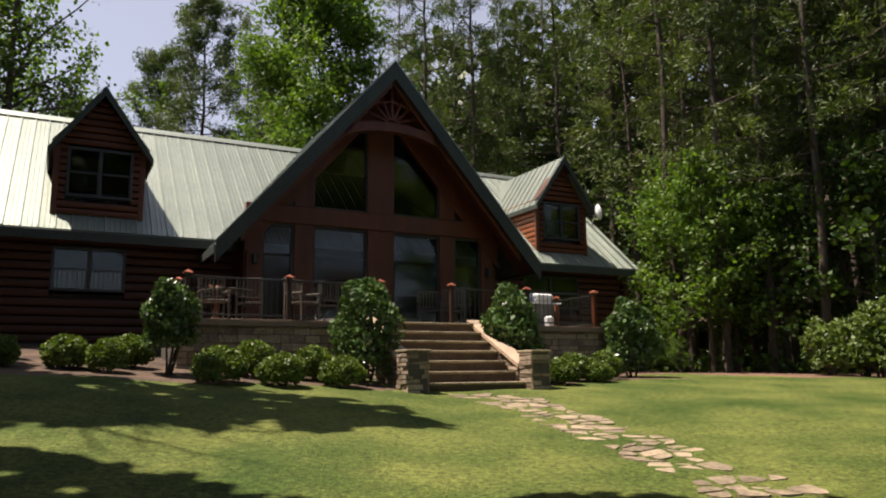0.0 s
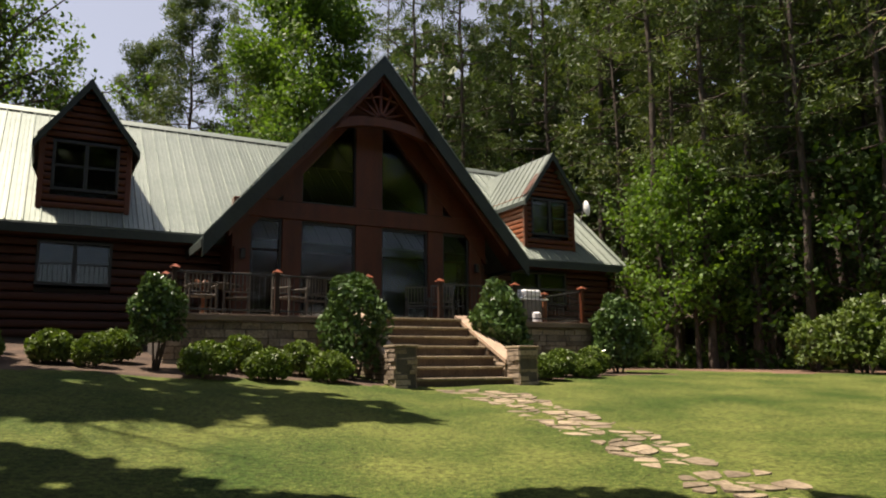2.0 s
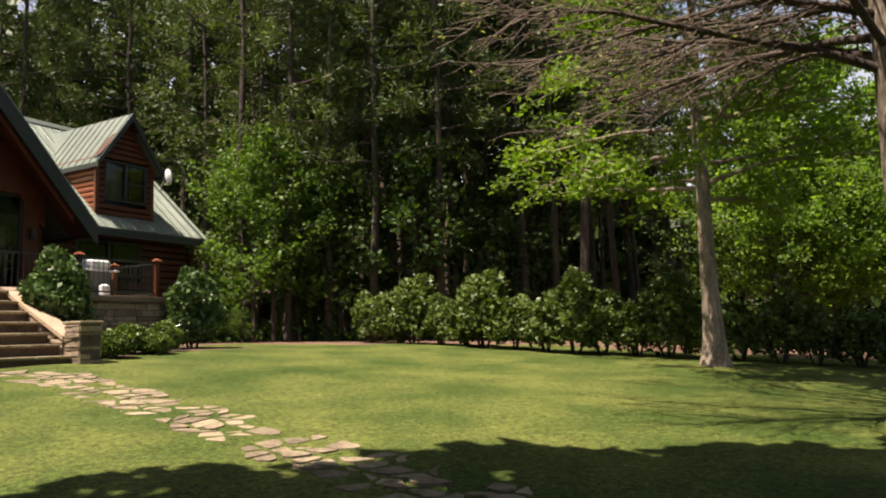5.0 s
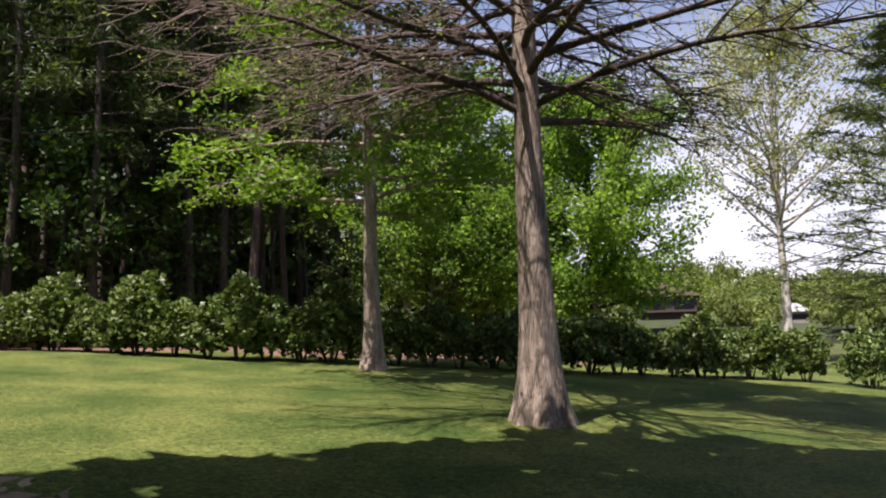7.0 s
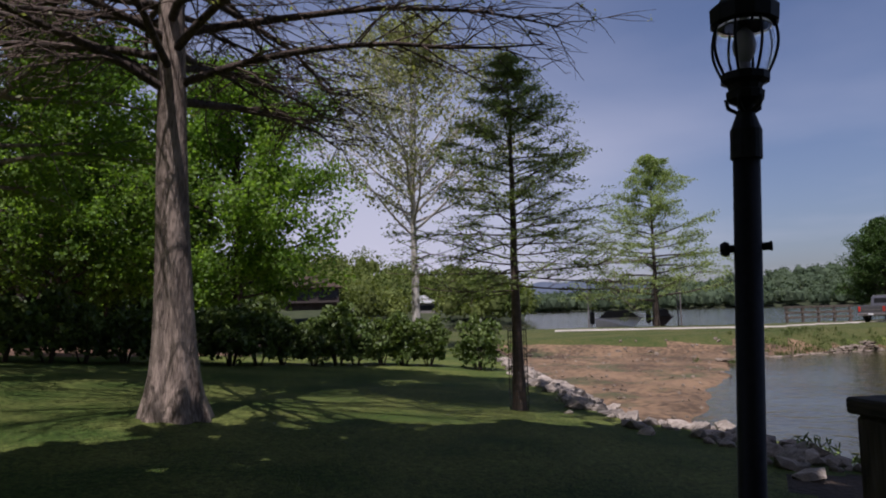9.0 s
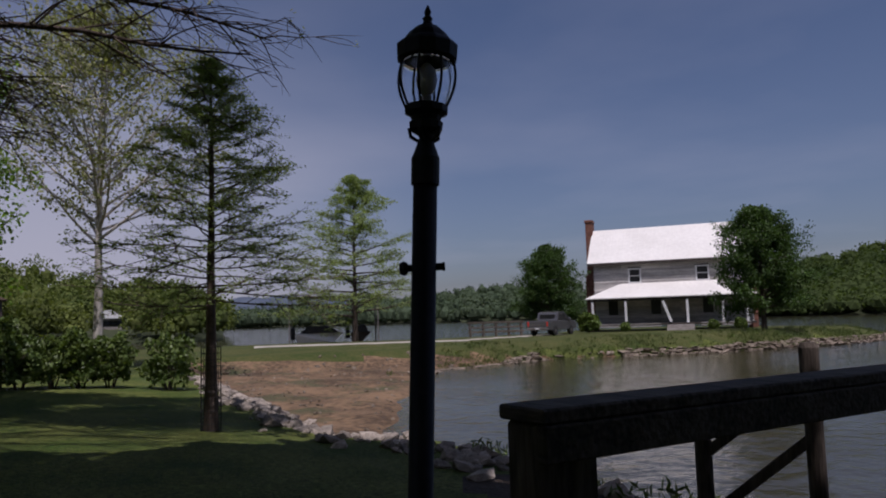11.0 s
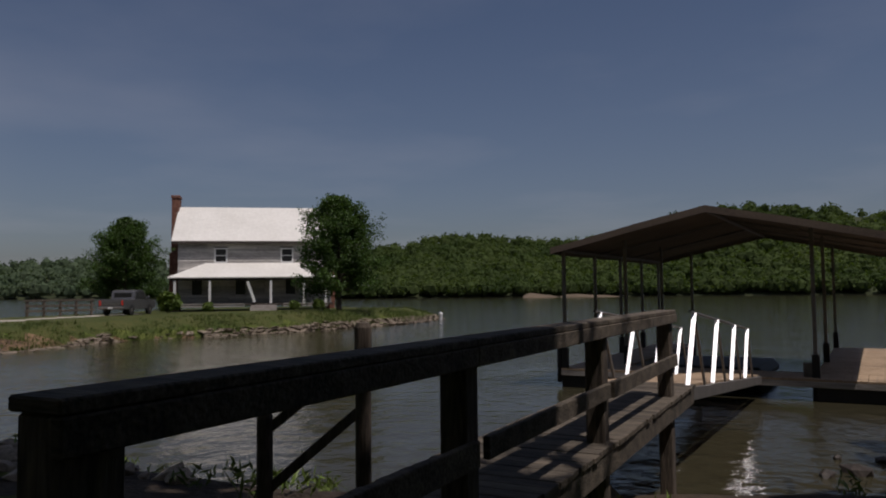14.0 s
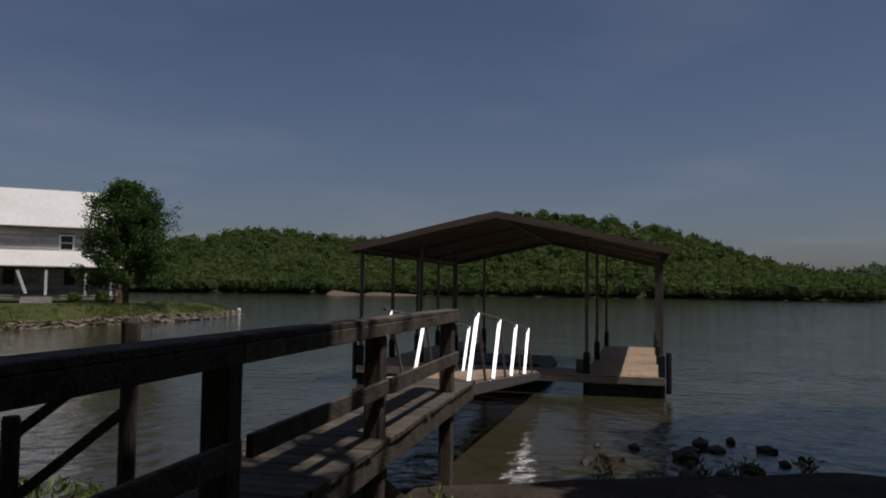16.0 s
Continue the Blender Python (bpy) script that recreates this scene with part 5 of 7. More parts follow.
# second cypress, in bright new leaf
CYP_B = tree_meshes("cypress_b", 61, 13.5, 0.215, 0.27, lambda t: 3.9 * (1 - t) ** 0.7 + 0.3, 56, lambda t: R(6 + 25 * t), -0.15, 6, 28, 0.42, 0.075, LEAF_BRIGHT, CYPBARK, flare=1.75, long=2.4, flat=0.75, tuft_from=0.35, one_side=(R(200), 0.08), sides=14)
plant("cypress_tree", CYP_B, standing(-52.1, 17.4, 0, 0.05), "cypress with pale trunk and bright green feathery sprays", "tree")
OAK = tree_meshes("oak", 62, 8.6, 0.2, 0.16, lambda t: 3.4 * math.sin(math.pi * min(1, 0.22 + 0.72 * t)) + 0.3, 60, lambda t: R(10 + 40 * t), 0.0, 8, 34, 0.46, 0.098, LEAF_OAK, BARK, long=1.3, tuft_from=0.4, sides=8)
plant("oak_tree", OAK, standing(-68.8, 26, 20, 0.05, 1.06), "dense dark green oak behind the hedge", "tree")
OAK2 = tree_meshes("elm", 63, 9.5, 0.17, 0.12, lambda t: 3.4 * math.sin(math.pi * min(1, 0.25 + 0.68 * t)) + 0.3, 52, lambda t: R(15 + 35 * t), 0.0, 8, 28, 0.46, 0.098, LEAF_OAK, BARK, long=1.3, tuft_from=0.4, sides=8)
plant("elm_tree", OAK2, standing(-59.0, 27, 70, 0.05), "broadleaf tree with bright green leaves behind the hedge", "tree")
SYC = tree_meshes("sycamore", 64, 12.6, 0.19, 0.36, lambda t: 5.3 * math.sin(math.pi * min(1, 0.35 + 0.6 * t)) + 0.3, 56, lambda t: R(34 + 25 * t), 0.1, 9, 12, 0.36, 0.10, LEAF_GREY, PALEBARK, long=1.2, tuft_from=0.7, sides=8, twig_mat=PALEBARK)
plant("sycamore_tree", SYC, standing(-82.2, 30, 0, 0.1), "sycamore with pale bark and sparse young leaves", "tree")
CYP_C = tree_meshes("cypress_c", 65, 5.75, 0.10, 0.33, lambda t: 1.95 * (1 - t) ** 0.8 + 0.1, 78, lambda t: R(0 + 35 * t), 0.02, 10, 14, np.array([0.17, 0.17, 0.035]), 0.018, LEAF_CYP, TWIG, flare=1.3, long=3.2, flat=0.9, tuft_from=0.4, sides=6, wander=0.012, limb=(0.005, 0.005), twig_mat=TWIG)
plant("cypress_tree", CYP_C, standing(-89.8, 12.6, 0, 0.1, 1.06), "young conical cypress with thin green foliage beside the rocks", "tree")


def tree_guard():
    """A roll of wire mesh round the young cypress's foot."""
    t = thing("tree_guard", standing(-89.8, 12.6, 0, 0.0), "rusty wire mesh guard round the young cypress trunk", "tree guard")
    r, h = 0.155, 1.32
    for k in range(16):
        a = 2 * math.pi * k / 16
        x, y = r * math.cos(a), r * math.sin(a)
        part("upright_wire", box((x - 0.004, y - 0.004, -0.05), (x + 0.004, y + 0.004, h)), IRON, t)
    for k in range(14):
        V, F = tubes([np.array([[r * math.cos(2 * math.pi * i / 16), r * math.sin(2 * math.pi * i / 16), 0.02 + h * k / 13.3, 0.004] for i in range(17)])], 4)
        part("hoop_wire", mesh_of("hoop_wire", V, F, IRON), None, t)
    return t


tree_guard()
CYP_D = tree_meshes("cypress_d", 66, 13.6, 0.22, 0.14, lambda t: 6.6 * (1 - t) ** 0.75 + 0.3, 62, lambda t: R(0 + 35 * t), 0.1, 6, 20, np.array([0.5, 0.5, 0.25]), 0.085, LEAF_CYP, BARK, flare=1.3, long=2.2, flat=0.5, tuft_from=0.35, sides=8, wander=0.012)
plant("cypress_tree", CYP_D, standing(-100.2, 52.5, 0, 0.1, 0.86), "conical green cypress near the boat shelter", "tree")
MAP = tree_meshes("round_maple", 67, 9.2, 0.2, 0.13, lambda t: 3.55 * math.sin(math.pi * min(1, 0.36 + 0.62 * t)) ** 0.9 + 0.12, 64, lambda t: R(18 + 40 * t), 0.1, 9, 24, 0.5, 0.135, LEAF_DEEP, BARK, long=1.3, tuft_from=0.35, sides=8)
first_maple = plant("maple_tree", MAP, standing(-130.15, 54, 0, 0.1, 0.86), "dense dark green maple before the white-roofed house", "tree", "maples on the point")
copy_thing(first_maple, standing(-115.0, 60, 140, 0.1, 0.86))

# unseen trees added to shade the viewer and the left lawn, trunks out of sight
def shade_tree(seed, x, y, height, reach, lobes, label, dense=34):
    """A broad tree with a dense flat canopy; lobes are (x, y, half-length, half-width) of its leafy masses, from the trunk."""
    g = np.random.default_rng(seed)
    wood, tw, _ = tree_meshes("shade_oak", seed, height, 0.4, 0.5, lambda t: reach * math.sin(math.pi * min(1, 0.42 + 0.5 * t)) + 0.6, 30, lambda t: R(8 + 25 * t), 0.1, 4, 0, 0.5, 0.5, LEAF_SHADE, BARK, sides=7)
    C = []
    for lx, ly, ra, rb in lobes:
        n = int(dense * ra * rb)
        ph = g.uniform(0, 6.3, 3)
        th, u = g.uniform(0, 2 * math.pi, n), np.sqrt(g.random(n))
        edge = 1 + 0.05 * np.sin(3 * th + ph[0]) + 0.05 * np.sin(8 * th + ph[1]) + 0.035 * np.sin(17 * th + ph[2])
        C.append(np.column_stack([lx + ra * u * edge * np.cos(th), ly + 1.05 + rb * u * edge * np.sin(th), height * 0.66 + 1.4 * (1 - u * u) + g.normal(size=n) * 0.35]))
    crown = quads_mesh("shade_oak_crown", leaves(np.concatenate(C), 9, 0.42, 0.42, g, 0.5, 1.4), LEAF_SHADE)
    return plant("shade_tree", (wood, tw, crown), Matrix.Translation((x, y, gz(x, y) - 0.1)), label, "tree", "shade trees")


# canopies stand about ten metres up; the sun throws them four metres towards the right
shade_tree(71, -2.2, -3.4, 15, 5.0, [(0.45, 3.66, 7.8, 5.0), (-5.65, 4.1, 5.2, 5.2), (5.2, 1.15, 4.4, 2.7)], "spreading broadleaf tree shading the lawn")
# two more behind the viewer, added to block skylight and darken the shore
shade_tree(72, -12.5, -4.5, 15, 5.0, [(0, 1.0, 7.5, 7.0)], "unseen spreading tree added to deepen the shade beside the lawn")
shade_tree(73, -9.0, -12.5, 15, 5.0, [(0, 0, 7.2, 7.0), (4.3, 3.6, 3.0, 3.4)], "unseen spreading tree added to shade the shore")
shade_tree(74, -9.6, 8.9, 15, 3.0, [(1.0, 0.65, 3.9, 1.6), (-2.0, -0.3, 4.2, 1.7), (-5.0, 1.0, 4.4, 3.2)], "spreading broadleaf tree at the lawn's edge", 25)


# ---- shrubs ----
def shrub_meshes(name, seed, w, h, leaf_mat, n, leaf, lump=0.16, squat=1.0, stems=False, up=0.0):
    """A rounded shrub: lumpy leafy core, loose leaves over it, short stems below."""
    g = np.random.default_rng(seed)
    d = g.normal(size=(n, 3))
    d /= np.linalg.norm(d, axis=1)[:, None]
    d[:, 2] = np.where(d[:, 2] < -0.75, -d[:, 2], d[:, 2])
    ph = g.uniform(0, 6.3, 6)
    lum = 1 + lump * (np.sin(3 * d[:, 0] + ph[0]) * np.sin(4 * d[:, 1] + ph[1]) + 0.7 * np.sin(7 * d[:, 2] + ph[2] + 3 * d[:, 0]) + 0.5 * np.sin(9 * d[:, 1] + ph[3] - 4 * d[:, 2]))
    rad = lum * (1 - 0.35 * g.random(n) ** 2.2)
    C = d * rad[:, None] * np.array([w / 2, w / 2, h / 2]) + np.array([0, 0, h / 2 * 1.02 + up])
    q = leaves(C, 1, leaf * 0.5, leaf, g, 0.0, 1.7)
    crown = quads_mesh(name + "_leaves", q, leaf_mat)
    lines = []
    for _ in range(7 if stems else 4):
        a = g.uniform(0, 6.3)
        lines.append(limb_line((0.06 * math.cos(a), 0.06 * math.sin(a), -0.1), a, R(72), h * 0.62 + up, 0.02 + 0.008 * h, g, 0.1, 0.06, 5))
        for k in range(6):
            lines.append(limb_line(lines[-1 - k][3, :3], g.uniform(0, 6.3), R(30), w * 0.4, 0.008, g, 0.1, 0.1, 4))
    V, F = tubes(lines, 5)
    return mesh_of(name + "_stems", V, F, BARK, True), crown


def shrub(name, meshes, m, label, category="shrub", group=""):
    t = thing(name, m, label, category, group)
    tagged(part("branchwork", meshes[0], None, t), kind="stuff")
    tagged(part("foliage", meshes[1], None, t), kind="stuff")
    return t


def at_house(a, b, turn=0.0, scale=1.0):
    x, y = house_xy(a, b)
    return Matrix.Translation((x, y, gz(x, y) - 0.03)) @ Matrix.Rotation(radians(turn), 4, "Z") @ Matrix.Scale(scale, 4)


HOLLY_L = shrub_meshes("holly", 81, 1.20, 2.15, LEAF_HOLLY, 4200, 0.075)
HOLLY_R = shrub_meshes("holly_b", 82, 1.25, 1.75, LEAF_HOLLY, 4600, 0.075)
HOLLY_S = shrub_meshes("holly_c", 83, 1.05, 1.45, LEAF_HOLLY, 3600, 0.07, stems=True, up=0.35)
HOLLY_F = shrub_meshes("holly_d", 84, 1.45, 2.0, LEAF_HOLLY, 5000, 0.085)
BOX_A = shrub_meshes("boxwood", 85, 0.92, 0.62, LEAF_BOX, 3000, 0.05, 0.07)
BOX_B = shrub_meshes("boxwood_b", 86, 0.80, 0.66, LEAF_BOX, 2600, 0.05, 0.08)
BOX_C = shrub_meshes("boxwood_c", 87, 0.62, 0.5, LEAF_BOX, 1900, 0.05, 0.08)
shrub("holly_bush", HOLLY_L, at_house(-1.78, 1.15, 0, 0.96), "tall glossy dark green holly beside the stone steps", "bush")
shrub("holly_bush", HOLLY_R, at_house(1.80, 1.55, 0, 1.06), "rounded glossy dark green holly beside the stone steps", "bush")
shrub("holly_bush", HOLLY_S, at_house(-5.45, 1.2, 0, 0.88), "silvery-leaved holly on bare stems before the deck", "bush")
shrub("holly_bush", HOLLY_F, at_house(5.35, 1.7, 30, 0.9), "silvery-leaved tall bush at the deck's corner", "bush")
shrub("holly_bush", HOLLY_F, at_house(-9.1, 2.9, 80, 1.0), "tall dark bush at the house corner", "bush")
box_label = "low clipped rounded shrub in the mulch bed"
firsts = [shrub("boxwood_shrub", BOX_A, at_house(-4.75, 0.25, 0, 0.95), box_label, "shrub", "foundation shrubs"),
          shrub("boxwood_shrub", BOX_B, at_house(-3.95, 1.35, 0, 1.0), box_label, "shrub", "foundation shrubs"),
          shrub("boxwood_shrub", BOX_C, at_house(-7.0, 1.5, 0, 1.12), box_label, "shrub", "foundation shrubs")]
for k, a, b, s in ((0, -3.75, 0.12, 0.9), (1, -2.85, 1.15, 0.95), (0, -2.62, 0.25, 0.9), (2, -7.98, 1.5, 0.85), (1, -6.40, 1.15, 0.82), (0, -6.0, 2.1, 0.95),
                   (0, 2.20, 0.35, 0.9), (1, 2.95, 0.85, 0.9), (0, 3.3, 0.45, 0.75), (1, 3.95, 1.0, 0.95)):
    copy_thing(firsts[k], at_house(a, b, rnd.uniform(0, 360), 1.03 * s))

# the long hedge
HEDGE = [shrub_meshes("hedge", 90 + k, w, h, LEAF_HEDGE, n, 0.092, 0.22, stems=True, up=0.12) for k, (w, h, n) in enumerate([(1.35, 1.55, 2600), (1.25, 1.4, 2300), (1.2, 1.65, 2400)])]
HEDGE_LINE = [(10.4, 20.1), (10.9, 18.6), (11.35, 17.0), (11.9, 15.4), (12.8, 14.1), (13.9, 13.1), (15.0, 11.9), (15.9, 10.6), (16.8, 9.2), (17.7, 7.9), (18.7, 6.7), (19.8, 5.6), (20.9, 4.6), (21.9, 3.4), (22.5, 2.2)]
hedge_first = []
count = 0
for (x0, y0), (x1, y1) in zip(HEDGE_LINE, HEDGE_LINE[1:]):
    L = math.hypot(x1 - x0, y1 - y0)
    for u in ((0.0, 0.5) if L > 1.2 else (0.0,)):
        x, y = x0 + (x1 - x0) * u + rnd.uniform(-0.12, 0.12), y0 + (y1 - y0) * u + rnd.uniform(-0.12, 0.12)
        mm = Matrix.Translation((x, y, gz(x, y) - 0.03)) @ Matrix.Rotation(rnd.uniform(0, 6.3), 4, "Z") @ Matrix.Scale(rnd.uniform(0.86, 1.06) if x0 < 14.5 else rnd.uniform(0.80, 1.0), 4)
        k = count % 3
        if count < 3:
            hedge_first.append(shrub("hedge_shrub", HEDGE[k], mm, "upright leafy green shrub in a long hedge", "shrub", "hedge shrubs"))
        else:
            copy_thing(hedge_first[k], mm)
        count += 1
shrub("hedge_shrub", shrub_meshes("pale_hedge", 97, 1.25, 1.35, LEAF_HEDGE, 1700, 0.085, 0.28, True, 0.35), Matrix.Translation((22.0, 1.2, gz(22, 1.2))), "small yellow-green shrub at the hedge's end", "shrub")


# ---- flagstone path ----
def make_path():
    g = random.Random(21)
    ob = thing("flagstone_path", Matrix.Identity(4), "tan flagstone path set in the lawn", "path", kind="structure")
    line = [(0.85, 13.9), (1.15, 12.7), (1.45, 11.5), (1.75, 10.4), (2.0, 9.4), (2.2, 8.5), (2.4, 7.6), (2.55, 6.8), (2.72, 6.0), (2.9, 5.2), (3.1, 4.3)]
    S = np.concatenate([[0], np.cumsum([math.dist(p, q) for p, q in zip(line, line[1:])])])
    X, Y = [p[0] for p in line], [p[1] for p in line]

    def lay(s, w):
        """Along the path by s, across it by w."""
        x, y = np.interp(s, S, X), np.interp(s, S, Y)
        x2, y2 = np.interp(s + 0.2, S, X) - np.interp(s - 0.2, S, X), np.interp(s + 0.2, S, Y) - np.interp(s - 0.2, S, Y)
        n = math.hypot(x2, y2)
        return Vector((x - y2 / n * w, y + x2 / n * w))
    rows, cols = int(S[-1] / 0.225), 4
    grid = {}
    for r in range(rows + 1):
        s = S[-1] * r / rows
        wide = 1.05 + 0.7 * max(0, 1 - s / 1.8)
        for c in range(cols + 1):
            grid[r, c] = (s + g.uniform(-0.09, 0.09) + (0.08 if c % 2 else 0), wide * (c / cols - 0.5) + g.uniform(-0.13, 0.13))
    for r in range(rows):
        for c in range(cols):
            if g.random() < (0.14 if 0 < c < 3 else 0.36):
                continue
            loop = [grid[r, c], grid[r, c + 1], grid[r + 1, c + 1], grid[r + 1, c]]
            cs, cw = sum(p[0] for p in loop) / 4, sum(p[1] for p in loop) / 4
            shrink = g.uniform(0.68, 0.93)
            ring = []
            for k in range(4):
                a, b = loop[k], loop[(k + 1) % 4]
                f = g.uniform(0.06, 0.3)
                for e in (f, 1 - g.uniform(0.06, 0.3)):
                    ring.append((cs + (a[0] + (b[0] - a[0]) * e - cs) * shrink, cw + (a[1] + (b[1] - a[1]) * e - cw) * shrink))
            bm = bmesh.new()
            z0 = 0.002 + g.uniform(0, 0.014)
            mid = lay(cs, cw)
            base, top = [], []
            for s, w in ring:
                q = lay(s, w)
                zz = gz(q.x, q.y)
                base.append(bm.verts.new((q.x, q.y, zz - 0.06)))
                top.append(bm.verts.new((mid.x + (q.x - mid.x) * 0.97, mid.y + (q.y - mid.y) * 0.97, zz + z0)))
            bm.faces.new(top)
            k = len(ring)
            for j in range(k):
                u = (j + 1) % k
                bm.faces.new((base[j], base[u], top[u], top[j]))
            part("flagstone", bm, PATHSTONE, ob)
    return ob


make_path()


# ---- lamp post ----
def make_lamp():
    x, y = polar(-103.9, 2.3)
    z0 = gz(x, y)
    t = thing("lamp_post", Matrix.Translation((x, y, z0)) @ Matrix.Rotation(radians(2.4), 4, Vector((0.967, -0.250, 0))), "black metal lamp post with a curved glass lantern", "lamp post")
    k = 2.02 - z0          # height of the lantern's foot
    part("pole", lathe([(0.055, -0.1), (0.055, 0.04), (0.038, 0.07), (0.036, k - 0.16)], 20), BLACKP, t, smooth=True)
    part("collar", lathe([(0.042, k - 0.17), (0.042, k - 0.09), (0.036, k - 0.075), (0.020, k - 0.03), (0.026, k - 0.015)], 20), BLACKP, t)
    bar = lathe([(0.011, -0.062), (0.014, -0.060), (0.011, -0.052), (0.011, 0.046), (0.018, 0.049), (0.022, 0.059), (0.015, 0.072)], 12)
    ob = part("ladder_rest", bar, BLACKP, t)
    ob.matrix_local = Matrix.Translation((0, 0, 1.605 - z0)) @ Matrix.Rotation(radians(74.5), 4, "Z") @ Matrix.Rotation(radians(94), 4, "Y")
    lan = part("lantern_base", lathe([(0.026, k - 0.02), (0.05, k - 0.005), (0.052, k + 0.016), (0.044, k + 0.022), (0.048, k + 0.036), (0.066, k + 0.046), (0.066, k + 0.066), (0.058, k + 0.070)], 12), BLACKP, t)
    for i in range(5):
        a = 2 * math.pi * i / 5
        V, F = tubes([np.array([[0.02 * math.cos(a), 0.02 * math.sin(a), k - 0.04, 0.006], [0.045 * math.cos(a), 0.045 * math.sin(a), k - 0.025, 0.006], [0.05 * math.cos(a), 0.05 * math.sin(a), k + 0.0000, 0.006]])], 5)
        part("scroll", mesh_of("scroll", V, F, BLACKP, True), None, lan)
    zs = np.linspace(0, 1, 8)
    prof = lambda u: 0.060 + 0.020 * math.sin(math.pi * min(1, u * 0.9 + 0.05)) + 0.016 * u
    for i in range(8):
        a = 2 * math.pi * (i + 0.3) / 8
        ln = np.array([[prof(u) * math.cos(a), prof(u) * math.sin(a), k + 0.066 + 0.145 * u, 0.0042] for u in zs])
        V, F = tubes([ln], 6)
        part("cage_bar", mesh_of("cage_bar", V, F, BLACKP, True), None, t)
    part("glass_globe", lathe([(prof(u) - 0.008, k + 0.066 + 0.145 * u) for u in zs] + [(prof(u) - 0.011, k + 0.066 + 0.145 * u) for u in zs[::-1]], 24), LAMPGLASS, t, smooth=True)
    part("candle_sleeve", lathe([(0.016, k + 0.06), (0.016, k + 0.10)], 12), FROST, t)
    part("bulb", lathe([(0.012, k + 0.10), (0.028, k + 0.125), (0.033, k + 0.15), (0.026, k + 0.18), (0.008, k + 0.20)], 14), FROST, t, "frosted glass bulb", smooth=True)
    cap = part("cap", lathe([(0.078, k + 0.205), (0.092, k + 0.21), (0.094, k + 0.25), (0.088, k + 0.258), (0.070, k + 0.272), (0.056, k + 0.292), (0.036, k + 0.31), (0.018, k + 0.318), (0.013, k + 0.33)], 12), BLACKP, t)
    part("finial", lathe([(0.012, k + 0.33), (0.016, k + 0.34), (0.008, k + 0.348), (0.011, k + 0.36), (0.003, k + 0.38)], 10), BLACKP, cap)
    return t


make_lamp()

# ---- walkway to the boat dock ----
RAIL_Z, WALK_Z = 1.228, 0.32
WALK_O = Vector((1.88, -0.74, 0))
WALK_D = Vector((0.25, -0.968, 0)).normalized()
WALK = Matrix.Translation(WALK_O) @ Matrix.Rotation(math.atan2(WALK_D.y, WALK_D.x), 4, "Z")   # x along the walk, y to its far side


def make_walkway():
    g = random.Random(31)
    t = thing("boardwalk", WALK, "weathered grey timber boardwalk with a post-and-rail side", "boardwalk")
    L, W = 8.1, 0.76
    for s, w in ((0.13, 0.095), (2.16, 0.07), (4.50, 0.07), (7.12, 0.08)):
        part("post", box((s - w, -0.07, -2.2 if s > 1 else -0.4), (s + w, 0.07, RAIL_Z - 0.04), 0.01), POSTW, t)
    for s in (2.16, 4.50, 7.12):
        part("post", box((s - 0.07, W - 0.07, -2.2), (s + 0.07, W + 0.07, WALK_Z - 0.04), 0.01), POSTW, t)
    # cap rail, upper rail and middle rail in lengths
    for a, b in ((0.02, 2.16), (2.165, 4.50), (4.505, 7.25)):
        part("cap_rail", box((a, -0.10 + g.uniform(-0.004, 0.004), RAIL_Z - 0.038), (b, 0.08, RAIL_Z), 0.006), PLANK, t)
        part("upper_rail", box((a, -0.11, RAIL_Z - 0.132), (b, -0.072, RAIL_Z - 0.040), 0.005), PLANK, t)
        part("middle_rail", box((a + 0.1, -0.11, 0.64 + g.uniform(-0.01, 0.01)), (b, -0.072, 0.755), 0.005), PLANK, t)
    for y in (-0.115, W + 0.075):
        part("edge_beam", box((0.0, y, WALK_Z - 0.22), (L + 0.1, y + 0.045, WALK_Z - 0.045), 0.006), PLANK, t)
    part("joist", box((0.0, W / 2 - 0.02, WALK_Z - 0.28), (L, W / 2 + 0.02, WALK_Z - 0.045)), PLANK, t)
    s = 0.0
    while s < L + 0.05:
        w = 0.14
        part("plank", box((s + 0.004, -0.13 + g.uniform(-0.01, 0.01), WALK_Z - 0.042), (s + w - 0.004, W + 0.13 + g.uniform(-0.01, 0.01), WALK_Z + g.uniform(-0.003, 0.003)), 0.004), PLANK, t)
        s += w
    # diagonal braces under the outer bay
    part("brace", beam((4.6, 0.1, 0.05), (6.9, 0.1, -1.1), 0.05, 0.10), PLANK, t)
    part("brace", beam((6.9, W - 0.1, 0.1), (5.4, W - 0.1, -1.2), 0.05, 0.10), PLANK, t)
    return t


make_walkway()


def make_piles():
    t = thing("mooring_frame", Matrix.Identity(4), "old timber mooring posts joined by slanting braces", "mooring")
    x1, y1 = polar(-132.3, 5.75)
    x0, y0 = polar(-125.2, 5.9)
    part("tall_post", lathe([(0.062, -2.4), (0.058, 0.93), (0.05, 0.95), (0.05, 1.0), (0.064, 1.02), (0.064, 1.19), (0.05, 1.225)], 14), POSTW, t).location = (x1, y1, 0)
    part("short_post", lathe([(0.06, -2.4), (0.06, 0.53), (0.05, 0.56)], 14), POSTW, t).location = (x0, y0, 0)
    part("brace", beam((x0, y0, 0.42), (x1, y1, 1.02), 0.04, 0.075), POSTW, t)
    part("brace", beam((x0, y0, -0.02), (x1, y1, 0.60), 0.04, 0.075), POSTW, t)
    return t


make_piles()


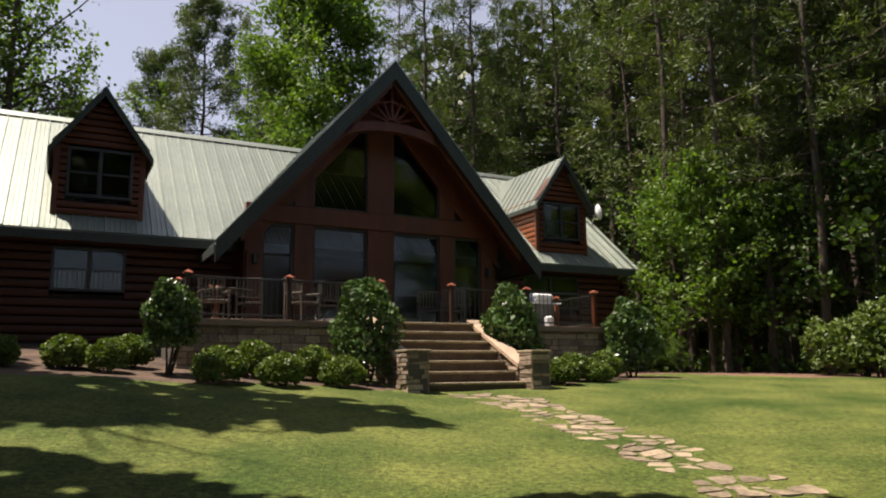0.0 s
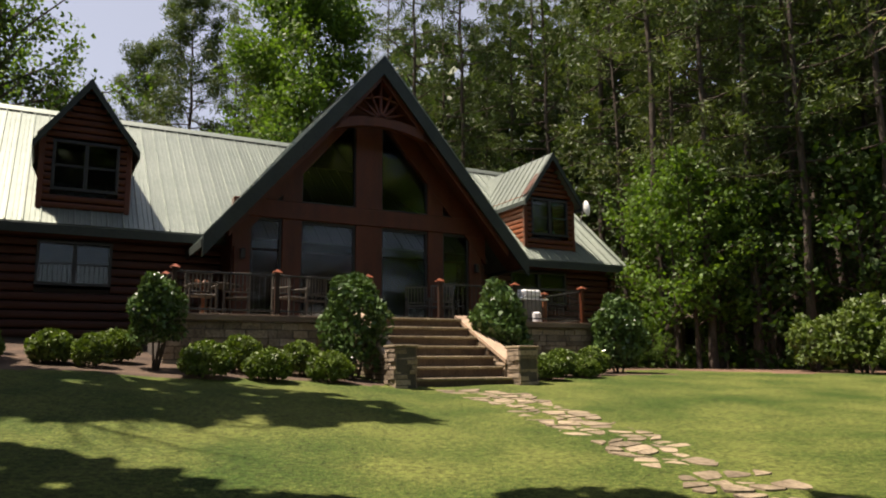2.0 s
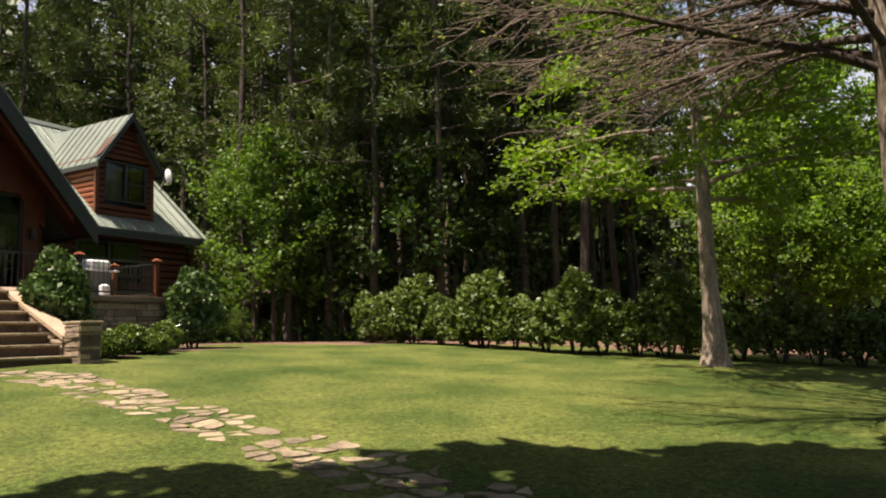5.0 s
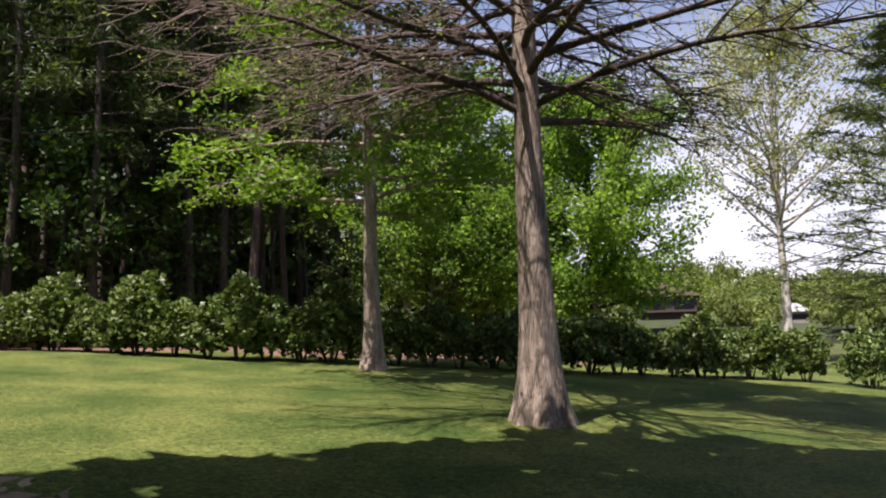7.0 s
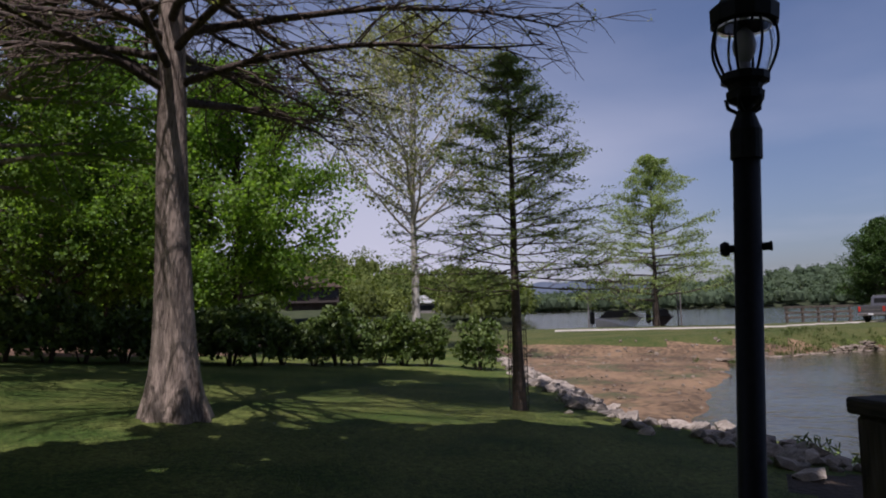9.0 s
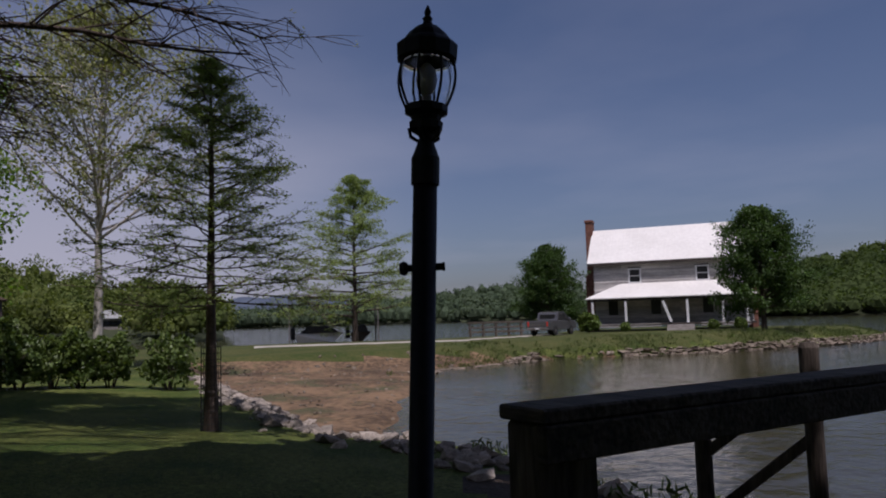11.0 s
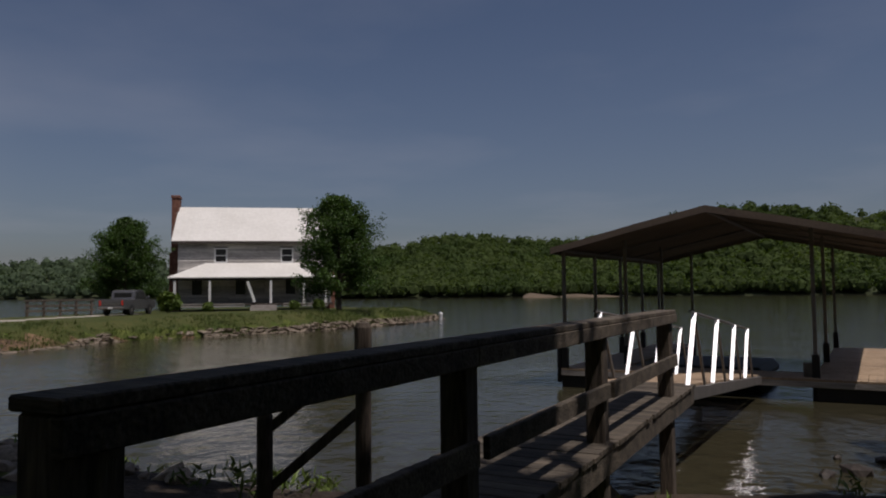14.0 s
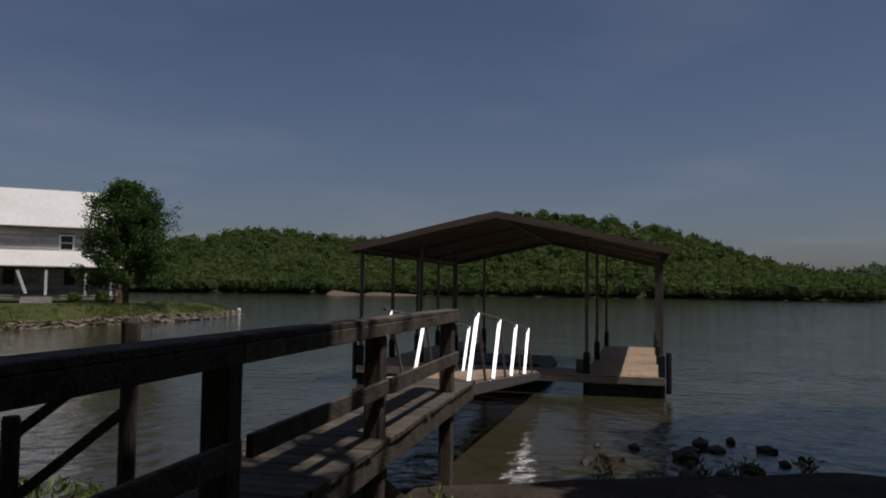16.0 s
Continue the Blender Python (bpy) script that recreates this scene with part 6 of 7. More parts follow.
def make_gangway():
    t = thing("gangway", Matrix.Identity(4), "sloping dock gangway with bright slanted aluminium rail bars", "gangway")
    A, B_ = Vector((3.90, -8.62, 0.30)), Vector((5.62, -16.05, -0.36))
    d = B_ - A
    side = Vector((-d.y, d.x, 0)).normalized()       # towards the far side
    W = 1.12
    n = 52
    for k in range(n):
        p = A + d * ((k + 0.5) / n)
        m = Matrix.Translation(p + side * W / 2) @ d.to_track_quat("X", "Z").to_matrix().to_4x4()
        part("board", box((-d.length / n / 2 + 0.004, -W / 2, -0.02), (d.length / n / 2 - 0.004, W / 2, 0.02), 0.003, m), TANDECK, t)
    along = d.normalized()
    for o in (-0.04, W + 0.04):
        q = side * o
        part("side_beam", beam(A + q - Vector((0, 0, 0.09)), B_ + q - Vector((0, 0, 0.09)), 0.05, 0.16), STEEL, t)
        pts = []
        for u in (0.0, 0.23, 0.46, 0.68):
            foot = A + d * u + q
            head = foot + along * 0.55 + Vector((0, 0, 0.90))
            pts.append(head)
            ax = (head - foot).normalized()
            # faces aimed halfway between sun and viewer, so the glint is built into the shape
            face = Vector((-0.36, 0.47, 0.54))
            face = (face - ax * face.dot(ax)).normalized()
            wide = face.cross(ax)
            turn = Matrix((ax, wide, face)).transposed().to_4x4()
            half = (head - foot).length / 2
            part("rail_bar", box((-half, -0.028, -0.012), (half, 0.028, 0.012), 0.003, Matrix.Translation((foot + head) / 2) @ turn), ALU, t, "bright aluminium slanting bar")
            if u < 0.8:
                part("back_brace", beam(head, foot + along * 1.15, 0.03, 0.05, 0.004), STEEL, t)
        V, F = tubes([np.array([[*(pts[0] - along * 0.25), 0.018]] + [[*p, 0.018] for p in pts])], 8)
        part("handrail", mesh_of("handrail", V, F, STEEL, True), None, t)
    return t


make_gangway()


# ---- covered boat dock ----
DOCK_F = Vector((9.95, -15.30, 0))
DOCK_U = (Vector((2.95, -16.75, 0)) - DOCK_F).normalized()      # along its front
DOCK = Matrix.Translation(DOCK_F) @ Matrix.Rotation(math.atan2(DOCK_U.y, DOCK_U.x), 4, "Z")   # x along the front, y outwards (negative: away)


def make_dock():
    g = random.Random(41)
    t = thing("boat_dock", DOCK, "floating boat dock with tan boards and a brown gabled canopy", "dock")
    W, D, z = 7.15, 9.2, -0.40

    def deck(x0, x1, y0, y1, along, floats):
        for f0, f1 in floats:
            part("float", box((f0 + 0.05, y0 + 0.05, -1.15), (f1 - 0.05, y1 - 0.05, z - 0.16), 0.03), FLOAT, t)
        part("frame", box((x0, y0, z - 0.17), (x1, y1, z - 0.045), 0.01), BOARD, t)
        s = x0 if along else y0
        e = x1 if along else y1
        while s < e - 0.01:
            w = min(0.145, e - s)
            if along:
                part("board", box((s + 0.003, y0, z - 0.042), (s + w - 0.003, y1, z + g.uniform(-0.003, 0.003))), TANDECK, t)
            else:
                part("board", box((x0, s + 0.003, z - 0.042), (x1, s + w - 0.003, z + g.uniform(-0.003, 0.003))), TANDECK, t)
            s += w

    deck(0.0, W, 0.0, 1.3, True, ((0.0, 1.2), (W - 1.75, W)))
    deck(0.0, 1.25, 1.3, D, False, ((0.0, 1.25),))
    deck(W - 1.75, W, 1.3, D, False, ((W - 1.75, W),))
    ze, za = 2.50, 3.25
    mid = W / 2 - 0.1
    posts = [(0.08, y) for y in (0.1, 2.4, 4.7, 7.0, 9.1)] + [(1.2, y) for y in (1.4, 5.0, 9.1)] + [(W - 0.08, y) for y in (0.1, 3.1, 6.1, 9.1)] + [(W - 1.70, y) for y in (0.3, 4.0, 9.1)]
    for x, y in posts:
        zt = ze + (za - ze) * (1 - abs(x - mid) / mid)
        part("canopy_post", box((x - 0.038, y - 0.038, z - 0.1), (x + 0.038, y + 0.038, zt - 0.08), 0.006), STEEL, t)
        part("post_sleeve", box((x - 0.075, y - 0.05, z - 0.55), (x + 0.075, y + 0.05, z + 0.48), 0.01), FLOAT, t)
    # canopy: two sagging cloth slopes with a hanging edge
    ny, nx = 10, 14
    V, F = [], []
    for j in range(ny + 1):
        y = -0.35 + (D + 0.7) * j / ny
        for i in range(nx + 1):
            x = -0.08 + (mid + 0.08) * i / (nx // 2) if i <= nx // 2 else mid + (W + 0.08 - mid) * (i - nx // 2) / (nx // 2)
            h = za - (za - ze) * abs(x - mid) / mid
            sag = 0.035 * math.sin(math.pi * ((y * 0.43) % 1.0)) * abs(x - mid) / mid + 0.008 * math.sin(x * 2.2)
            V.append((x, y, h - sag))
    for j in range(ny):
        for i in range(nx):
            k = j * (nx + 1) + i
            F.append((k, k + 1, k + nx + 2, k + nx + 1))
    rim = [j * (nx + 1) for j in range(ny + 1)], [j * (nx + 1) + nx for j in range(ny + 1)], list(range(nx + 1)), [ny * (nx + 1) + i for i in range(nx + 1)]
    for line in rim:
        for a, b in zip(line, line[1:]):
            n0 = len(V)
            V += [(V[a][0], V[a][1], V[a][2] - 0.15), (V[b][0], V[b][1], V[b][2] - 0.15)]
            F.append((a, b, n0 + 1, n0))
    me = mesh_of("canopy", V, F, CANVAS, False)
    ob = part("canopy", me, None, t, "sagging brown cloth canopy")
    ob.modifiers.new("thickness", "SOLIDIFY").thickness = 0.012
    for y in (0.1, 3.2, 6.2, 9.1):
        for sx, ex in ((-0.1, mid), (mid, W + 0.1)):
            zs = za - 0.07 - (za - ze) * abs(sx - mid) / mid
            zt = za - 0.07 - (za - ze) * abs(ex - mid) / mid
            part("canopy_rafter", beam((sx, y, zs), (ex, y, zt), 0.04, 0.05), STEEL, t)
    for x in (0.08, W - 0.08, mid):
        zz = za - 0.12 - (za - ze) * abs(x - mid) / mid
        part("canopy_beam", beam((x, -0.1, zz), (x, D + 0.1, zz), 0.05, 0.06), STEEL, t)
    part("cleat", box((W - 1.95, 0.35, z), (W - 1.75, 0.42, z + 0.30), 0.02), STEEL, t)
    part("fender", lathe([(0.05, -0.75), (0.06, -0.7), (0.06, 0.1), (0.05, 0.15)], 10), FLOAT, t).location = (W + 0.07, 0.1, 0)
    part("fender", lathe([(0.05, -0.75), (0.06, -0.7), (0.06, 0.1), (0.05, 0.15)], 10), FLOAT, t).location = (-0.07, 0.1, 0)
    part("dark_cover", box((1.7, 1.8, z - 0.42), (4.3, 4.8, z + 0.0), 0.16), FLOAT, t, "low dark boat cover in the slip")
    return t


# the dock's local y runs away from the viewer
if (DOCK.to_3x3() @ Vector((0, 1, 0))).y > 0:
    DOCK = DOCK @ Matrix.Diagonal((1, -1, 1, 1))
make_dock()


# ---- the white-roofed house on the point ----
def make_old_house():
    A = Vector((*polar(-118.45, 67.0), 0))
    Bv = Vector((*polar(-130.2, 66.0), 0))
    u = (Bv - A).normalized()
    z0 = 0.1
    t = thing("farmhouse", Matrix.Translation((A.x, A.y, z0)) @ Matrix.Rotation(math.atan2(u.y, u.x), 4, "Z"), "grey clapboard two-storey farmhouse with white tin roofs", "house")
    # x along the front; the side away from the viewer is +y or -y
    back = 1 if (Matrix.Rotation(math.atan2(u.y, u.x), 3, "Z") @ Vector((0, 1, 0))).dot(A) > 0 else -1
    W, D = 12.9, 6.0
    Z0, ZE, ZR = 0.55, 6.05, 9.05
    Y = lambda y: back * y
    body = bmesh.new()
    add_box(body, (0.04, min(Y(0.06), Y(D)), Z0), (W - 0.04, max(Y(0.06), Y(D)), ZE))
    part("wall", body, DARKW, t)
    for x0, x1 in ((0.0, 0.06), (W - 0.06, W)):
        part("gable_wall", prism([(Y(0.0), Z0), (Y(D), Z0), (Y(D), ZE), (Y(D / 2), ZR - 0.1), (Y(0.0), ZE)], x0, x1, 0), DARKW, t)
    g = random.Random(51)
    for k in range(30):
        z = Z0 + 0.18 * k
        if z > ZE - 0.1:
            break
        x = 0.0
        while x < W - 0.01:
            ln = min(g.choice((2.4, 3.0, 3.6, 4.2)), W - x)
            wins = [] if z < 3.95 or z > 5.3 else [(3.0, 4.1), (8.55, 9.65)]
            segs = [(x, x + ln)]
            for a, b in wins:
                segs = [q for p in segs for q in ((p[0], min(p[1], a)), (max(p[0], b), p[1])) if q[1] - q[0] > 0.05]
            for a, b in segs:
                bm = bmesh.new()
                vs = [bm.verts.new((xx, Y(yy), zz)) for xx in (a + 0.005, b - 0.005) for yy, zz in ((0.05, z), (-0.02, z), (0.03, z + 0.19), (0.05, z + 0.19))]
                for f in ((0, 1, 5, 4), (1, 2, 6, 5), (2, 3, 7, 6), (0, 3, 2, 1), (4, 5, 6, 7)):
                    bm.faces.new([vs[i] for i in f])
                part("clapboard", bm, PALEBOARD, t)
            x += ln
    for c in (3.55, 9.1):
        w = part("window", box((c - 0.55, min(Y(-0.05), Y(0.05)), 4.0), (c - 0.42, max(Y(-0.05), Y(0.05)), 5.3)), WHITEP, t)
        part("frame", box((c + 0.42, min(Y(-0.05), Y(0.05)), 4.0), (c + 0.55, max(Y(-0.05), Y(0.05)), 5.3)), WHITEP, w)
        part("frame", box((c - 0.42, min(Y(-0.05), Y(0.05)), 5.18), (c + 0.42, max(Y(-0.05), Y(0.05)), 5.3)), WHITEP, w)
        part("sill", box((c - 0.42, min(Y(-0.05), Y(0.05)), 4.0), (c + 0.42, max(Y(-0.05), Y(0.05)), 4.12)), WHITEP, w)
        part("rail", box((c - 0.42, min(Y(-0.03), Y(0.04)), 4.6), (c + 0.42, max(Y(-0.03), Y(0.04)), 4.68)), WHITEP, w)
        part("pane", box((c - 0.42, min(Y(0.02), Y(0.03)), 4.12), (c + 0.42, max(Y(0.02), Y(0.03)), 5.18)), SASH, w)
    for s in (0, 1):
        ya, yb = (-0.45, D / 2) if s == 0 else (D / 2, D + 0.45)
        za, zb = (ZE - 0.25, ZR) if s == 0 else (ZR, ZE - 0.25)
        roof = part("roof_slope", prism([(Y(ya), za), (Y(yb), zb), (Y(yb), zb + 0.07), (Y(ya), za + 0.07)], -0.45, W + 0.45, 0), WHITEROOF, t, "white standing-seam tin roof")
        if s == 0:
            for k in range(23):
                x = -0.4 + k * 0.6
                part("seam", beam((x, Y(ya), za + 0.08), (x, Y(yb), zb + 0.08), 0.04, 0.04, 0), WHITEROOF, roof)
    part("eave_board", box((-0.45, min(Y(-0.47), Y(-0.43)), ZE - 0.42), (W + 0.45, max(Y(-0.47), Y(-0.43)), ZE - 0.2)), DARKW, t)
    # porch
    P = 2.7
    zt, zl = 4.0, 2.75
    bm = bmesh.new()
    q = [(-0.05, Y(0), zt), (W + 0.05, Y(0), zt), (W + 0.35, Y(-P), zl), (-0.35, Y(-P), zl)]
    q[0] = (2.3, Y(0), zt)
    q[1] = (W - 2.3, Y(0), zt)
    top = [bm.verts.new(p) for p in q]
    low = [bm.verts.new((p[0], p[1], p[2] - 0.08)) for p in q]
    bm.faces.new(top)
    bm.faces.new(low[::-1])
    for i in range(4):
        bm.faces.new((top[i], low[i], low[(i + 1) % 4], top[(i + 1) % 4]))
    part("porch_roof", bm, WHITEROOF, t)
    for xs, xe in ((-0.35, 2.3), (W + 0.35, W - 2.3)):
        bm = bmesh.new()
        f = [bm.verts.new(p) for p in ((xe, Y(0), zt), (xs, Y(-P), zl), (xs, Y(0.0), zl))]
        lo = [bm.verts.new((v.co.x, v.co.y, v.co.z - 0.08)) for v in f]
        bm.faces.new(f)
        bm.faces.new(lo[::-1])
        for i in range(3):
            bm.faces.new((f[i], lo[i], lo[(i + 1) % 3], f[(i + 1) % 3]))
        part("porch_hip", bm, WHITEROOF, t)
    part("porch_floor", box((-0.1, min(Y(-P + 0.1), Y(0)), Z0 - 0.15), (W + 0.1, max(Y(-P + 0.1), Y(0)), Z0)), DARKW, t)
    part("porch_beam", box((-0.1, min(Y(-P + 0.1), Y(-P + 0.25)), zl - 0.28), (W + 0.1, max(Y(-P + 0.1), Y(-P + 0.25)), zl - 0.09)), DARKW, t)
    for x in (0.25, 3.0, 7.9, 10.6, 12.4):
        part("porch_post", box((x - 0.09, min(Y(-P + 0.1), Y(-P + 0.26)), Z0), (x + 0.09, max(Y(-P + 0.1), Y(-P + 0.26)), zl - 0.28)), WHITEP, t)
    part("leaning_board", beam((6.0, Y(-P + 0.1), zl - 0.4), (6.6, Y(-P + 0.05), Z0 + 0.1), 0.12, 0.2), WHITEP, t)
    for x in (1.6, 5.2, 9.4):
        part("window", box((x - 0.4, min(Y(-0.06), Y(0.0)), 1.3), (x + 0.4, max(Y(-0.06), Y(0.0)), 2.5)), SASH, t)
    for k in range(3):
        part("porch_step", box((6.3, min(Y(-P - 0.3 * (3 - k)), Y(-P + 0.1)), -0.1 + 0.0), (8.4, max(Y(-P - 0.3 * (3 - k)), Y(-P + 0.1)), 0.15 + 0.13 * k)), BOARD, t)
    for x0, x1, zt2 in ((0.6, 5.8, 0.5), (8.9, 12.6, 0.5)):
        for zz in (0.28, 0.46):
            part("porch_edge", box((x0, min(Y(-P), Y(-P + 0.08)), zz), (x1, max(Y(-P), Y(-P + 0.08)), zz + 0.09)), BOARD, t)
    # brick chimneys
    for x0, x1, zt2 in ((-0.98, -0.35, 10.1), (W - 0.3, W + 0.35, 10.2)):
        yc = D * 0.5
        y0, y1 = min(Y(yc - 0.75), Y(yc + 0.75)), max(Y(yc - 0.75), Y(yc + 0.75))
        ch = part("chimney", box((x0 - 0.1, y0 - 0.1, -0.3), (x1, y1 + 0.1, 5.0), 0.03), BRICK, t, "old red brick chimney")
        part("chimney_shaft", box((x0, y0 + 0.2, 5.0), (x1, y1 - 0.2, zt2 - 0.25), 0.02), BRICK, ch)
        part("crown_course", box((x0 - 0.06, y0 + 0.14, zt2 - 0.25), (x1 + 0.04, y1 - 0.14, zt2), 0.02), BRICK, ch)
    return t


make_old_house()
for az, d, s, seed in ((-117.9, 60, 1.05, 1), (-120.6, 62.5, 0.5, 2), (-126.8, 62.5, 0.5, 4), (-128.6, 61, 0.55, 5)):
    if seed == 1:
        yard = shrub("yard_shrub", shrub_meshes("yard_shrub", 130, 1.5, 1.5, LEAF_BOX, 1100, 0.16, 0.15), standing(az, d, 0, 0.02, s), "rounded green shrub beside the farmhouse porch", "shrub", "farmhouse shrubs")
    else:
        copy_thing(yard, standing(az, d, 60 * seed, 0.02, s))


def make_truck():
    x, y = polar(-115.2, 55.5)
    t = thing("pickup_truck", Matrix.Translation((x, y, gz(x, y))) @ Matrix.Rotation(radians(-49), 4, "Z") @ Matrix.Scale(0.95, 4), "silver-grey crew-cab pickup truck parked on gravel", "pickup truck")
    L, W = 5.3, 1.85
    body = prism([(-L / 2, 0.45), (-1.95, 0.42), (-1.8, 0.75), (-1.25, 0.75), (-1.1, 0.42), (1.15, 0.42), (1.3, 0.75), (1.85, 0.75), (2.0, 0.42), (L / 2, 0.48), (L / 2 + 0.02, 0.85), (2.5, 1.06), (1.35, 1.12), (-L / 2, 1.12)], -W / 2, W / 2, 1)
    bmesh.ops.bevel(body, geom=list(body.edges), offset=0.03, segments=1, affect="EDGES")
    b = part("body", body, PAINT, t)
    cab = prism([(-0.95, 1.1), (-0.75, 1.72), (-0.5, 1.80), (0.55, 1.80), (1.0, 1.5), (1.35, 1.1)], -W / 2 + 0.08, W / 2 - 0.08, 1)
    bmesh.ops.bevel(cab, geom=list(cab.edges), offset=0.05, segments=2, affect="EDGES")
    part("cab", cab, PAINT, t)
    part("bed_cover", box((-L / 2 + 0.05, -W / 2 + 0.08, 1.12), (-0.95, W / 2 - 0.08, 1.15), 0.01), RUBBER, t)
    for s in (-1, 1):
        y0 = s * (W / 2 - 0.075)
        part("side_window", prism([(-0.6, 1.2), (-0.55, 1.66), (0.1, 1.68), (0.1, 1.2)], y0 - 0.012, y0 + 0.012, 1), SASH, t)
        part("side_window", prism([(0.2, 1.2), (0.2, 1.68), (0.55, 1.66), (0.98, 1.2)], y0 - 0.012, y0 + 0.012, 1), SASH, t)
        part("mirror", box((0.95, s * 0.92, 1.15), (1.1, s * 1.12, 1.33), 0.03), PAINT, t)
        part("tail_light", box((-L / 2 - 0.02, s * (W / 2 - 0.16) - 0.07, 0.72), (-L / 2 + 0.05, s * (W / 2 - 0.16) + 0.07, 1.06), 0.02), REDL, t)
        for xx in (-1.52, 1.57):
            w = part("wheel", lathe([(0.2, -0.12), (0.37, -0.12), (0.39, -0.09), (0.39, 0.09), (0.37, 0.12), (0.2, 0.12)], 22), RUBBER, t)
            w.matrix_local = Matrix.Translation((xx, s * (W / 2 - 0.1), 0.39)) @ Matrix.Rotation(radians(90), 4, "X")
            part("rim", lathe([(0.05, -0.125), (0.23, -0.115), (0.23, 0.115), (0.05, 0.125)], 16), STEEL, w)
    part("rear_window", box((-0.90, -0.62, 1.22), (-0.80, 0.62, 1.6), 0.02), SASH, t)
    part("rear_bumper", box((-L / 2 - 0.12, -W / 2 + 0.05, 0.45), (-L / 2 + 0.05, W / 2 - 0.05, 0.62), 0.03), STEEL, t)
    part("number_plate", box((-L / 2 - 0.135, -0.16, 0.5), (-L / 2 - 0.12, 0.16, 0.6)), PLASTIC, t)
    part("tailgate_trim", box((-L / 2 - 0.015, -0.6, 0.8), (-L / 2, 0.6, 0.85)), STEEL, t)
    return t


make_truck()


def make_fence():
    A, B_ = Vector((*polar(-108.95, 54.3), 0)), Vector((*polar(-112.85, 56), 0))
    u = (B_ - A).normalized()
    z = gz(A.x, A.y)
    t = thing("rail_fence", Matrix.Translation((A.x, A.y, z)) @ Matrix.Rotation(math.atan2(u.y, u.x), 4, "Z"), "short dark timber rail fence beside the lake", "fence")
    L = (B_ - A).length
    for k in range(5):
        part("post", box((L * k / 4 - 0.07, -0.07, -0.3), (L * k / 4 + 0.07, 0.07, 1.1), 0.01), POSTW, t)
    for zz in (0.30, 0.62, 0.98):
        part("rail", box((-0.2, -0.1, zz), (L + 0.2, -0.06, zz + 0.13), 0.006), PLANK, t)


make_fence()
x, y = polar(-137.9, 61)
ob = thing("marker_post", Matrix.Translation((x, y, gz(x, y))), "short white marker post on the point", "post")
part("post", lathe([(0.12, -0.2), (0.12, 0.55), (0.16, 0.58), (0.16, 0.75), (0.05, 0.85)], 10), WHITEP, ob)


def make_boat_shelter():
    """The distant flat-roofed boat shelter with two boats."""
    cx, cy = polar(-98.6, 64)
    t = thing("boat_shelter", Matrix.Translation((cx, cy, WATER_Z)) @ Matrix.Rotation(radians(-98.6), 4, "Z"), "flat-roofed boat shelter on thin posts over the lake", "shelter")
    W, D, H = 7.6, 4.5, 4.4
    part("roof", box((-W / 2, -D / 2, H), (W / 2, D / 2, H + 0.12), 0.03), DARKW, t)
    for x in (-W / 2 + 0.2, 1.6, W / 2 - 0.2):
        for y in (-D / 2 + 0.2, D / 2 - 0.2):
            part("post", box((x - 0.05, y - 0.05, -0.8), (x + 0.05, y + 0.05, H)), STEEL, t)
    part("platform", box((-W / 2, -D / 2 - 0.4, 0.3), (W / 2, -D / 2 + 0.5, 0.48), 0.02), BOARD, t)
    for k, (bx, L) in enumerate(((-1.2, 4.0), (2.3, 1.8))):
        b = thing("motor_boat", t.matrix_world @ Matrix.Translation((bx, 0.3, 0.55)), "covered dark motor boat with a raised outboard motor", "boat", "boats in the shelter")
        hull = prism([(-L / 2, 0.9), (-L / 2 + 0.1, 0.1), (L / 2 - 0.9, 0.1), (L / 2, 0.95)], -0.9, 0.9, 1)
        for v in hull.verts:
            if v.co.x > L / 2 - 1.0 and v.co.z > 0.5:
                v.co.y *= 0.15
            elif v.co.z < 0.3:
                v.co.y *= 0.6
        part("hull", hull, WHITEP if k == 0 else DARKW, b)
        part("cover", prism([(-L / 2 + 0.3, 0.9), (-L / 4, 1.5), (L / 6, 1.55), (L / 2 - 0.3, 0.95)], -0.8, 0.8, 1), FLOAT, b)
        part("motor", box((-L / 2 - 0.45, -0.25, 0.4), (-L / 2 - 0.05, 0.25, 1.45), 0.1), FLOAT, b)


make_boat_shelter()


def far_cottage(az, d, W, H, wall, roof, label, z=0.3, wing=True):
    x, y = polar(az, d)
    t = thing("lake_house", Matrix.Translation((x, y, z)) @ Matrix.Rotation(radians(az), 4, "Z"), label, "house")
    part("wall", box((-W / 2, -4, -1), (W / 2, 4, H * 0.6)), wall, t)
    part("roof", prism([(-W / 2 - 0.6, H * 0.58), (-W * 0.1, H), (W * 0.12, H), (W / 2 + 0.6, H * 0.58)], -4.6, 4.6, 1), roof, t)
    for k in range(5):
        xx = -W / 2 + W * (k + 0.5) / 5
        part("window", box((xx - 0.7, -4.06, H * 0.2), (xx + 0.7, -3.98, H * 0.45)), SASH, t)
    if wing:
        for xx in (-W * 0.25, W * 0.25):
            part("gable_roof", prism([(xx - W * 0.17, H * 0.6), (xx, H * 0.98), (xx + W * 0.17, H * 0.6)], -5.2, 0.0, 1), roof, t)
        part("porch", box((-W / 2, -5.4, H * 0.02), (W / 2, -4.1, H * 0.1)), wall, t)
    return t


far_cottage(-74.3, 126, 8.6, 4.4, DARKW, BROWNROOF, "dark brown lake house across the inlet", 3.5)
far_cottage(-82.7, 146, 4.6, 3.4, BOARD, WHITEP, "small white house across the inlet", 1.4, False)


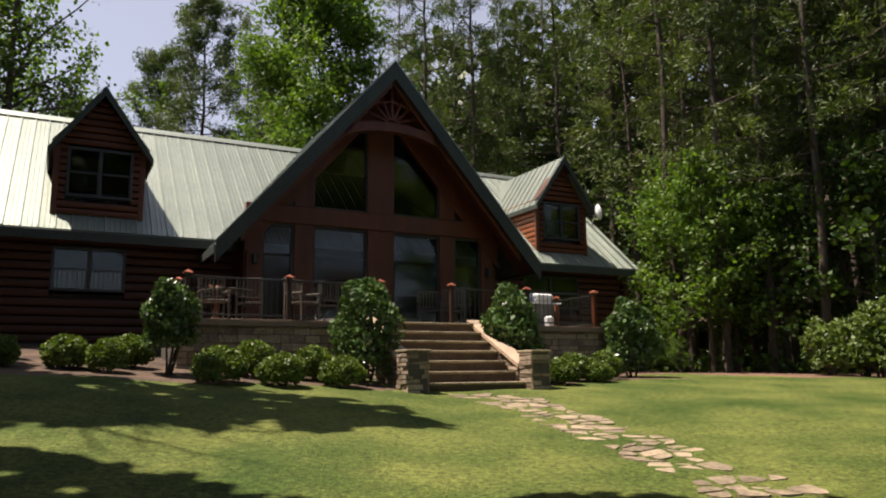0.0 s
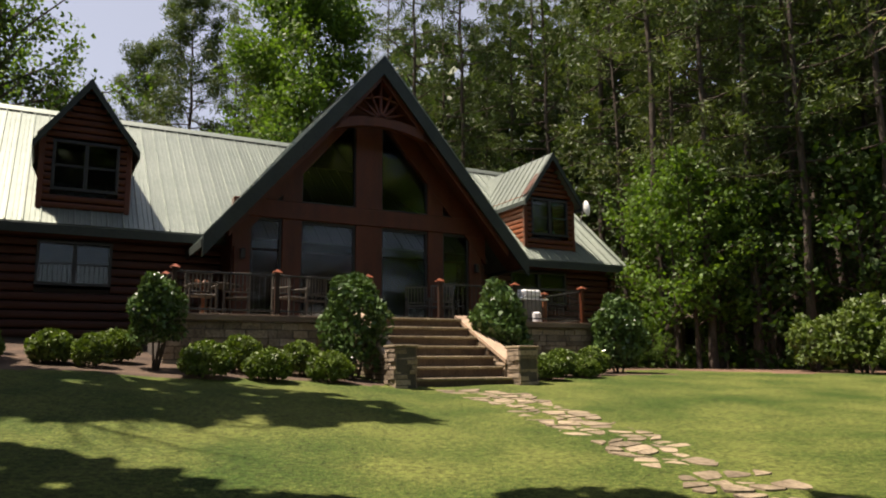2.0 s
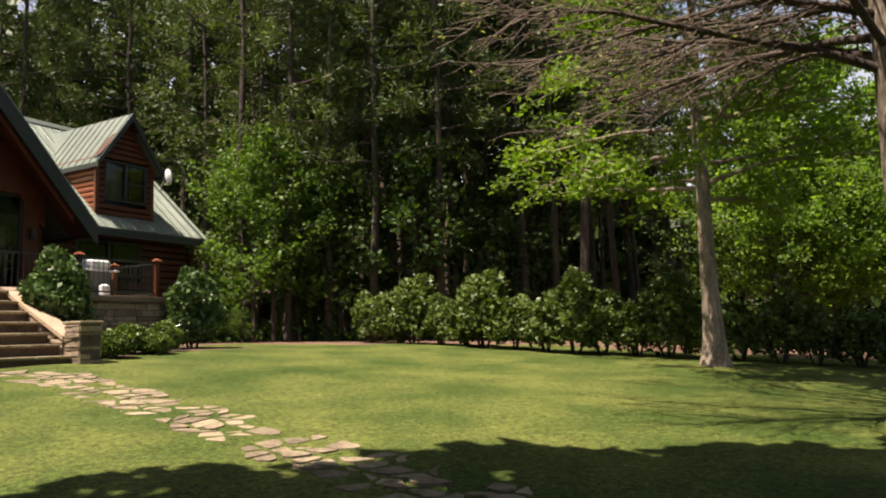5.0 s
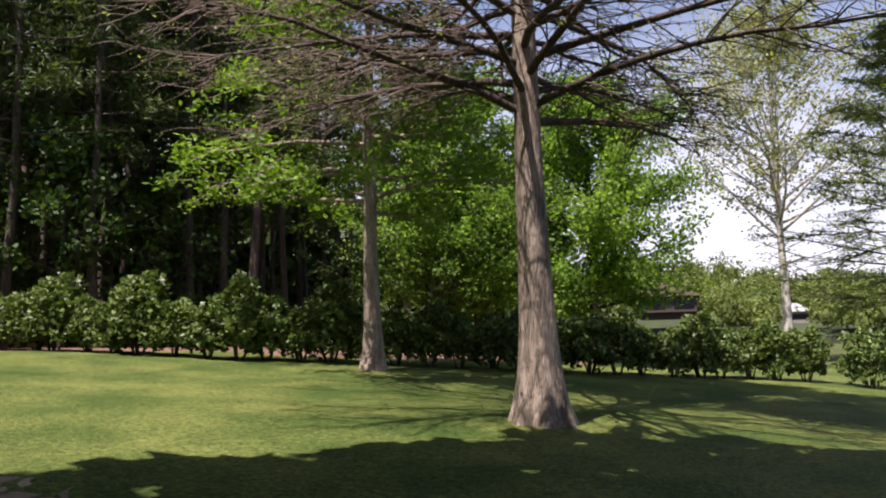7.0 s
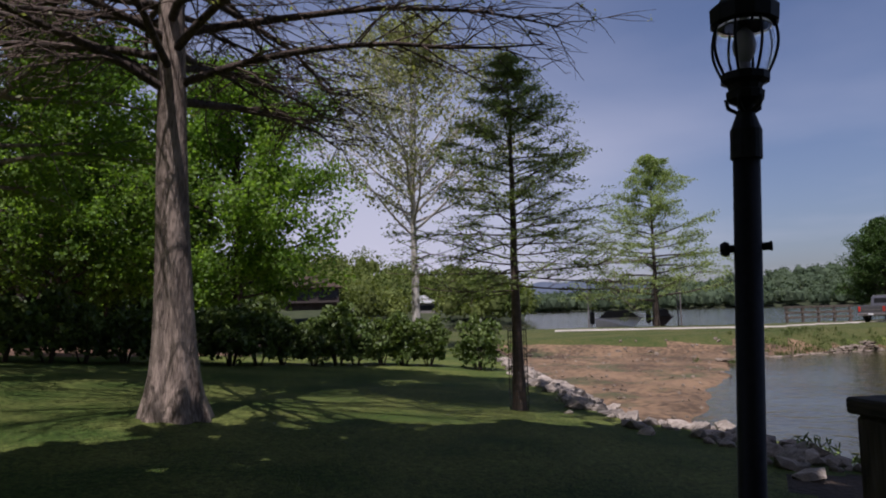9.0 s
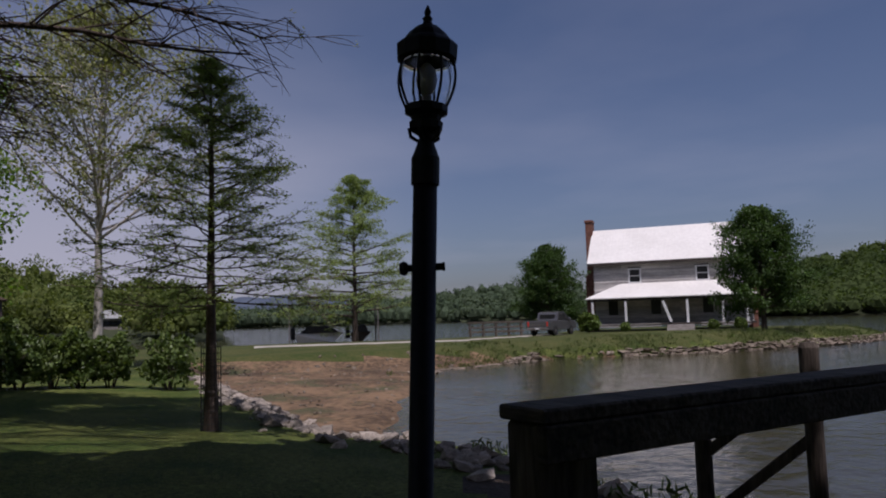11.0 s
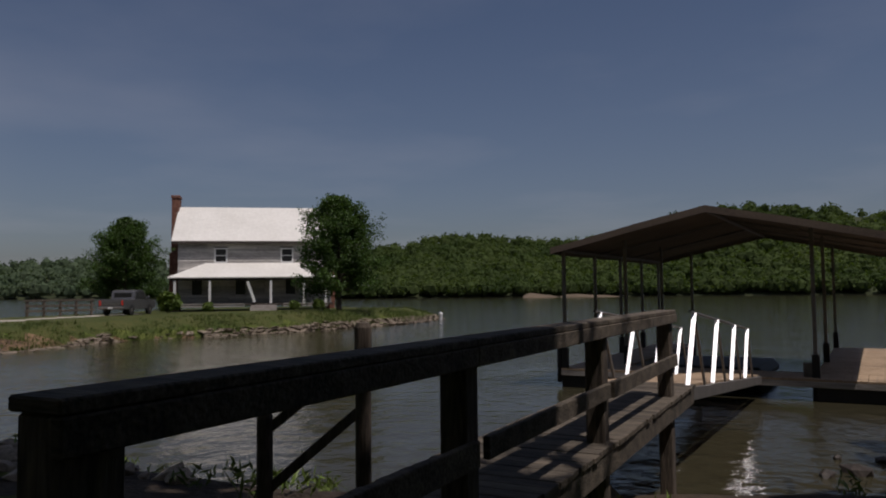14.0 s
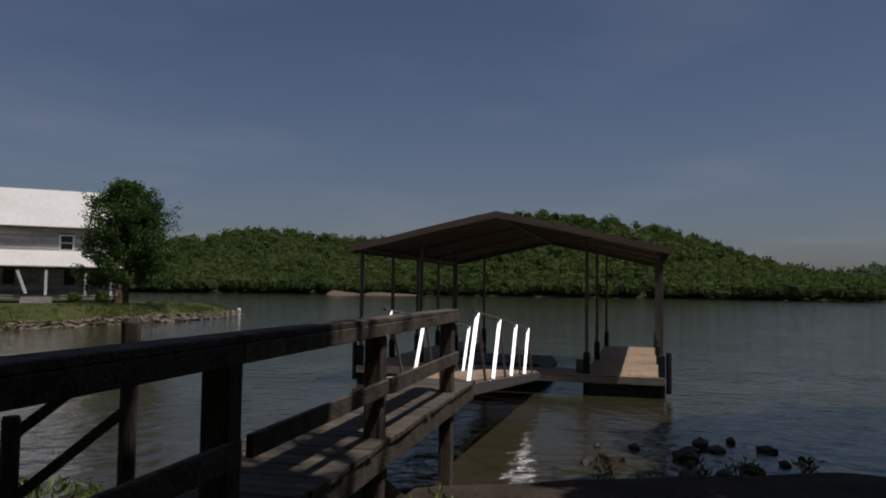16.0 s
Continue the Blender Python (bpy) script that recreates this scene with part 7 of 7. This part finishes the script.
# ---- wooded far shores ----
def wooded_shore(name, profile, d0, d1, tree, count, mat, label, seed, leaf=1.1, per=26, clear=(), core=(0.7, 1.0), broad=(0.34, 0.5)):
    """A wooded rise: crowns of many far trees over a slope; profile gives bearing and skyline height in degrees."""
    g = np.random.default_rng(seed)
    az0, az1 = profile[0][0], profile[-1][0]
    A, E = [p[0] for p in profile], [p[1] for p in profile]
    order = np.argsort(A)
    A, E = np.array(A)[order], np.array(E)[order]
    C, H = [], []
    for _ in range(count):
        az = g.uniform(A[0], A[-1])
        u = g.random() ** 1.25
        d = d0 + (d1 - d0) * u
        if any(a0 < az < a1 and d < dk for a0, a1, dk in clear):
            continue
        top = math.tan(radians(np.interp(az, A, E))) * d1 + EYE_Z - tree * 0.8
        ground = WATER_Z + 0.1 + (top - WATER_Z) * u ** 1.1
        x, y = polar(az, d)
        C.append((x, y, ground))
        H.append(tree * g.uniform(0.65, 1.35))
    C, H = np.array(C), np.array(H)
    # each crown: an uneven core under a coat of loose leaves
    bm = bmesh.new()
    bmesh.ops.create_icosphere(bm, subdivisions=1, radius=1)
    bv = np.array([v.co[:] for v in bm.verts])
    bf = np.array([[v.index for v in f.verts] for f in bm.faces])
    bm.free()
    n, m_ = len(C), len(bv)
    half = np.stack([H * g.uniform(*broad, n), H * g.uniform(*broad, n), H * g.uniform(0.42, 0.6, n)], -1)
    mid = C + np.stack([0 * H, 0 * H, H * 0.5], -1)
    shell = bv[None] * g.uniform(*core, (n, m_))[:, :, None] * half[:, None, :] + mid[:, None, :]
    F = (bf[None] + (np.arange(n) * m_)[:, None, None]).reshape(-1, 3)
    tagged(new(name, mesh_of(name, shell.reshape(-1, 3), F.tolist(), mat)), label, "woods", kind="stuff")
    dirs = g.normal(size=(n, per, 3))
    dirs /= np.linalg.norm(dirs, axis=2)[:, :, None]
    dirs[:, :, 2] = np.where(dirs[:, :, 2] < -0.4, -dirs[:, :, 2], dirs[:, :, 2])
    pts = mid[:, None, :] + dirs * half[:, None, :] * g.uniform(0.7, 1.12, (n, per, 1))
    q = leaves(pts.reshape(-1, 3), 1, tree * 0.06, leaf, g, 0.0, 1.5)
    tagged(new(name + "_leaves", quads_mesh(name + "_leaves", q, mat)), label, "woods", kind="stuff")
    # the slope beneath
    n = 60
    V, F = [], []
    for i in range(n + 1):
        az = A[0] + (A[-1] - A[0]) * i / n
        top = math.tan(radians(np.interp(az, A, E))) * d1 + EYE_Z - tree * 0.75
        for u in (0, 0.33, 0.66, 1.0):
            x, y = polar(az, d0 - 2 + (d1 - d0) * u)
            V.append((x, y, WATER_Z - 0.6 if u == 0 else WATER_Z + 0.4 + (top - WATER_Z) * u ** 1.1))
        x, y = polar(az, d1 + 60)
        V.append((x, y, WATER_Z - 1))
    for i in range(n):
        for k in range(4):
            a = i * 5 + k
            F.append((a, a + 1, a + 6, a + 5))
    tagged(new(name + "_slope", mesh_of(name + "_slope", V, F, FLOORG, True)), "steep wooded bank above the lake", "bank", kind="structure")


wooded_shore("wooded_hill", [(-184, 0.9), (-181.5, 1.0), (-179.5, 1.6), (-176.5, 2.4), (-173, 3.7), (-169, 4.9), (-164.5, 5.75), (-160, 6.0), (-156.5, 5.7), (-152, 4.4), (-147, 3.7), (-144, 4.0), (-140.5, 4.35), (-137, 4.1), (-134, 3.5), (-131, 3.2), (-127, 2.6), (-123, 2.3)],
             270, 380, 4.8, 4400, LEAF_HILL, "steep hill of bright green spring woods across the lake", 101, 0.8, 26, core=(0.6, 0.95), broad=(0.42, 0.66))
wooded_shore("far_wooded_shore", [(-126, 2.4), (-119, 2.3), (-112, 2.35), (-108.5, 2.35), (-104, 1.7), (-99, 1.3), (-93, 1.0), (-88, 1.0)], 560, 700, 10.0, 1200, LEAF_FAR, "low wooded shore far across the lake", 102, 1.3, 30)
wooded_shore("near_wooded_shore", [(-90.5, 0.8), (-88.5, 2.6), (-86, 3.1), (-83, 2.9), (-80, 3.8), (-77, 4.4), (-73, 4.5), (-69, 4.2), (-62, 4.0)], 120, 210, 6.0, 620, LEAF_SHORE, "sunlit green trees around houses across the inlet", 103, 0.46, 95, ((-77.4, -70.9, 140), (-84.2, -81.4, 158)), core=(0.3, 0.6))
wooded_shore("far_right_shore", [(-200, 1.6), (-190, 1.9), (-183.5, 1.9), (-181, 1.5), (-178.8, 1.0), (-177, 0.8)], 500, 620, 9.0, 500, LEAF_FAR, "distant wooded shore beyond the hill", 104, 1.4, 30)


def shore_patch(name, az0, az1, d, z1, mat, label, category):
    """A low bare bank at the foot of the far woods."""
    n = 16
    V, F = [], []
    for i in range(n + 1):
        u = i / n
        az = az0 + (az1 - az0) * u
        top = WATER_Z + (z1 - WATER_Z) * math.sin(math.pi * min(1, 0.04 + 0.96 * u ** 0.6)) ** 0.8 * (1 + 0.12 * math.sin(9 * u))
        for k, (dd, z) in enumerate(((0, WATER_Z - 0.4), (3, WATER_Z + 0.25 * (top - WATER_Z)), (9, WATER_Z + 0.8 * (top - WATER_Z)), (16, top), (26, WATER_Z - 0.5))):
            x, y = polar(az, d + dd)
            V.append((x, y, z))
    for i in range(n):
        for k in range(4):
            a = i * 5 + k
            F.append((a, a + 1, a + 6, a + 5))
    tagged(new(name, mesh_of(name, V, F, mat, True)), label, category, kind="structure")


CLAY = material("bare_clay", (0.075, 0.056, 0.034), (0.175, 0.130, 0.082), scale=0.12, fine=1.2, rough=0.95, bump=0.4)
shore_patch("clay_bank", -144.2, -146.9, 246, 0.5, CLAY, "bare tan clay bank at the foot of the woods", "bank")
shore_patch("clay_bank", -147.0, -151.5, 246, 0.1, CLAY, "low bare strip of shore under the woods", "bank")


def blue_ridge():
    V, F = [], []
    n = 80
    for i in range(n + 1):
        az = -84 - 32 * i / n
        e = 1.55 + 0.55 * math.exp(-((az + 93.0) / 2.6) ** 2) + 0.45 * math.exp(-((az + 98) / 4.0) ** 2) + 0.15 * math.sin(az * 1.7)
        x, y = polar(az, 2300)
        V += [(x, y, -5), (x, y, 2300 * math.tan(radians(e)))]
    for i in range(n):
        F.append((2 * i, 2 * i + 1, 2 * i + 3, 2 * i + 2))
    # the haze of distance is painted on as a flat pale blue
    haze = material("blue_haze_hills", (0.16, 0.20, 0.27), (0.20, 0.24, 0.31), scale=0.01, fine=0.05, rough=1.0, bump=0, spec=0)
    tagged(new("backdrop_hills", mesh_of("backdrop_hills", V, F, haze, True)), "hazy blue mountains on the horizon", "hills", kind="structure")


blue_ridge()


# ---- rocks along the banks ----
def rock_bm(g, s):
    bm = bmesh.new()
    bmesh.ops.create_icosphere(bm, subdivisions=1, radius=1)
    k = [g.uniform(0.75, 1.25) for _ in range(3)]
    for v in bm.verts:
        f = g.uniform(0.72, 1.18)
        v.co = Vector((v.co.x * k[0], v.co.y * k[1], v.co.z * k[2] * 0.62)) * f * s
    return bm


def make_riprap():
    g = random.Random(61)
    t = thing("riprap", Matrix.Identity(4), "pale broken rocks piled along the cove's bank", "rocks")
    pool = []
    for _ in range(14):
        me = bpy.data.meshes.new("rock")
        bm = rock_bm(g, 1.0)
        bm.to_mesh(me)
        bm.free()
        me.materials.append(ROCK)
        pool.append(me)
    line = [(27.5, 0.6), (22.5, -0.2), (18.5, -0.75), (15.5, -1.1), (13.4, -1.5), (12.0, -2.1), (10.8, -2.7), (9.6, -3.3), (8.2, -3.75), (6.6, -4.4), (5.2, -5.4), (3.9, -6.4)]
    total = 0
    for i, ((x0, y0), (x1, y1)) in enumerate(zip(line, line[1:])):
        L = math.hypot(x1 - x0, y1 - y0)
        n = int(L * (8 if i < 2 else 21 if i < 8 else 3))
        for k in range(n):
            u, w = g.random(), g.gauss(0, 0.38)
            x = x0 + (x1 - x0) * u - (y1 - y0) / L * w
            y = y0 + (y1 - y0) * u + (x1 - x0) / L * w
            s = g.uniform(0.06, 0.20) * (1.2 if i < 3 else 1.0)
            ob = part("rock", g.choice(pool), None, t)
            ob.matrix_local = Matrix.Translation((x, y, gz(x, y) + s * 0.12)) @ Euler((g.uniform(-0.5, 0.5), g.uniform(-0.5, 0.5), g.uniform(0, 6.3))).to_matrix().to_4x4() @ Matrix.Scale(s, 4)
            total += 1
    return t


make_riprap()


def shore_stones():
    g = random.Random(66)
    for k in range(20):
        x, y = (g.uniform(0.2, 3.0), g.uniform(-12.6, -9.6)) if k < 14 else (g.uniform(4.5, 8.0), g.uniform(-5.6, -4.4))
        bm = rock_bm(g, g.uniform(0.07, 0.20))
        me = bpy.data.meshes.new("stone")
        bm.to_mesh(me)
        bm.free()
        me.materials.append(ROOTS)
        ob = tagged(new("shore_stone", me), "dark wet stone at the lake's edge", "stone", "stones in the shallows")
        ob.location = (x, y, max(gz(x, y), WATER_Z - 0.02) + 0.03)


ROOTS = material("wet_dark_stone", (0.025, 0.020, 0.016), (0.070, 0.055, 0.042), scale=4, fine=18, rough=0.6, bump=0.6)
shore_stones()


def far_bank_rocks():
    g = random.Random(62)
    V, F = [], []
    bank = [(30, -8.6), (32.8, -10.0), (36.6, -16.8), (36.4, -22), (36.1, -27.5), (38, -38), (42, -47), (46.5, -49.8)]
    base = rock_bm(random.Random(9), 1.0)
    bv = [v.co.copy() for v in base.verts]
    bf = [[v.index for v in f.verts] for f in base.faces]
    base.free()

    def drop(x, y, s, flat=1.0, up=0.0):
        z = max(gz(x, y), WATER_Z - 0.1) + s * 0.1 * flat + up
        tip = flat ** 2
        rot = Euler((g.uniform(-tip, tip), g.uniform(-tip, tip), g.uniform(0, 6.3))).to_matrix()
        wide = 1.0 if flat == 1.0 else g.uniform(1.0, 1.5)
        k = len(V)
        V.extend(tuple((rot @ Vector((v.x * wide, v.y, v.z * flat))) * s * g.uniform(0.88, 1.12) + Vector((x, y, z))) for v in bv)
        F.extend(tuple(i + k for i in f) for f in bf)
    # a ledge of flat weathered slabs, broken by a grassy stretch
    for (x0, y0), (x1, y1) in zip(bank, bank[1:]):
        L = math.hypot(x1 - x0, y1 - y0)
        for k in range(int(L * 34)):
            u = g.random()
            yy = y0 + (y1 - y0) * u
            if -21.6 < yy < -17.0 and g.random() < 0.93:
                continue
            course = g.random()
            w = -0.05 - 0.75 * course + g.gauss(0, 0.08)
            drop(x0 + (x1 - x0) * u + (y1 - y0) / L * w, yy - (x1 - x0) / L * w, g.uniform(0.13, 0.34), g.uniform(0.35, 0.6), 0.02)
    for _ in range(420):
        x, y = g.uniform(13, 36), g.uniform(-8, 0.5)
        if float(mud_amount(np.array([x]), np.array([y]))[0]) > 0.6 and gz(x, y) > WATER_Z - 0.02:
            drop(x, y, g.uniform(0.02, 0.085))
    for _ in range(40):
        drop(34.5 + g.uniform(0, 2.5), g.uniform(-12, 1), g.uniform(0.05, 0.18))
    tagged(new("bank_rocks", mesh_of("bank_rocks", V, F, ROCKS)), "flat tan stones ledged along the far bank of the cove", "rocks", kind="stuff")


far_bank_rocks()


def shore_weeds():
    """Tufts of grass and weed along the banks and at the water's edge."""
    g = np.random.default_rng(63)
    C = []
    for (x0, y0), (x1, y1), n, sp in (((30, -8.2), (36.5, -16.5), 24, 0.9), ((36.6, -17), (36.4, -27), 30, 0.9), ((37, -30), (42, -46), 40, 0.9), ((11, -3.8), (6.5, -5.3), 26, 0.35), ((7.5, -4.9), (3.2, -5.2), 40, 0.5), ((3.0, -9.2), (0, -11.2), 30, 0.5), ((0, -11.7), (-6, -13.2), 26, 0.4)):
        for _ in range(n):
            u = g.random()
            x, y = x0 + (x1 - x0) * u + g.normal() * sp, y0 + (y1 - y0) * u + g.normal() * sp
            z = float(ground_z(np.array([x]), np.array([y]))[0])
            if z > WATER_Z - 0.25:
                C.append((x, y, z + 0.12))
    q = leaves(np.array(C), 30, np.array([0.22, 0.22, 0.12]), 0.03, g, -0.4, 5.0)
    tagged(new("bank_weeds", quads_mesh("bank_weeds", q, LEAF_BOX)), "tufts of green weed along the water's edge", "weeds", kind="stuff")


shore_weeds()


def bank_grass():
    """Long grass leaning over the far bank of the cove."""
    g = np.random.default_rng(73)
    bank = [(32.8, -10.0), (36.6, -16.8), (36.4, -22), (36.1, -27.5), (38, -38), (42, -47), (46.5, -49.8)]
    P = []
    for (x0, y0), (x1, y1) in zip(bank, bank[1:]):
        L = math.hypot(x1 - x0, y1 - y0)
        for _ in range(int(L * 70)):
            u = g.random()
            bare = -21.6 < y0 + (y1 - y0) * u < -17.0
            w = 0.25 + abs(g.normal()) * 1.5 if not bare else -0.5 + abs(g.normal()) * 1.2
            if not bare and math.sin(1.3 * (x0 + y0) + 6 * u) + g.normal() * 0.6 < -0.2:
                continue
            x, y = x0 + (x1 - x0) * u - (y1 - y0) / L * w, y0 + (y1 - y0) * u + (x1 - x0) / L * w
            P.append((x, y, gz(x, y)))
    C = np.repeat(np.array(P), 7, axis=0)
    n = len(C)
    C[:, :2] += g.normal(size=(n, 2)) * 0.10
    h = g.uniform(0.07, 0.24, n)
    lean, th = g.uniform(0, 0.5, n) * h, g.uniform(0, 6.3, n)
    tip = C + np.stack([lean * np.cos(th), lean * np.sin(th), h], -1)
    side = np.stack([-np.sin(th), np.cos(th), 0 * th], -1) * 0.016
    mid = C * 0.45 + tip * 0.55
    q = np.stack([C, mid - side, tip, mid + side], axis=1)
    tagged(new("long_grass", quads_mesh("long_grass", q, LEAF_REED)), "long green grass along the far bank of the cove", "grass", kind="stuff")


bank_grass()


# ---- garden furniture on the deck ----
def deck_chair():
    t = thing("patio_chair", HOUSE @ Matrix.Translation((-4.35, 3.2, DECK_Z)), "cream metal patio chair on the deck", "chair", "deck chairs")
    for sx in (-0.26, 0.26):
        for sy in (-0.24, 0.24):
            part("leg", box((sx - 0.018, sy - 0.018, 0), (sx + 0.018, sy + 0.018, 0.62 if sy < 0 else 0.95), 0.004), CHAIRM, t)
        part("armrest", box((sx - 0.03, -0.27, 0.60), (sx + 0.03, 0.24, 0.635), 0.008), CHAIRM, t)
    part("seat", box((-0.26, -0.25, 0.40), (0.26, 0.24, 0.44), 0.01), CHAIRM, t)
    part("top_rail", box((-0.26, 0.22, 0.91), (0.26, 0.26, 0.95), 0.006), CHAIRM, t)
    part("back_rail", box((-0.26, 0.22, 0.52), (0.26, 0.26, 0.55), 0.006), CHAIRM, t)
    for k in range(6):
        x = -0.2 + 0.08 * k
        part("slat", box((x - 0.011, 0.23, 0.55), (x + 0.011, 0.25, 0.91)), CHAIRM, t)
    return t


chair = deck_chair()
for a, b, turn in ((-3.55, 3.55, 170), (-2.55, 3.0, 30), (-1.9, 3.6, 200), (-0.4, 4.0, 10), (1.0, 4.0, -20), (1.6, 3.9, 160)):
    copy_thing(chair, HOUSE @ Matrix.Translation((a, b, DECK_Z)) @ Matrix.Rotation(radians(turn), 4, "Z"))


def deck_table(a, b):
    t = thing("patio_table", HOUSE @ Matrix.Translation((a, b, DECK_Z)), "round patio table on the deck", "table")
    part("tabletop", lathe([(0.5, 0.70), (0.52, 0.71), (0.52, 0.735), (0.5, 0.74)], 24), CHAIRM, t)
    for k in range(4):
        r = radians(45 + 90 * k)
        part("leg", beam((0.4 * math.cos(r), 0.4 * math.sin(r), 0.0), (0.3 * math.cos(r), 0.3 * math.sin(r), 0.70), 0.03, 0.03), CHAIRM, t)


deck_table(-3.9, 3.9)


def cedar_trunk_post():
    """A forked natural cedar trunk standing on the deck."""
    t = thing("rustic_post", HOUSE @ Matrix.Translation((-4.15, 3.9, DECK_Z)), "forked natural cedar trunk standing on the deck", "post")
    V, F = tubes([np.array([[0, 0, 0, 0.07], [0.02, 0, 0.35, 0.06], [-0.01, 0, 0.62, 0.06], [0.03, 0, 0.82, 0.05]]), np.array([[-0.01, 0, 0.5, 0.04], [-0.10, 0, 0.72, 0.035], [-0.17, 0, 0.84, 0.03]])], 9)
    part("trunk", mesh_of("cedar_trunk", V, F, CEDAR, True), None, t)


cedar_trunk_post()


def make_grill():
    t = thing("kettle_grill", HOUSE @ Matrix.Translation((3.85, 3.3, DECK_Z)), "small white and steel barbecue grill on the deck", "grill")
    part("cart", box((-0.28, -0.2, 0.05), (0.28, 0.2, 0.62), 0.02), STEEL, t)
    part("shelf", box((-0.5, -0.22, 0.62), (0.5, 0.22, 0.66), 0.01), PLASTIC, t)
    part("lid", box((-0.3, -0.22, 0.67), (0.3, 0.22, 0.92), 0.08), PLASTIC, t, "white curved lid")
    part("tank", lathe([(0.05, 0.0), (0.12, 0.04), (0.12, 0.26), (0.05, 0.3)], 14), PLASTIC, t).location = (0.0, -0.35, 0.0)


make_grill()
